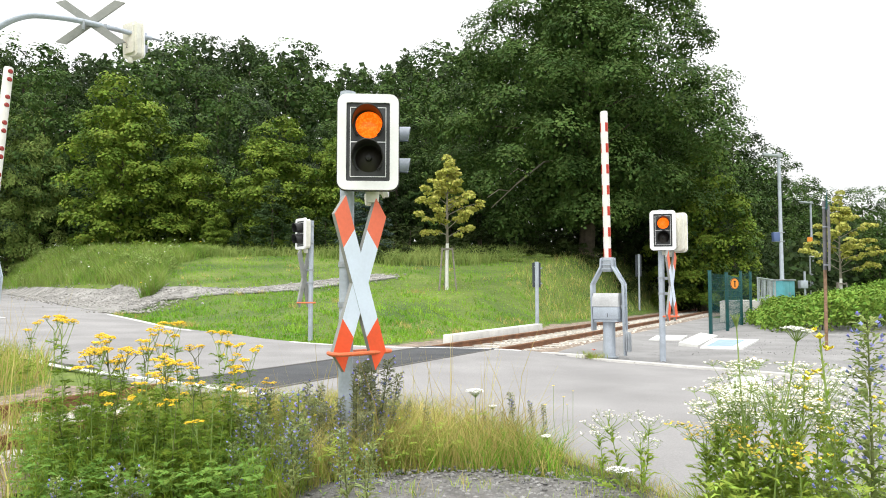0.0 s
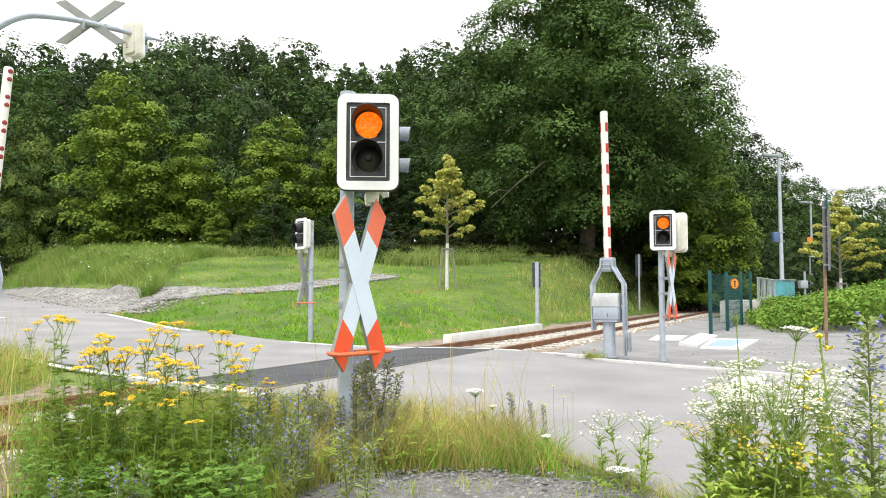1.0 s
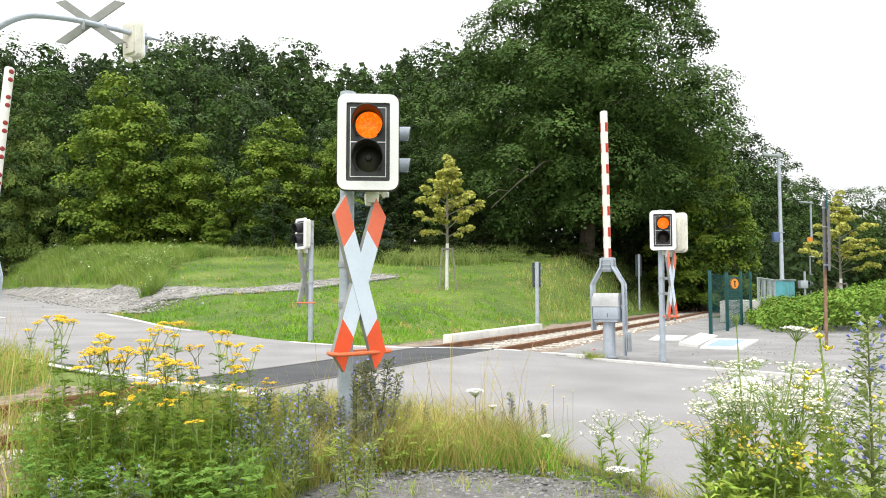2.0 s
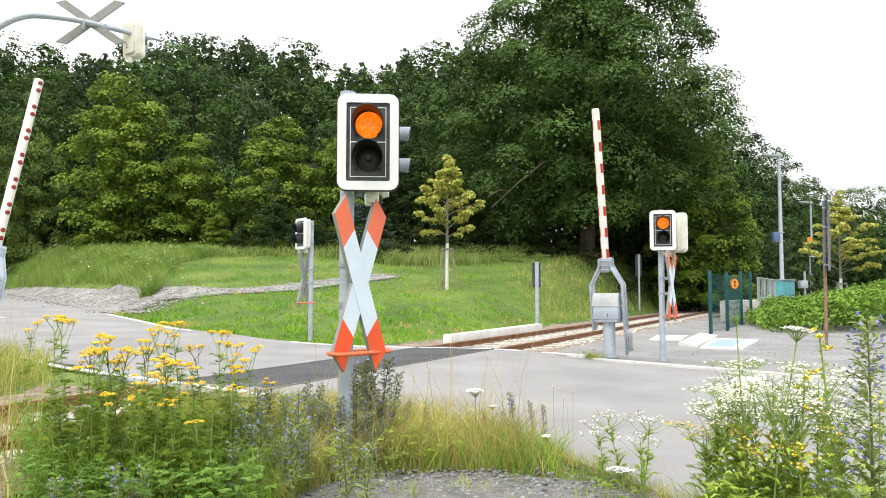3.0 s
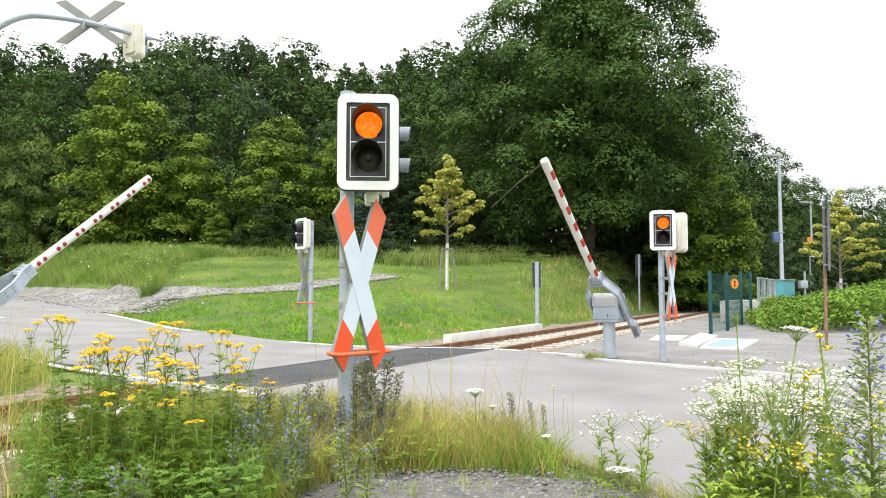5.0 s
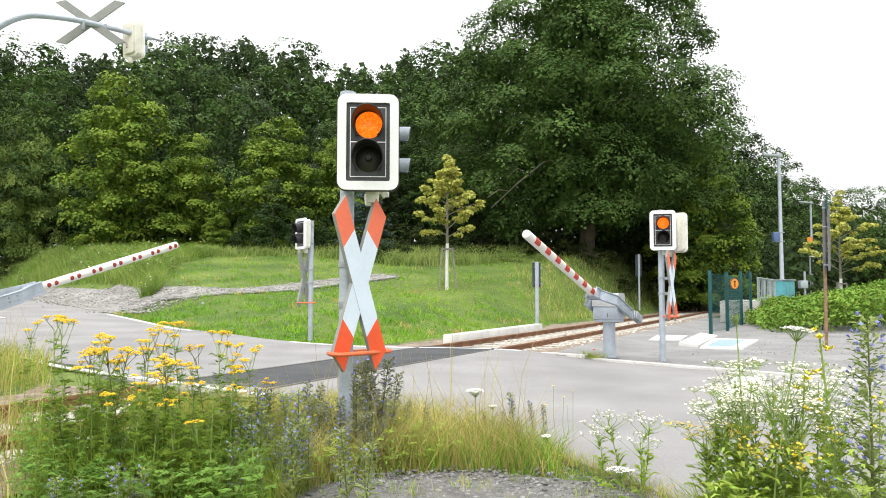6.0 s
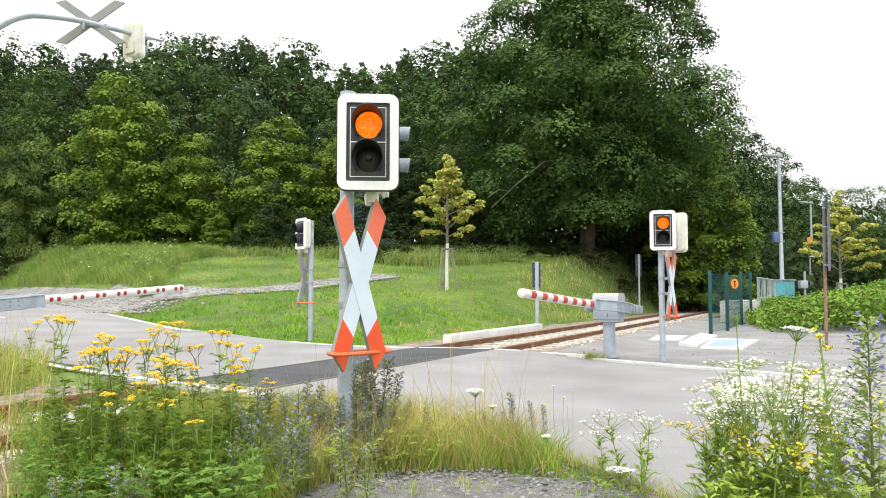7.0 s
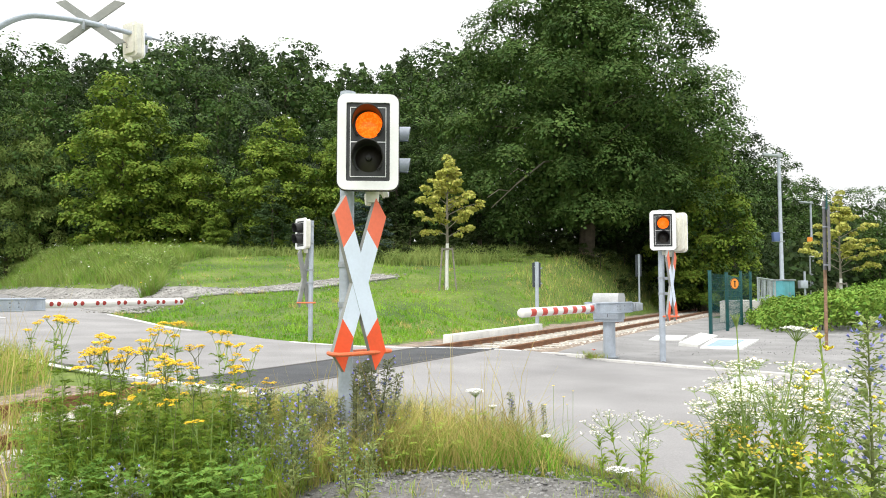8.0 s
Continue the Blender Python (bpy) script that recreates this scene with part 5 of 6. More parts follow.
# the deep wood behind: one thicket that fills the gaps between the trees, its shade put into the leaf colour
def deep_wood():
    r_ = np.random.default_rng(99)
    n = 64000
    x = r_.uniform(-64, 62, n)
    y = 94 + r_.uniform(-3, 3, n) + 0.12 * np.abs(x)
    top = np.interp(x, [-80, -45, -36, -26, -20, -14, -10, -6, 0, 4, 14, 30, 40, 50, 62], [33, 32.5, 34.5, 33.5, 32, 29, 30, 30.5, 31.5, 32.5, 33, 25, 17, 12, 9]) + 1.2 * np.sin(x * 0.9) + 0.8 * np.sin(x * 2.3)
    g = height(x, y)
    z = g + (top - g) * r_.uniform(0, 1, n) ** 0.9
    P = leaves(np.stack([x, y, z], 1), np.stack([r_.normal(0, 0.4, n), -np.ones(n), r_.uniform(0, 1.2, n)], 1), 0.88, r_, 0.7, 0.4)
    # low thicket under the crowns, in the same shade-darkened leaves
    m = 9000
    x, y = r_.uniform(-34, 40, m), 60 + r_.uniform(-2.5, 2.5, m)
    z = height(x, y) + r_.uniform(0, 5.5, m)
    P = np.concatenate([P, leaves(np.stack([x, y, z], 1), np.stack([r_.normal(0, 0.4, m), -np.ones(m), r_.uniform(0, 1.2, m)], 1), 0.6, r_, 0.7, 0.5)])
    tagged(quads("deep_wood", P, L_DARK), "dense foliage deep in the wood, shade put into its colour", "wood", kind="stuff")


deep_wood()


# young staked trees with yellow-green leaves
def young_tree(name, at, h, seed, width):
    rng = np.random.default_rng(seed)
    t = thing(name, "young yellow-green maple with white trunk tied to stakes", "tree", at)
    bm = bmesh.new()
    tube(bm, [(0, 0, -0.1), (0, 0, 1.0), (0.02, 0, 1.9)], [0.075, 0.07, 0.065], 10)
    part("white_trunk", bm, LIMEWASH, t, "white painted lower trunk")
    bm = bmesh.new()
    tube(bm, [(0.02, 0, 1.85), (0.0, 0, 3.2), (0.05, 0, h - 0.3)], [0.06, 0.04, 0.012], 8)
    tips = []
    for k in range(24):
        f = k / 23
        z = 2.15 + (h - 3.0) * f
        a = k * 2.4 + rng.uniform(-0.4, 0.4)
        L = width * float(np.interp(f, [0, 0.2, 0.5, 0.7, 1], [0.8, 1.0, 0.85, 0.42, 0.2])) * rng.uniform(0.75, 1.1)
        p = Vector((0.01, 0, z))
        e = p + Vector((math.cos(a) * L, math.sin(a) * L, L * rng.uniform(0.1, 0.6)))
        tube(bm, [p, p.lerp(e, 0.5) + Vector((0, 0, 0.08)), e], [0.022, 0.014, 0.005], 5)
        for q in (0.45, 0.7, 0.88, 1.0):
            tips.append(tuple(p.lerp(e, q)) + (0.20, 0.20, 0.11))
    for z in np.linspace(h - 1.6, h - 0.1, 7):
        tips.append((0.04, 0, z, 0.22, 0.22, 0.2))
    part("branch_frame", bm, BARK_PALE, t)
    cl = np.array(tips)
    cl[:, :3] += rng.normal(0, 0.07, (len(cl), 3))
    P, d = crown_points(rng, cl, 62)
    quads("crown", leaves(P, d * 0.6 + np.array([0, 0, 0.5]), 0.13, rng, 0.8), L_YELLOW, t)
    st = thing("tree_stakes", "three grey wooden stakes round a young tree", "tree stakes", at)
    for k in range(3):
        a = radians(100 + 120 * k)
        bm = bmesh.new()
        tube(bm, [(math.cos(a) * 0.42, math.sin(a) * 0.42, -0.1), (math.cos(a) * 0.24, math.sin(a) * 0.24, 1.72)], 0.035, 8)
        part("stake", bm, STAKE, st)
        b = radians(220 + 120 * k)
        bm = bmesh.new()
        box(bm, 0.46, 0.03, 0.07, Matrix.Translation(((math.cos(a) + math.cos(b)) * 0.12, (math.sin(a) + math.sin(b)) * 0.12, 1.66)) @ Matrix.Rotation(math.atan2(math.sin(b) - math.sin(a), math.cos(b) - math.cos(a)), 4, "Z"), bev=0.005)
        part("cross_bar", bm, STAKE, st)


young_tree("young_tree", pose(0.16, 30.5, float(height(0.16, 30.5)) - 0.02), 5.65, 31, 1.62)
young_tree("young_tree", pose(18.6, 34.4, float(height(18.6, 34.4))), 5.9, 32, 2.0)


def hedge():
    rng = np.random.default_rng(41)
    t = thing("hedge", "dense bright green low hedge beside the forecourt", "hedge", kind="stuff")
    cl = []
    for k in range(1700):
        x = 10.0 + rng.uniform(0, 12)
        y = 22.3 + rng.uniform(0, 11.0)
        # outline of the bed
        lim = np.interp(y, [22.3, 24, 28.4, 32], [10.3, 10.7, 11.9, 13.0])
        if x < lim:
            continue
        top = 0.66 + min(0.5, 0.10 * (x - lim)) + 0.18 * math.sin(x * 1.1) * math.cos(y * 0.8)
        edge = min(1.0, (x - lim) / 0.8, (y - 22.1) / 0.8)
        cl.append((x, y, max(0.15, top * (0.45 + 0.55 * edge)) * rng.uniform(0.75 if edge > 0.9 and k % 3 else 0.12, 1.0) + float(height(x, y)), 0.42, 0.42, 0.34))
    P, d = crown_points(rng, np.array(cl), 36)
    quads("hedge_leaves", leaves(P, d * 0.7 + np.array([0, 0, 0.6]), 0.13, rng, 0.6), L_HEDGE, t)
    bm = bmesh.new()
    for k in range(0, len(cl), 5):
        x, y, z = cl[k][:3]
        if y < 23.2:
            continue
        tube(bm, [(x, y, float(height(x, y)) - 0.1), (x + 0.05, y, z)], [0.02, 0.01], 5)
    part("hedge_stems", bm, BARK, t)


hedge()


# ---- grass ----
def blades(name, label, X, Y, h, w, material, seed, lean=0.35, lift=-0.03, category="grass", mats=None):
    """Tapered blades, bent in two pieces, each from the ground."""
    rng = np.random.default_rng(seed)
    n = len(X)
    Z = height(X, Y) + lift
    a = rng.uniform(0, 6.283, n)
    hh = h * rng.uniform(0.55, 1.25, n)
    d = np.stack([np.cos(a), np.sin(a), np.zeros(n)], 1)
    c = np.stack([-np.sin(a), np.cos(a), np.zeros(n)], 1)
    # face more or less any way
    b = rng.uniform(0, 6.283, n)
    c = np.stack([np.cos(b), np.sin(b), np.zeros(n)], 1)
    base = np.stack([X, Y, Z], 1)
    l1 = (lean * rng.uniform(0.1, 0.5, n) * hh)[:, None]
    l2 = (lean * rng.uniform(0.5, 1.6, n) * hh)[:, None]
    m1 = base + d * l1 + np.stack([np.zeros(n), np.zeros(n), hh * 0.55], 1)
    tip = base + d * l2 + np.stack([np.zeros(n), np.zeros(n), hh], 1)
    ww = (w * rng.uniform(0.6, 1.3, n))[:, None]
    V = np.stack([base - c * ww * 0.5, base + c * ww * 0.5, m1 + c * ww * 0.4, m1 - c * ww * 0.4, tip + c * ww * 0.06, tip - c * ww * 0.06], 1).reshape(-1, 3)
    F = (np.array([[0, 1, 2, 3], [3, 2, 4, 5]])[None] + (np.arange(n) * 6)[:, None, None]).reshape(-1)
    me = bpy.data.meshes.new(name)
    me.vertices.add(n * 6)
    me.vertices.foreach_set("co", V.astype(np.float32).ravel())
    me.loops.add(n * 8)
    me.loops.foreach_set("vertex_index", F.astype(np.int32))
    me.polygons.add(n * 2)
    me.polygons.foreach_set("loop_start", np.arange(0, n * 8, 4, dtype=np.int32))
    for m in (material if isinstance(material, (list, tuple)) else [material]):
        me.materials.append(m)
    if mats is not None:
        me.polygons.foreach_set("material_index", np.repeat(np.asarray(mats, dtype=np.int32), 2))
    me.update(calc_edges=True)
    ob = new(name, me)
    return tagged(ob, label, category, kind="stuff")


def inside_road(x, y):
    k = np.zeros(len(x), bool)
    F = np.array([p for p in spline(ROAD_FAR, 120)])
    Nn = np.array([p for p in spline(ROAD_NEAR, 120)])
    # polygon test
    poly = np.concatenate([F, Nn[::-1]])
    j = len(poly) - 1
    for i in range(len(poly)):
        c = ((poly[i, 1] > y) != (poly[j, 1] > y)) & (x < (poly[j, 0] - poly[i, 0]) * (y - poly[i, 1]) / (poly[j, 1] - poly[i, 1] + 1e-12) + poly[i, 0])
        k ^= c
        j = i
    return k


def track_s(x, y):
    return (x - TRACK[0]) * T_NRM[0] + (y - TRACK[1]) * T_NRM[1]


def scatter(n, xr, yr, seed, ok):
    rng = np.random.default_rng(seed)
    # more of them nearer the viewer's side
    y = yr[0] + (yr[1] - yr[0]) * rng.uniform(0, 1, n) ** 1.5
    f = rng.uniform(xr[0], xr[1], n)
    x = f * np.maximum(y, 1)
    k = ok(x, y) & ~inside_road(x, y)
    return x[k], y[k]


PATH_LINE = np.array([p for p in spline(PATH, 60)])
SHOULDER = np.array([(-40.5, 62.5), (-31.02, 51.5), (-24.31, 43.39), (-19.17, 36.98), (-14.75, 31.74), (-12.51, 29.91), (-11.41, 29.57)])


def off_path(x, y):
    d = np.min(np.hypot(x[:, None] - PATH_LINE[None, :, 0], y[:, None] - PATH_LINE[None, :, 1]), axis=1)
    e = x - np.interp(-y, -SHOULDER[:, 1], SHOULDER[:, 0])
    return (d > 0.72) & ((np.abs(e) > 1.3) | (y < 26.8))


x, y = scatter(48000, (-0.62, 0.36), (15.5, 46), 51, lambda x, y: (track_s(x, y) > 2.1))
k = off_path(x, y)
x, y = x[k], y[k]
blades("lawn_grass", "short mown green lawn with dry patches", x, y, 0.062, 0.026, G_LAWN, 52, lift=-0.04)
x, y = scatter(60000, (-0.45, 0.25), (15.8, 45), 151, lambda x, y: (track_s(x, y) > 2.2) & off_path(x, y))
k = np.sin(x * 2.3 + 1.7 * np.sin(y * 1.1)) * np.sin(y * 1.9 + 1.3 * np.sin(x * 1.7)) + 0.5 * np.sin(x * 5.1 + y * 3.7) > 0.35
x, y = x[k], y[k]
dry = np.sin(x * 0.9 + 2.0) * np.sin(y * 0.7) + 0.4 * np.sin(x * 3.1 - y * 2.2) > 0.75
blades("lawn_tufts", "uneven tufts of longer grass in the lawn", x, y, 0.15, 0.022, [G_LAWN, G_DRY], 152, lean=0.6, mats=dry.astype(int))
x, y = scatter(26000, (-0.62, 0.40), (38, 50), 53, lambda x, y: (track_s(x, y) > 9) & (y > np.interp(x, [-14, -9.7, -6, -3, 6], [43.2, 44.2, 42.0, 39.0, 39.5])) & (x > -15))
blades("meadow_grass", "tall unmown grass along the wood's edge", x, y, 0.65, 0.032, G_BELT, 54, lean=0.5)
x, y = scatter(22000, (0.05, 0.40), (18, 60), 55, lambda x, y: (track_s(x, y) > 2.2) & (track_s(x, y) < 7) & (x > 3.5))
blades("bank_grass", "dry reddish grass on the railway bank", x, y, 0.32, 0.022, [G_DRY, G_BELT], 56, lean=0.5, mats=(np.arange(len(x)) % 3 > 0).astype(int))
x, y = scatter(60000, (-0.66, -0.30), (31, 56), 57, lambda x, y: (x > np.interp(y, [32, 36, 42, 48, 56], [-12.8, -16.2, -22.2, -27.8, -35.0])) & (x < np.interp(y, [32, 39, 43.5, 47, 50, 56], [-12.2, -14.6, -14.0, -14.0, -18.5, -26.0])))
blades("weed_patch", "waist-high grass and weeds by the path", x, y, 0.72, 0.024, [G_BELT, G_LAWN], 58, lean=0.6, mats=(np.arange(len(x)) % 4 == 0).astype(int))


def weed_flowers():
    r = np.random.default_rng(259)
    x, y = scatter(620, (-0.66, -0.30), (31, 55), 260, lambda x, y: (x > np.interp(y, [32, 36, 42, 48, 56], [-12.8, -16.2, -22.2, -27.8, -35.0])) & (x < np.interp(y, [32, 39, 43.5, 47, 50, 56], [-12.4, -14.6, -14.2, -14.2, -18.5, -26.0])))
    C = np.stack([x, y, height(x, y) + r.uniform(0.35, 1.25, len(x))], 1)
    P = discs(C, r.normal(0, 0.4, C.shape) + [0, -0.2, 1.0], 0.032, r, 6)
    tagged(quads("weed_flowers", P, [P_WHITE, P_YELLOW], corners=6, mats=(r.uniform(0, 1, len(x)) < 0.2).astype(int)), "white and yellow blossoms over the tall weeds", "flowers", kind="stuff")


def path_stones():
    r = np.random.default_rng(261)
    ico = bmesh.new()
    bmesh.ops.create_icosphere(ico, subdivisions=1, radius=1)
    iv = np.array([v.co[:] for v in ico.verts])
    iff = np.array([[v.index for v in fc.verts] for fc in ico.faces])
    ico.free()
    n = 1100
    k = r.integers(0, len(PATH_LINE), n)
    x, y = PATH_LINE[k, 0] + r.normal(0, 0.5, n), PATH_LINE[k, 1] + r.normal(0, 0.5, n)
    yy = 26.5 + 16 * r.uniform(0, 1, n) ** 1.3
    x = np.concatenate([x, np.interp(-yy, -SHOULDER[:, 1], SHOULDER[:, 0]) + r.normal(0, 0.75, n)])
    y = np.concatenate([y, yy])
    n = len(x)
    rad = r.uniform(0.02, 0.065, n)
    base = np.stack([x, y, height(x, y) + 0.02], 1)
    V = base[:, None] + iv[None] * (1 + r.normal(0, 0.2, (n, 12, 1))) * rad[:, None, None] * np.array([1, 1, 0.7])
    F = (iff[None] + (np.arange(n) * 12)[:, None, None]).reshape(-1, 3)
    me = bpy.data.meshes.new("path_gravel")
    me.from_pydata(V.reshape(-1, 3).tolist(), [], F.tolist())
    tagged(finish("path_gravel", me, STONE_PATH, smooth=False), "loose grey stones on path and shoulder", "gravel", kind="stuff")


path_stones()


def lawn_flowers():
    r = np.random.default_rng(59)
    x, y = scatter(900, (-0.30, 0.14), (16.5, 34), 60, lambda x, y: track_s(x, y) > 2.3)
    C = np.stack([x, y, height(x, y) + 0.06], 1)
    a = r.uniform(0, 6.283, (len(x), 1))
    k = np.arange(6)[None] * 1.0472 + a
    P = C[:, None] + np.stack([np.cos(k) * 0.018, np.sin(k) * 0.018, 0.006 * np.cos(k + 1)], 2)
    ob = quads("lawn_flowers", P, [P_WHITE, P_BRIGHT], corners=6, mats=(r.uniform(0, 1, len(x)) < 0.3).astype(int))
    tagged(ob, "tiny white and yellow flowers in the lawn", "flowers", kind="stuff")


lawn_flowers()


# ---- roadside weeds ----
def bent_stem(bm, p, e, r0, r1, sag=0.04, seg=5):
    p, e = Vector(p), Vector(e)
    mid = p.lerp(e, 0.5) + Vector((sag, -sag * 0.5, 0))
    tube(bm, [p, mid, e], [r0, (r0 + r1) / 2, r1], seg)


def leaflet(C, a, nrm, size, slim):
    b = unit(np.cross(nrm, a))
    s = size[:, None]
    return np.stack([C, C + a * s * 0.45 + b * s * slim * 0.5, C + a * s, C + a * s * 0.45 - b * s * slim * 0.5], axis=1)


def pinnate(rng, at, out, length, pairs, droop=0.3, width=0.42, slim=0.34):
    """A fern-like leaf: leaflets in pairs along a drooping rib."""
    n = pairs
    t = np.linspace(0.15, 1.0, n)
    out = unit(np.array(out, float))
    side = unit(np.cross(out, [0, 0, 1]))
    C = np.array(at)[None] + out[None] * (t * length)[:, None]
    C[:, 2] -= droop * length * t * t
    up = np.array([0, 0, 1.0]) + rng.normal(0, 0.15, 3)
    ln = length * width * np.sin(np.pi * (0.12 + 0.80 * t)) + 0.01
    res = []
    for sgn in (-1, 1):
        a = unit(side * sgn + out * 0.55 + rng.normal(0, 0.12, (n, 3)))
        res.append(leaflet(C, a, np.repeat(up[None], n, 0), ln, slim))
    res.append(leaflet(C[-1:], out[None] + [[0, 0, -0.4]], up[None], np.array([length * 0.2]), slim))
    return np.concatenate(res)


def lance(rng, at, out, length, slim=0.2, droop=0.2):
    out = unit(np.array(out, float))
    side = unit(np.cross(out, [0, 0, 1]))
    at = np.array(at)
    m = at + out * length * 0.5 + [0, 0, length * 0.08]
    e = at + out * length - [0, 0, length * droop]
    w = side * length * slim * 0.5
    return np.stack([np.stack([at, m + w, e, m - w])])


def discs(centres, nrms, r, rng, n=7, dome=0.0):
    """Small round flower heads as n-gons."""
    nn = unit(nrms)
    a = unit(np.cross(nn, rng.normal(0, 1, nn.shape)))
    b = np.cross(nn, a)
    rr = (r * rng.uniform(0.75, 1.2, len(centres)))[:, None]
    return np.stack([centres + (a * math.cos(k * 2 * math.pi / n) + b * math.sin(k * 2 * math.pi / n)) * rr for k in range(n)], axis=1)


def buttons(centres, r, rng):
    """Domed buttons: an upper and a lower disc joined by a rim, as loose quads."""
    out = []
    n = 6
    for c in centres:
        rr = r * rng.uniform(0.8, 1.2)
        ring = [np.array((math.cos(k * 1.0472), math.sin(k * 1.0472), 0)) for k in range(n)]
        for k in range(n):
            p, q = ring[k], ring[(k + 1) % n]
            out.append([c + p * rr - [0, 0, rr * 0.6], c + q * rr - [0, 0, rr * 0.6], c + q * rr, c + p * rr])
        for k in (0, 2, 4):
            out.append([c + ring[k] * rr, c + ring[(k + 1) % n] * rr, c + ring[(k + 2) % n] * rr, c + np.array((0, 0, rr * 0.35))])
    return np.array(out)


def tansy(seed, h, flower=True):
    rng = np.random.default_rng(seed)
    t = thing("tansy_plant", "tall tansy with flat yellow button flowers and ferny leaves" if flower else "leafy tansy shoot with ferny leaves, not in flower", "wild flower", group="tansy plants")
    bm = bmesh.new()
    lean = rng.normal(0, 0.05, 2) * h
    top = np.array([lean[0], lean[1], h * (0.9 if flower else 1.0)])
    bent_stem(bm, (0, 0, -0.05), top, 0.0046, 0.0026, 0.02)
    clusters = []
    for k in range(rng.integers(4, 8) if flower else 0):
        f = rng.uniform(0.84, 1.0)
        p = top * f
        a = k * 2.4 + rng.uniform(-0.5, 0.5)
        L = rng.uniform(0.02, 0.085)
        e = p + np.array([math.cos(a) * L, math.sin(a) * L, (h - p[2]) * rng.uniform(0.4, 1.0)])
        bent_stem(bm, p, e - [0, 0, 0.02], 0.0026, 0.0018, 0.006, 4)
        heads = []
        wide = rng.uniform(0.022, 0.038)
        for j in range(rng.integers(12, 22)):
            r, b = wide * math.sqrt((j + 0.5) / 16), j * 2.4
            q = e + np.array([math.cos(b) * r, math.sin(b) * r, 0.012 - r * r * 11 + rng.normal(0, 0.004)])
            heads.append(q)
            if j % 2 == 0:
                bent_stem(bm, e - [0, 0, 0.02], q - [0, 0, 0.004], 0.0011, 0.0008, 0.0, 3)
        clusters.append(heads)
    part("stem", bm, P_STEM_DARK if seed % 3 == 0 else P_STEM, t)
    for heads in clusters:
        quads("corymb", buttons(heads, 0.0070, rng), P_YELLOW, t, "flat cluster of yellow buttons")
    L = []
    for k in range(50):
        f = rng.uniform(0.04, 0.93)
        a = k * 2.4 + rng.uniform(-0.5, 0.5)
        ln = rng.uniform(0.09, 0.17) * (1.15 - 0.75 * f)
        L.append(pinnate(rng, top * f, (math.cos(a), math.sin(a), rng.uniform(0.3, 1.0)), ln, 10, 0.45, 0.36, 0.26))
    quads("leaves", np.concatenate(L), P_LEAF, t)
    return t


def bugloss(seed, h, fat=1.0, spent=False):
    rng = np.random.default_rng(seed)
    t = thing("bugloss_plant", "bristly bugloss spike with small blue flowers", "wild flower", group="bugloss plants")
    lean = rng.normal(0, 0.06, 2) * h
    top = np.array([lean[0], lean[1], h])
    bm = bmesh.new()
    bent_stem(bm, (0, 0, -0.05), top, 0.006 * fat, 0.002, 0.012)
    part("stem", bm, P_STEM_DARK, t)
    L, Fl = [], []
    n = int(46 * h / 0.6 * max(1.0, fat / 1.2))
    for k in range(n):
        f = 0.28 + 0.72 * k / n
        p = top * f
        a = k * 2.4 + rng.uniform(-0.4, 0.4)
        ln = (0.036 if spent else 0.055) * fat * (1.1 - 0.75 * f) * rng.uniform(0.8, 1.3) + 0.012
        o = np.array([math.cos(a), math.sin(a), 0.45])
        for j in range(7 if spent else 4):
            q = p + o * ln * (0.1 + (0.14 if spent else 0.25) * j)
            L.append(lance(rng, q, o + rng.normal(0, 0.5, 3), 0.024 * min(fat, 1.3), 0.5))
        if rng.uniform() < (0.16 if spent else 0.32):
            c = p + o * ln * 1.1
            for j in range(4):
                b = j * 1.57 + a
                Fl.append(lance(rng, c, o + np.array([math.cos(b), math.sin(b), 0.6]) * 0.6, 0.017 * min(fat, 1.2), 0.75, -0.2))
        if k % 2 == 0 and not spent:
            L.append(lance(rng, p, o, ln * 1.8, 0.22, 0.2))
    for k in range(12):
        a = rng.uniform(0, 6.283)
        L.append(lance(rng, top * rng.uniform(0.02, 0.3), (math.cos(a), math.sin(a), 0.6), 0.13 * fat, 0.16, 0.2))
    quads("leaves", np.concatenate(L), P_SPENT if spent else P_BUGLOSS, t)
    quads("blossom", np.concatenate(Fl), P_BLUE, t, "small blue funnel flowers")
    return t


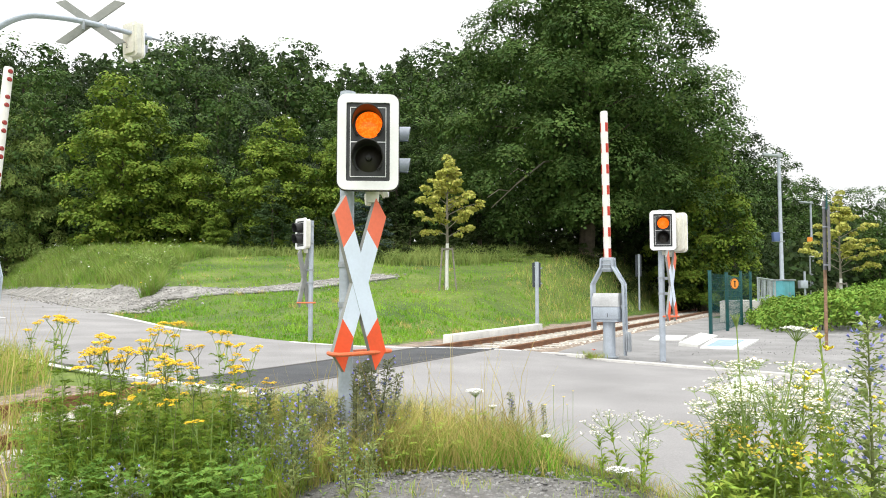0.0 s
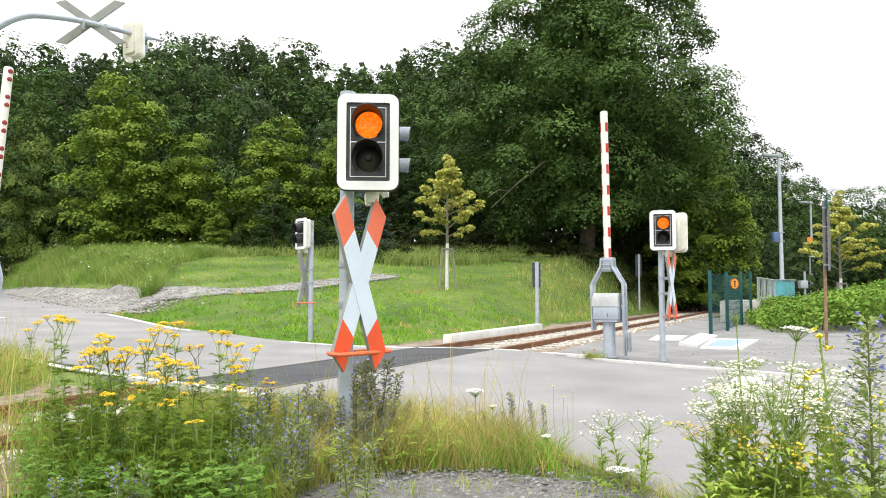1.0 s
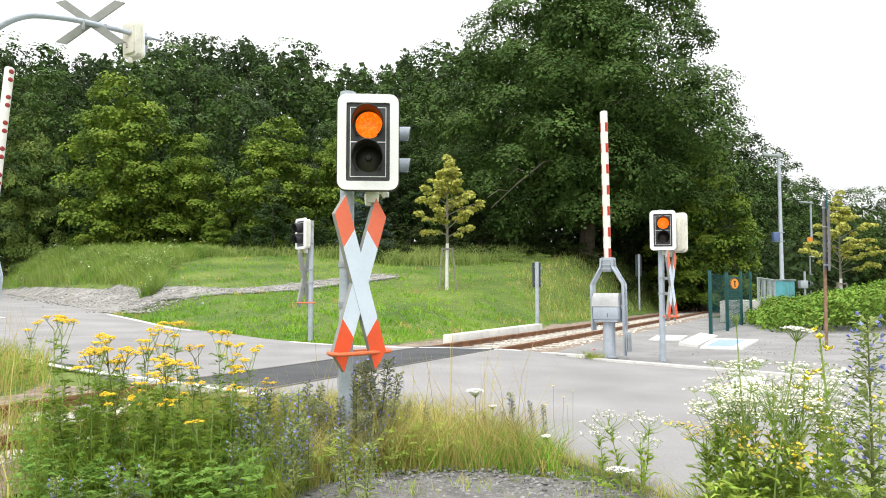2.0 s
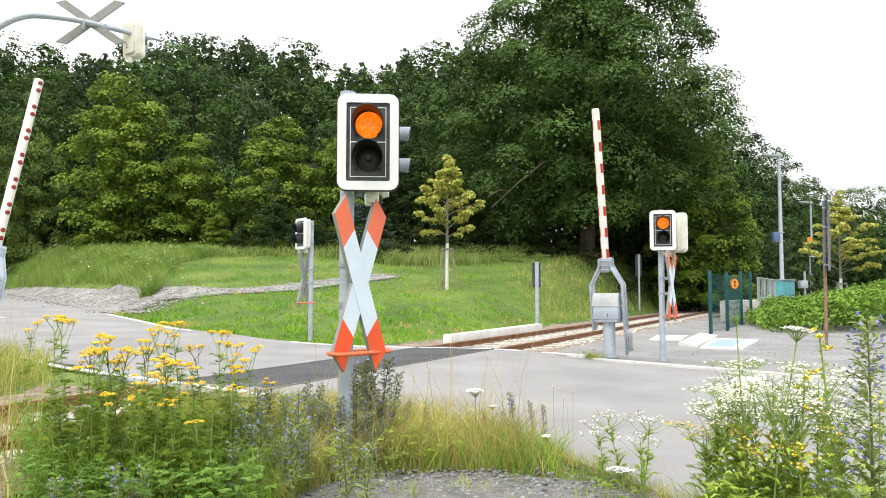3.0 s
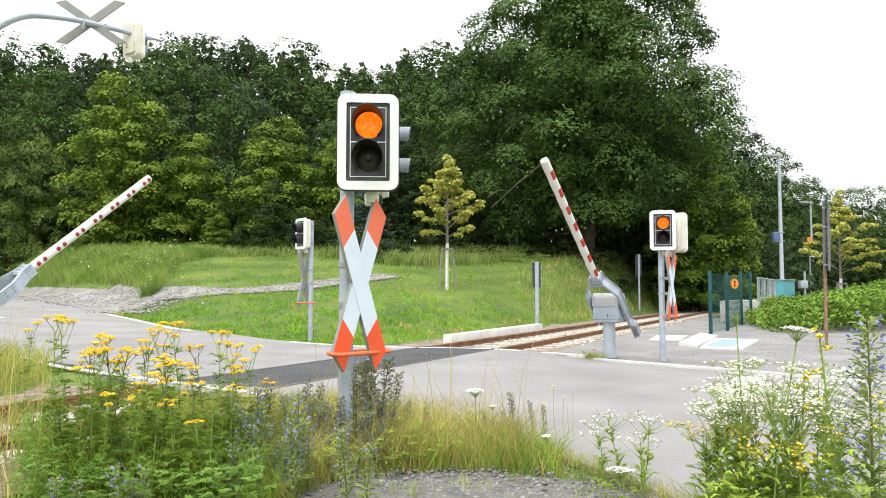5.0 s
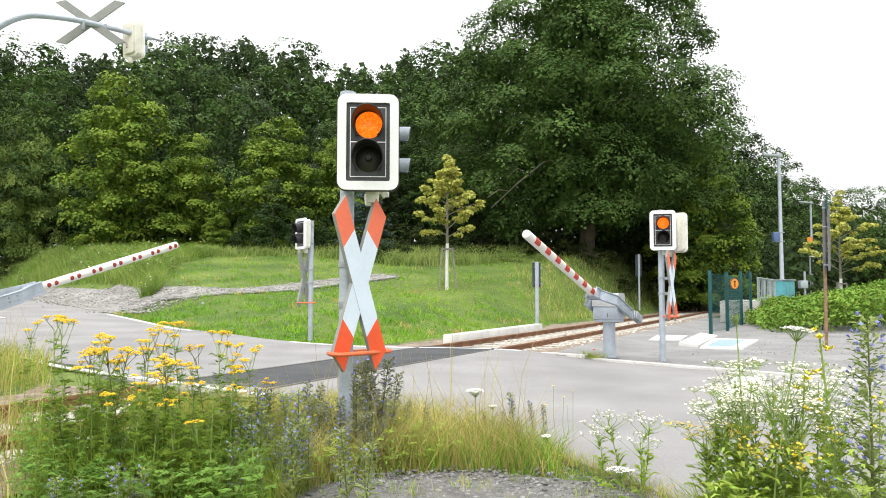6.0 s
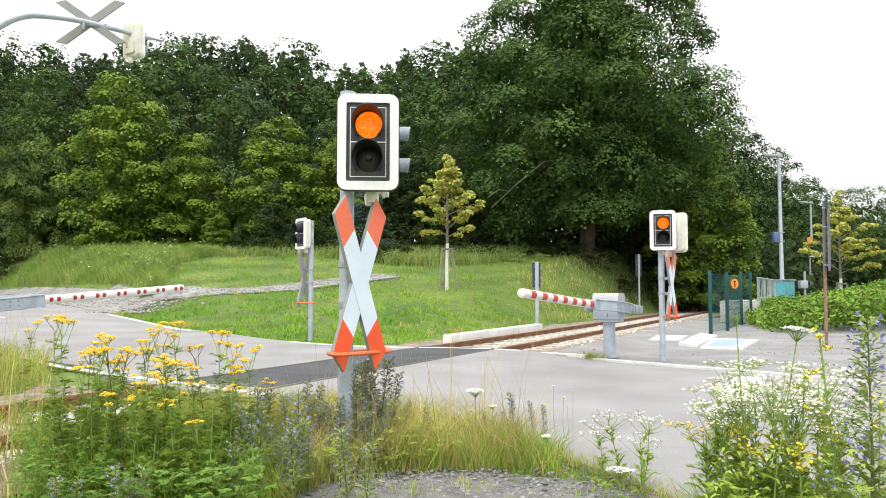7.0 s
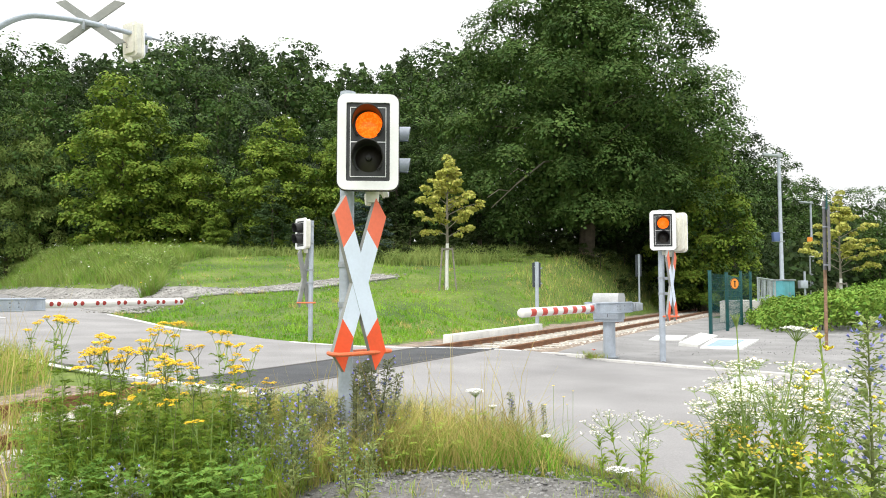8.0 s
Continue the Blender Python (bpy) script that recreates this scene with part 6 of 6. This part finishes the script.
def daisy(seed, h, brown=False, sparse=False):
    rng = np.random.default_rng(seed)
    t = thing("fleabane_plant", "branching fleabane with many small white daisy heads", "wild flower", group="fleabane plants")
    bm = bmesh.new()
    lean = rng.normal(0, 0.06, 2) * h
    top = np.array([lean[0], lean[1], h * 0.9])
    bent_stem(bm, (0, 0, -0.05), top, 0.005, 0.002, 0.015)
    C, L = [], []
    for k in range(13):
        f = rng.uniform(0.62, 0.97)
        p = top * f
        a = k * 2.4 + rng.uniform(-0.5, 0.5)
        ln = rng.uniform(0.05, 0.15)
        e = np.array([p[0] + math.cos(a) * ln, p[1] + math.sin(a) * ln, max(p[2] + 0.05, h * rng.uniform(0.84, 1.0) - ln * 0.3)])
        bent_stem(bm, p, e, 0.0022, 0.0012, 0.008, 4)
        for j in range(4 if sparse else 11):
            r, b = 0.055 * math.sqrt((j + 0.5) / 11), j * 2.4 + a
            q = e + np.array([math.cos(b) * r, math.sin(b) * r, 0.03 - r * r * 5 + rng.normal(0, 0.004)])
            bent_stem(bm, e, q, 0.0010, 0.0008, 0.002, 3)
            C.append(q)
        L.append(lance(rng, p, (math.cos(a), math.sin(a), 0.6), rng.uniform(0.05, 0.09), 0.2, 0.1))
    for k in range(30 if sparse else 74):
        a = k * 2.4
        f = rng.uniform(0.03, 0.8)
        L.append(lance(rng, top * f, (math.cos(a), math.sin(a), 0.7), rng.uniform(0.08, 0.15) * (1.15 - 0.6 * f), 0.27, 0.25))
    C = np.array(C)
    N = rng.normal(0, 0.35, C.shape) + [0, 0, 1.0]
    part("stem", bm, P_STEM, t)
    quads("petals", discs(C, N, 0.0072, rng, 8), P_BROWN if brown else P_WHITE, t, "ring of white petals", corners=8)
    quads("flower_eye", discs(C + unit(N) * 0.0022, N, 0.0024, rng, 8), P_YELLOW, t, "yellow flower centre", corners=8)
    quads("leaves", np.concatenate(L), P_LEAF2, t)
    return t


def wild_carrot(seed, h, r, open_head=True):
    rng = np.random.default_rng(seed)
    t = thing("wild_carrot", "wild carrot stalk with a flat white umbel" if open_head else "wild carrot stalk with a closed green umbel", "wild flower", group="wild carrots")
    bm = bmesh.new()
    top = np.array([rng.normal(0, 0.03), rng.normal(0, 0.03), h])
    bent_stem(bm, (0, 0, -0.05), top, 0.0045, 0.003, 0.015)
    C, N = [], []
    for k in range(34):
        q = math.sqrt((k + 0.5) / 34) * r
        a = k * 2.4
        e = top + np.array([math.cos(a) * q, math.sin(a) * q, 0.05 + 0.012 * (1 - (q / r) ** 2)]) if open_head else top + np.array([math.cos(a) * q, math.sin(a) * q, 0.045 * (0.4 + q / r)])
        bent_stem(bm, top, e, 0.0013, 0.001, 0.0, 3)
        for j in range(8):
            p = e + np.array([*rng.normal(0, r * 0.085, 2), rng.uniform(0, 0.005)])
            C.append(p)
            N.append((rng.normal(0, 0.3), rng.normal(0, 0.3), 1))
    part("stem", bm, P_STEM, t)
    quads("umbel", discs(np.array(C), np.array(N), r * 0.075, rng, 6), P_WHITE if open_head else P_LEAF2, t, "flat white umbel" if open_head else "closed green umbel", corners=6)
    L = [pinnate(rng, top * rng.uniform(0.05, 0.7), (math.cos(k * 2.1), math.sin(k * 2.1), 0.5), rng.uniform(0.08, 0.16), 7) for k in range(7)]
    quads("leaves", np.concatenate(L), P_LEAF2, t)
    return t


def primrose(seed, h):
    rng = np.random.default_rng(seed)
    t = thing("evening_primrose", "evening primrose with big yellow cup flowers", "wild flower", group="evening primroses")
    bm = bmesh.new()
    top = np.array([0.04, 0.0, h])
    bent_stem(bm, (0, 0, -0.05), top, 0.007, 0.004, 0.012, 6)
    part("stem", bm, P_STEM, t)
    L = []
    for k in range(60):
        f = 0.05 + 0.93 * k / 60
        a = k * 2.4
        L.append(lance(rng, top * f, (math.cos(a), math.sin(a), 0.75), rng.uniform(0.05, 0.10) * (1.2 - 0.6 * f), 0.24, 0.15))
    quads("leaves", np.concatenate(L), P_LEAF2, t)
    for k, f in enumerate((0.98, 0.95, 0.90, 0.80)):
        a = k * 2.1 + 0.4
        c = top * f + np.array([math.cos(a), math.sin(a), 0.6]) * 0.03
        F = []
        for j in range(4):
            b = j * 1.571 + a
            F.append(lance(rng, c, np.array([math.cos(a), math.sin(a), 0.5]) * 0.35 + np.array([math.cos(b), math.sin(b), 0.45]), 0.034, 0.95, -0.15))
        quads("flower", np.concatenate(F), P_BRIGHT, t, "bright yellow flower")
    return t


def sow(makers, spots, seed):
    """Plants the kinds one after another at the spots (x, y, scale)."""
    rng = np.random.default_rng(seed)
    used = set()
    for i, (x, y, s) in enumerate(spots):
        src = makers[i % len(makers)]
        m = Matrix.Translation((x, y, float(height(x, y)) - 0.02)) @ pose(0, 0, 0, rng.normal(0, 4), rng.normal(0, 4), rng.uniform(0, 360)) @ Matrix.Scale(s, 4)
        if i % len(makers) not in used:
            used.add(i % len(makers))
            src.matrix_basis = m
        else:
            copy_thing(src, m)


def spots(n, xr, yr, seed, s0=0.8, s1=1.1):
    """Random spots; xr is across per metre of y."""
    rng = np.random.default_rng(seed)
    out = []
    for k in range(n):
        y = rng.uniform(*yr)
        out.append((rng.uniform(*xr) * y, y, rng.uniform(s0, s1)))
    return out


weed_flowers()
sow([tansy(100 + k, 1.0) for k in range(7)], [(-2.3, 4.5, 1.03), (-2.16, 4.3, 0.96), (-1.95, 4.2, 0.89), (-2.03, 4.6, 0.8), (-1.89, 4.6, 1.0), (-1.86, 4.4, 0.93), (-1.65, 4.3, 0.9), (-1.69, 4.8, 1.0), (-1.5, 4.5, 0.97), (-1.54, 4.9, 0.97), (-1.42, 5.0, 0.95), (-1.26, 4.8, 0.88), (-1.24, 5.1, 0.68), (-1.44, 4.1, 0.76), (-1.27, 4.0, 0.54), (-1.86, 4.0, 0.7), (-1.96, 4.9, 0.92), (-1.87, 5.1, 0.91), (-3.53, 6.2, 0.89), (-2.27, 4.7, 0.89), (-1.37, 4.6, 0.9), (-2.55, 4.9, 0.98), (-2.23, 4.9, 0.89), (-2.02, 4.7, 0.97), (-1.93, 4.8, 1.0), (-1.74, 4.6, 0.97), (-1.48, 4.3, 0.96), (-1.52, 4.7, 0.93), (-1.45, 4.8, 0.95), (-1.38, 5.1, 0.91), (-1.63, 4.4, 0.82), (-1.65, 4.2, 0.84), (-1.7, 4.1, 0.8), (-1.44, 4.3, 0.79), (-1.29, 4.4, 0.8), (-2.05, 4.2, 0.77)], 4)
sow([tansy(110 + k, 0.8, False) for k in range(4)], spots(20, (-0.55, -0.25), (3.9, 5.3), 1, 0.65, 1.05), 2)
sow([bugloss(200 + k, 0.66, 1.25) for k in range(6)], spots(26, (-0.28, -0.19), (4.2, 5.2), 5, 0.7, 1.0) + spots(18, (-0.28, -0.10), (4.0, 4.7), 6, 0.5, 0.8) + spots(8, (-0.57, -0.40), (3.4, 3.8), 7, 0.5, 0.75), 8)
sow([bugloss(230 + k, 0.62, 1.25, True) for k in range(4)], spots(46, (-0.19, -0.065), (4.8, 5.9), 22, 0.65, 1.1) + [(0.58, 6.0, 1.0), (0.50, 6.1, 0.6), (0.83, 6.05, 0.75), (0.76, 6.1, 0.5), (-0.08, 5.7, 0.85), (-0.33, 5.9, 0.9), (-0.50, 5.8, 1.0), (-0.62, 5.7, 1.0), (-0.86, 5.6, 0.9), (-1.02, 5.7, 1.25), (0.35, 5.9, 0.7)], 9)
sow([daisy(300 + k, 0.86) for k in range(4)], spots(15, (0.34, 0.56), (3.3, 4.0), 10, 0.85, 1.05) + spots(4, (0.42, 0.56), (3.3, 3.8), 11, 0.95, 1.08), 12)
sow([daisy(310, 0.5, sparse=True)], [(1.12, 4.6, 1.0), (1.24, 4.65, 0.95), (1.0, 4.7, 0.8), (1.17, 4.4, 0.8)], 13)
sow([daisy(320, 0.62, True)], [(1.27, 3.6, 1.0), (1.42, 3.4, 1.0)], 14)
sow([wild_carrot(401, 1.0, 0.062)], [(1.40, 3.25, 1.02)], 15)
sow([wild_carrot(402, 0.18, 0.075)], [(0.965, 4.2, 1.0)], 16)
sow([wild_carrot(403, 1.02, 0.02, False)], [(1.40, 3.32, 1.04)], 17)
sow([wild_carrot(404, 0.42, 0.065)], [(0.24, 5.75, 1.0), (0.75, 5.2, 0.5), (0.43, 6.2, 0.6)], 18)
sow([primrose(501, 1.0)], [(1.78, 3.3, 1.05), (1.60, 3.4, 0.82), (1.98, 3.4, 0.70), (1.38, 3.3, 0.50), (1.52, 3.15, 0.55), (1.66, 3.2, 0.60), (1.72, 3.5, 0.68), (1.46, 3.55, 0.52)], 19)
sow([bugloss(240, 1.12, 1.9)], [(1.72, 3.02, 1.0)], 20)
sow([bugloss(241, 0.6, 1.1)], [(1.55, 3.1, 0.8), (1.35, 3.05, 0.7), (1.85, 3.05, 0.7)], 21)



def hawkbit(seed, h):
    rng = np.random.default_rng(seed)
    t = thing("hawkbit", "thin-stalked hawkbit with one small yellow flower", "wild flower", group="hawkbits")
    bm = bmesh.new()
    bent_stem(bm, (0, 0, -0.03), (0.03, 0.01, h), 0.002, 0.0015, 0.02, 4)
    part("stem", bm, P_STEM, t)
    a = np.linspace(0, 6.283, 11)[:-1]
    F = [lance(rng, (0.03, 0.01, h), (math.cos(b), math.sin(b), 0.35), 0.016, 0.5, -0.1) for b in a]
    quads("flower", np.concatenate(F), P_BRIGHT, t, "yellow flower head")
    return t


sow([hawkbit(600, 0.5), hawkbit(601, 0.42)], [(0.92, 6.0, 0.95), (0.98, 5.9, 0.95), (1.05, 6.0, 0.9), (0.86, 5.8, 0.9), (0.95, 5.6, 0.8), (0.72, 4.7, 0.5), (-0.45, 4.9, 0.9), (-0.86, 5.0, 1.0), (-1.0, 5.2, 1.1), (0.80, 5.0, 0.6), (-0.28, 5.3, 0.7), (0.2, 5.5, 0.9)], 601)


def verge(n, xr, yr, seed, power=1.0):
    r = np.random.default_rng(seed)
    y = r.uniform(yr[0], yr[1], n)
    x = r.uniform(xr[0], xr[1], n) * y
    return x, y


def bare(x, y):
    """The gravelly bare patch at the verge."""
    return ((x - 0.15) / 1.0) ** 2 + ((y - 4.35) / 0.75) ** 2 > 1


def keep(x, y, extra=True):
    k = ~inside_road(x, y) & bare(x, y)
    if isinstance(extra, np.ndarray):
        k &= extra
    return x[k], y[k]


x, y = keep(*verge(8500, (-0.42, 0.0), (4.1, 7.2), 61))
blades("verge_grass", "rank green grass among the roadside weeds", x, y, 0.25, 0.007, [G_TALL, G_DRY], 62, lean=0.7, mats=(np.arange(len(x)) % 4 == 0).astype(int))
x, y = keep(*verge(4600, (-0.30, 0.12), (4.6, 6.6), 63))
blades("dry_grass", "yellowing straw grass by the roadside", x, y, 0.36, 0.005, G_DRY, 64, lean=0.7)
x, y = keep(*verge(2400, (-0.02, 0.16), (4.8, 6.2), 65))
blades("green_tuft", "fresh green grass tufts at the asphalt edge", x, y, 0.24, 0.005, [G_LAWN, G_DRY], 66, lean=0.7, mats=(np.arange(len(x)) % 5 < 2).astype(int))
x, y = verge(3600, (0.34, 0.66), (2.8, 4.1), 67)
blades("weed_grass", "green grass under the white flowers", x, y, 0.24, 0.007, P_LEAF2, 68, lean=0.6)
x, y = keep(*verge(7000, (-0.68, -0.25), (6.8, 12.0), 69))
s_ = track_s(x, y)
k = ((s_ < -2.3) & (np.arange(len(x)) % 3 == 0)) | ((s_ > 1.9) & (x < -0.535 * y))
blades("track_grass", "rough grass beside the rails", x[k], y[k], 0.34, 0.012, [G_TALL, G_DRY], 70, lean=0.6, mats=(np.arange(int(k.sum())) % 3 == 0).astype(int))
x, y = verge(420, (-0.66, -0.55), (3.9, 6.4), 89)
blades("edge_grass", "rank grass beside the old rails", x, y, 0.32, 0.008, [G_TALL, G_DRY], 90, lean=0.5, mats=(np.arange(len(x)) % 3 == 0).astype(int))
x, y = keep(*verge(34, (-0.60, -0.53), (4.6, 9.5), 71))
blades("tall_straw", "tall dry straw stalks", x, y, 0.95, 0.006, G_DRY, 72, lean=0.25)
x, y = keep(*verge(90, (-0.2, 0.12), (5.2, 6.6), 73))
blades("tall_straw", "tall dry straw stalks", x, y, 0.85, 0.006, G_DRY, 74, lean=0.25)


def undergrowth(name, n, xr, yr, zmax, material, seed, size):
    r = np.random.default_rng(seed)
    x, y = keep(*verge(n, xr, yr, seed + 1))
    L = []
    for a, b in zip(x, y):
        g = float(height(a, b))
        d = r.uniform(0, 6.283)
        L.append(pinnate(r, (a, b, g + r.uniform(0.02, zmax)), (math.cos(d), math.sin(d), r.uniform(0.1, 0.9)), size * r.uniform(0.6, 1.3), 7))
    ob = quads(name, np.concatenate(L), material)
    tagged(ob, "low ferny undergrowth between the weeds", "undergrowth", kind="stuff")


undergrowth("undergrowth", 2100, (-0.57, -0.24), (3.5, 5.2), 0.34, P_FERN, 81, 0.062)
undergrowth("undergrowth", 260, (-0.24, 0.02), (4.4, 5.8), 0.22, P_LEAF2, 83, 0.10)
undergrowth("undergrowth", 500, (0.34, 0.64), (2.9, 4.0), 0.42, P_LEAF2, 85, 0.075)


def leafy(n, xr, yr, zmax, material, seed, size):
    r = np.random.default_rng(seed)
    x, y = verge(n, xr, yr, seed + 1)
    L = []
    for a, b in zip(x, y):
        d = r.uniform(0, 6.283)
        L.append(lance(r, (a, b, float(height(a, b)) + zmax * r.uniform(0.02, 1.0) ** 1.4), (math.cos(d), math.sin(d), r.uniform(0.2, 1.0)), size * r.uniform(0.6, 1.3), 0.28, 0.25))
    tagged(quads("undergrowth", np.concatenate(L), material), "broad lance-shaped weed leaves under the flowers", "undergrowth", kind="stuff")


leafy(1300, (0.35, 0.64), (2.9, 4.0), 0.58, P_LEAF2, 95, 0.065)
leafy(900, (-0.56, -0.05), (4.2, 5.6), 0.30, P_FERN, 97, 0.045)


x, y = keep(*verge(1100, (-0.56, -0.22), (3.8, 5.4), 87))
blades("tansy_grass", "upright green blades among the tansy", x, y, 0.40, 0.006, P_LEAF, 88, lean=0.3)


def gravel_patch():
    r = np.random.default_rng(91)
    ico = bmesh.new()
    bmesh.ops.create_icosphere(ico, subdivisions=1, radius=1)
    iv = np.array([v.co[:] for v in ico.verts])
    iff = np.array([[v.index for v in fc.verts] for fc in ico.faces])
    ico.free()
    n = 3300
    x = 0.12 + r.normal(0, 0.62, n)
    y = 4.45 + r.normal(0, 0.42, n)
    k = ~inside_road(x, y)
    x, y = x[k], y[k]
    n = len(x)
    rad = 0.006 + 0.014 * r.uniform(0, 1, n) ** 3
    base = np.stack([x, y, height(x, y) - 0.006 + rad * 0.3], 1)
    V = base[:, None] + iv[None] * (1 + r.normal(0, 0.2, (n, 12, 1))) * rad[:, None, None] * np.array([1, 1, 0.7])
    F = (iff[None] + (np.arange(n) * 12)[:, None, None]).reshape(-1, 3)
    me = bpy.data.meshes.new("gravel")
    me.from_pydata(V.reshape(-1, 3).tolist(), [], F.tolist())
    ob = finish("gravel", me, STONE_GREY, smooth=False)
    tagged(ob, "loose grey gravel at the bare verge", "gravel", kind="stuff")
    bm = bmesh.new()
    ring = [(0.12 + math.cos(a) * 1.25 * (1 + 0.12 * math.sin(3 * a)), 4.3 + math.sin(a) * 0.72 * (1 + 0.1 * math.cos(4 * a))) for a in np.linspace(0, 6.283, 49)[:-1]]
    c = bm.verts.new((0.12, 4.3, float(height(0.12, 4.3)) + 0.008))
    vs = [bm.verts.new((a, b, float(height(a, b)) - 0.010)) for a, b in ring]
    for i in range(len(vs)):
        bm.faces.new((c, vs[i], vs[(i + 1) % len(vs)]))
    tagged(part("gravel_bed", bm, GRAVEL_GREY), "bare grey grit at the roadside", "ground", kind="structure")


gravel_patch()
x, y = verge(420, (-0.14, 0.26), (3.75, 5.0), 161)
x, y = np.repeat(x, 3) + np.random.default_rng(163).normal(0, 0.012, 3 * len(x)), np.repeat(y, 3) + np.random.default_rng(164).normal(0, 0.012, 3 * len(y))
k = ~inside_road(x, y) & (np.sin(x * 9.0) * np.sin(y * 11.0 + x * 4.0) > 0.15)
blades("gravel_tufts", "small green tufts rooted in the grey gravel", x[k], y[k], 0.07, 0.004, [P_LEAF2, G_DRY], 162, lean=0.8, lift=0.0, mats=(np.arange(int(k.sum())) % 4 == 0).astype(int))
def forecourt_grit():
    r = np.random.default_rng(191)
    ico = bmesh.new()
    bmesh.ops.create_icosphere(ico, subdivisions=1, radius=1)
    iv = np.array([v.co[:] for v in ico.verts])
    iff = np.array([[v.index for v in fc.verts] for fc in ico.faces])
    ico.free()
    f, g = r.uniform(0, 1, 700), r.uniform(0, 1, 700) ** 1.6
    a, b = np.array([2.75, 14.2]), np.array([11.0, 14.5])
    p = a + (b - a) * f[:, None] + np.array([0.42, 1.0]) * (g * 7.5)[:, None]
    p = np.concatenate([p, np.array([3.03, 13.46]) + r.normal(0, 0.25, (90, 2)), np.array([3.87, 13.0]) + r.normal(0, 0.14, (50, 2))])
    n = len(p)
    rad = 0.005 + 0.010 * r.uniform(0, 1, n) ** 3
    base = np.stack([p[:, 0], p[:, 1], height(p[:, 0], p[:, 1]) + 0.014 + rad * 0.3], 1)
    V = base[:, None] + iv[None] * (1 + r.normal(0, 0.2, (n, 12, 1))) * rad[:, None, None] * np.array([1, 1, 0.7])
    F = (iff[None] + (np.arange(n) * 12)[:, None, None]).reshape(-1, 3)
    me = bpy.data.meshes.new("grit")
    me.from_pydata(V.reshape(-1, 3).tolist(), [], F.tolist())
    tagged(finish("grit", me, STONE_GREY, smooth=False), "loose dark grit on the forecourt asphalt", "grit", kind="stuff")


forecourt_grit()
r_ = np.random.default_rng(193)
x, y = 2.72 + r_.normal(0, 0.10, 150), 13.38 + r_.normal(0, 0.05, 150)
blades("kerb_weeds", "small green weeds at the barrier pillar's foot", x, y, 0.13, 0.010, [G_TALL, G_DRY], 194, lean=0.9, lift=0.01, mats=(np.arange(150) % 3 == 0).astype(int))
poppy = thing("poppy", "small red poppy among weeds at the pillar", "wild flower", pose(2.70, 13.33, float(height(2.70, 13.33))))
bm = bmesh.new()
bent_stem(bm, (0, 0, -0.02), (0.02, 0, 0.17), 0.003, 0.002, 0.01, 4)
part("stem", bm, P_STEM, poppy)
quads("petals", np.concatenate([lance(r_, (0.02, 0, 0.165), (math.cos(b), math.sin(b), 0.5), 0.05, 0.9, -0.1) for b in (0.3, 1.9, 3.4, 5.0)]), CROSS_FADED, poppy, "red petals")
edge = np.array([tuple(p) for p in spline(ROAD_NEAR, 400) if -1.2 < p.x < 1.5])
r_ = np.random.default_rng(165)
k = r_.integers(0, len(edge), 2600)
x, y = edge[k, 0] + r_.normal(-0.05, 0.06, 2600), edge[k, 1] + r_.normal(-0.05, 0.06, 2600)
blades("edge_tufts", "short dry grass creeping over the asphalt edge", x, y, 0.09, 0.004, [G_DRY, G_TALL], 166, lean=0.9, lift=0.0, mats=(np.arange(2600) % 2).astype(int))


# ---- motion ----
def motions():
    right = [(0.0, 87.9), (1.7, 87.9), (2.2, 87.3), (2.6, 85.0), (3.0, 81.0), (3.5, 72.1), (4.0, 61.9), (4.5, 50.9), (4.75, 45.3), (5.3, 33.3), (5.8, 22.4), (6.0, 18.0), (6.5, 9.6), (7.0, 4.1), (7.5, 0.5), (7.8, -0.3), (8.0, -0.4)]
    walk(boom_right, [(t, pose(3.03, 13.457, 0.952, 0, -a, -122.4)) for t, a in right])
    left = [(0.0, 85.8), (1.7, 85.8), (2.2, 85.1), (2.6, 82.8), (3.0, 78.2), (3.5, 70.0), (4.0, 60.4), (4.5, 49.6), (4.7, 45.3), (5.3, 31.9), (5.8, 21.2), (6.0, 17.4), (6.5, 9.5), (7.0, 4.4), (7.5, 1.2), (7.8, 0.5), (8.0, 0.4)]
    walk(boom_left, [(t, pose(-6.745, 10.767, 1.03, 0, -a, 59.65)) for t, a in left])


motions()
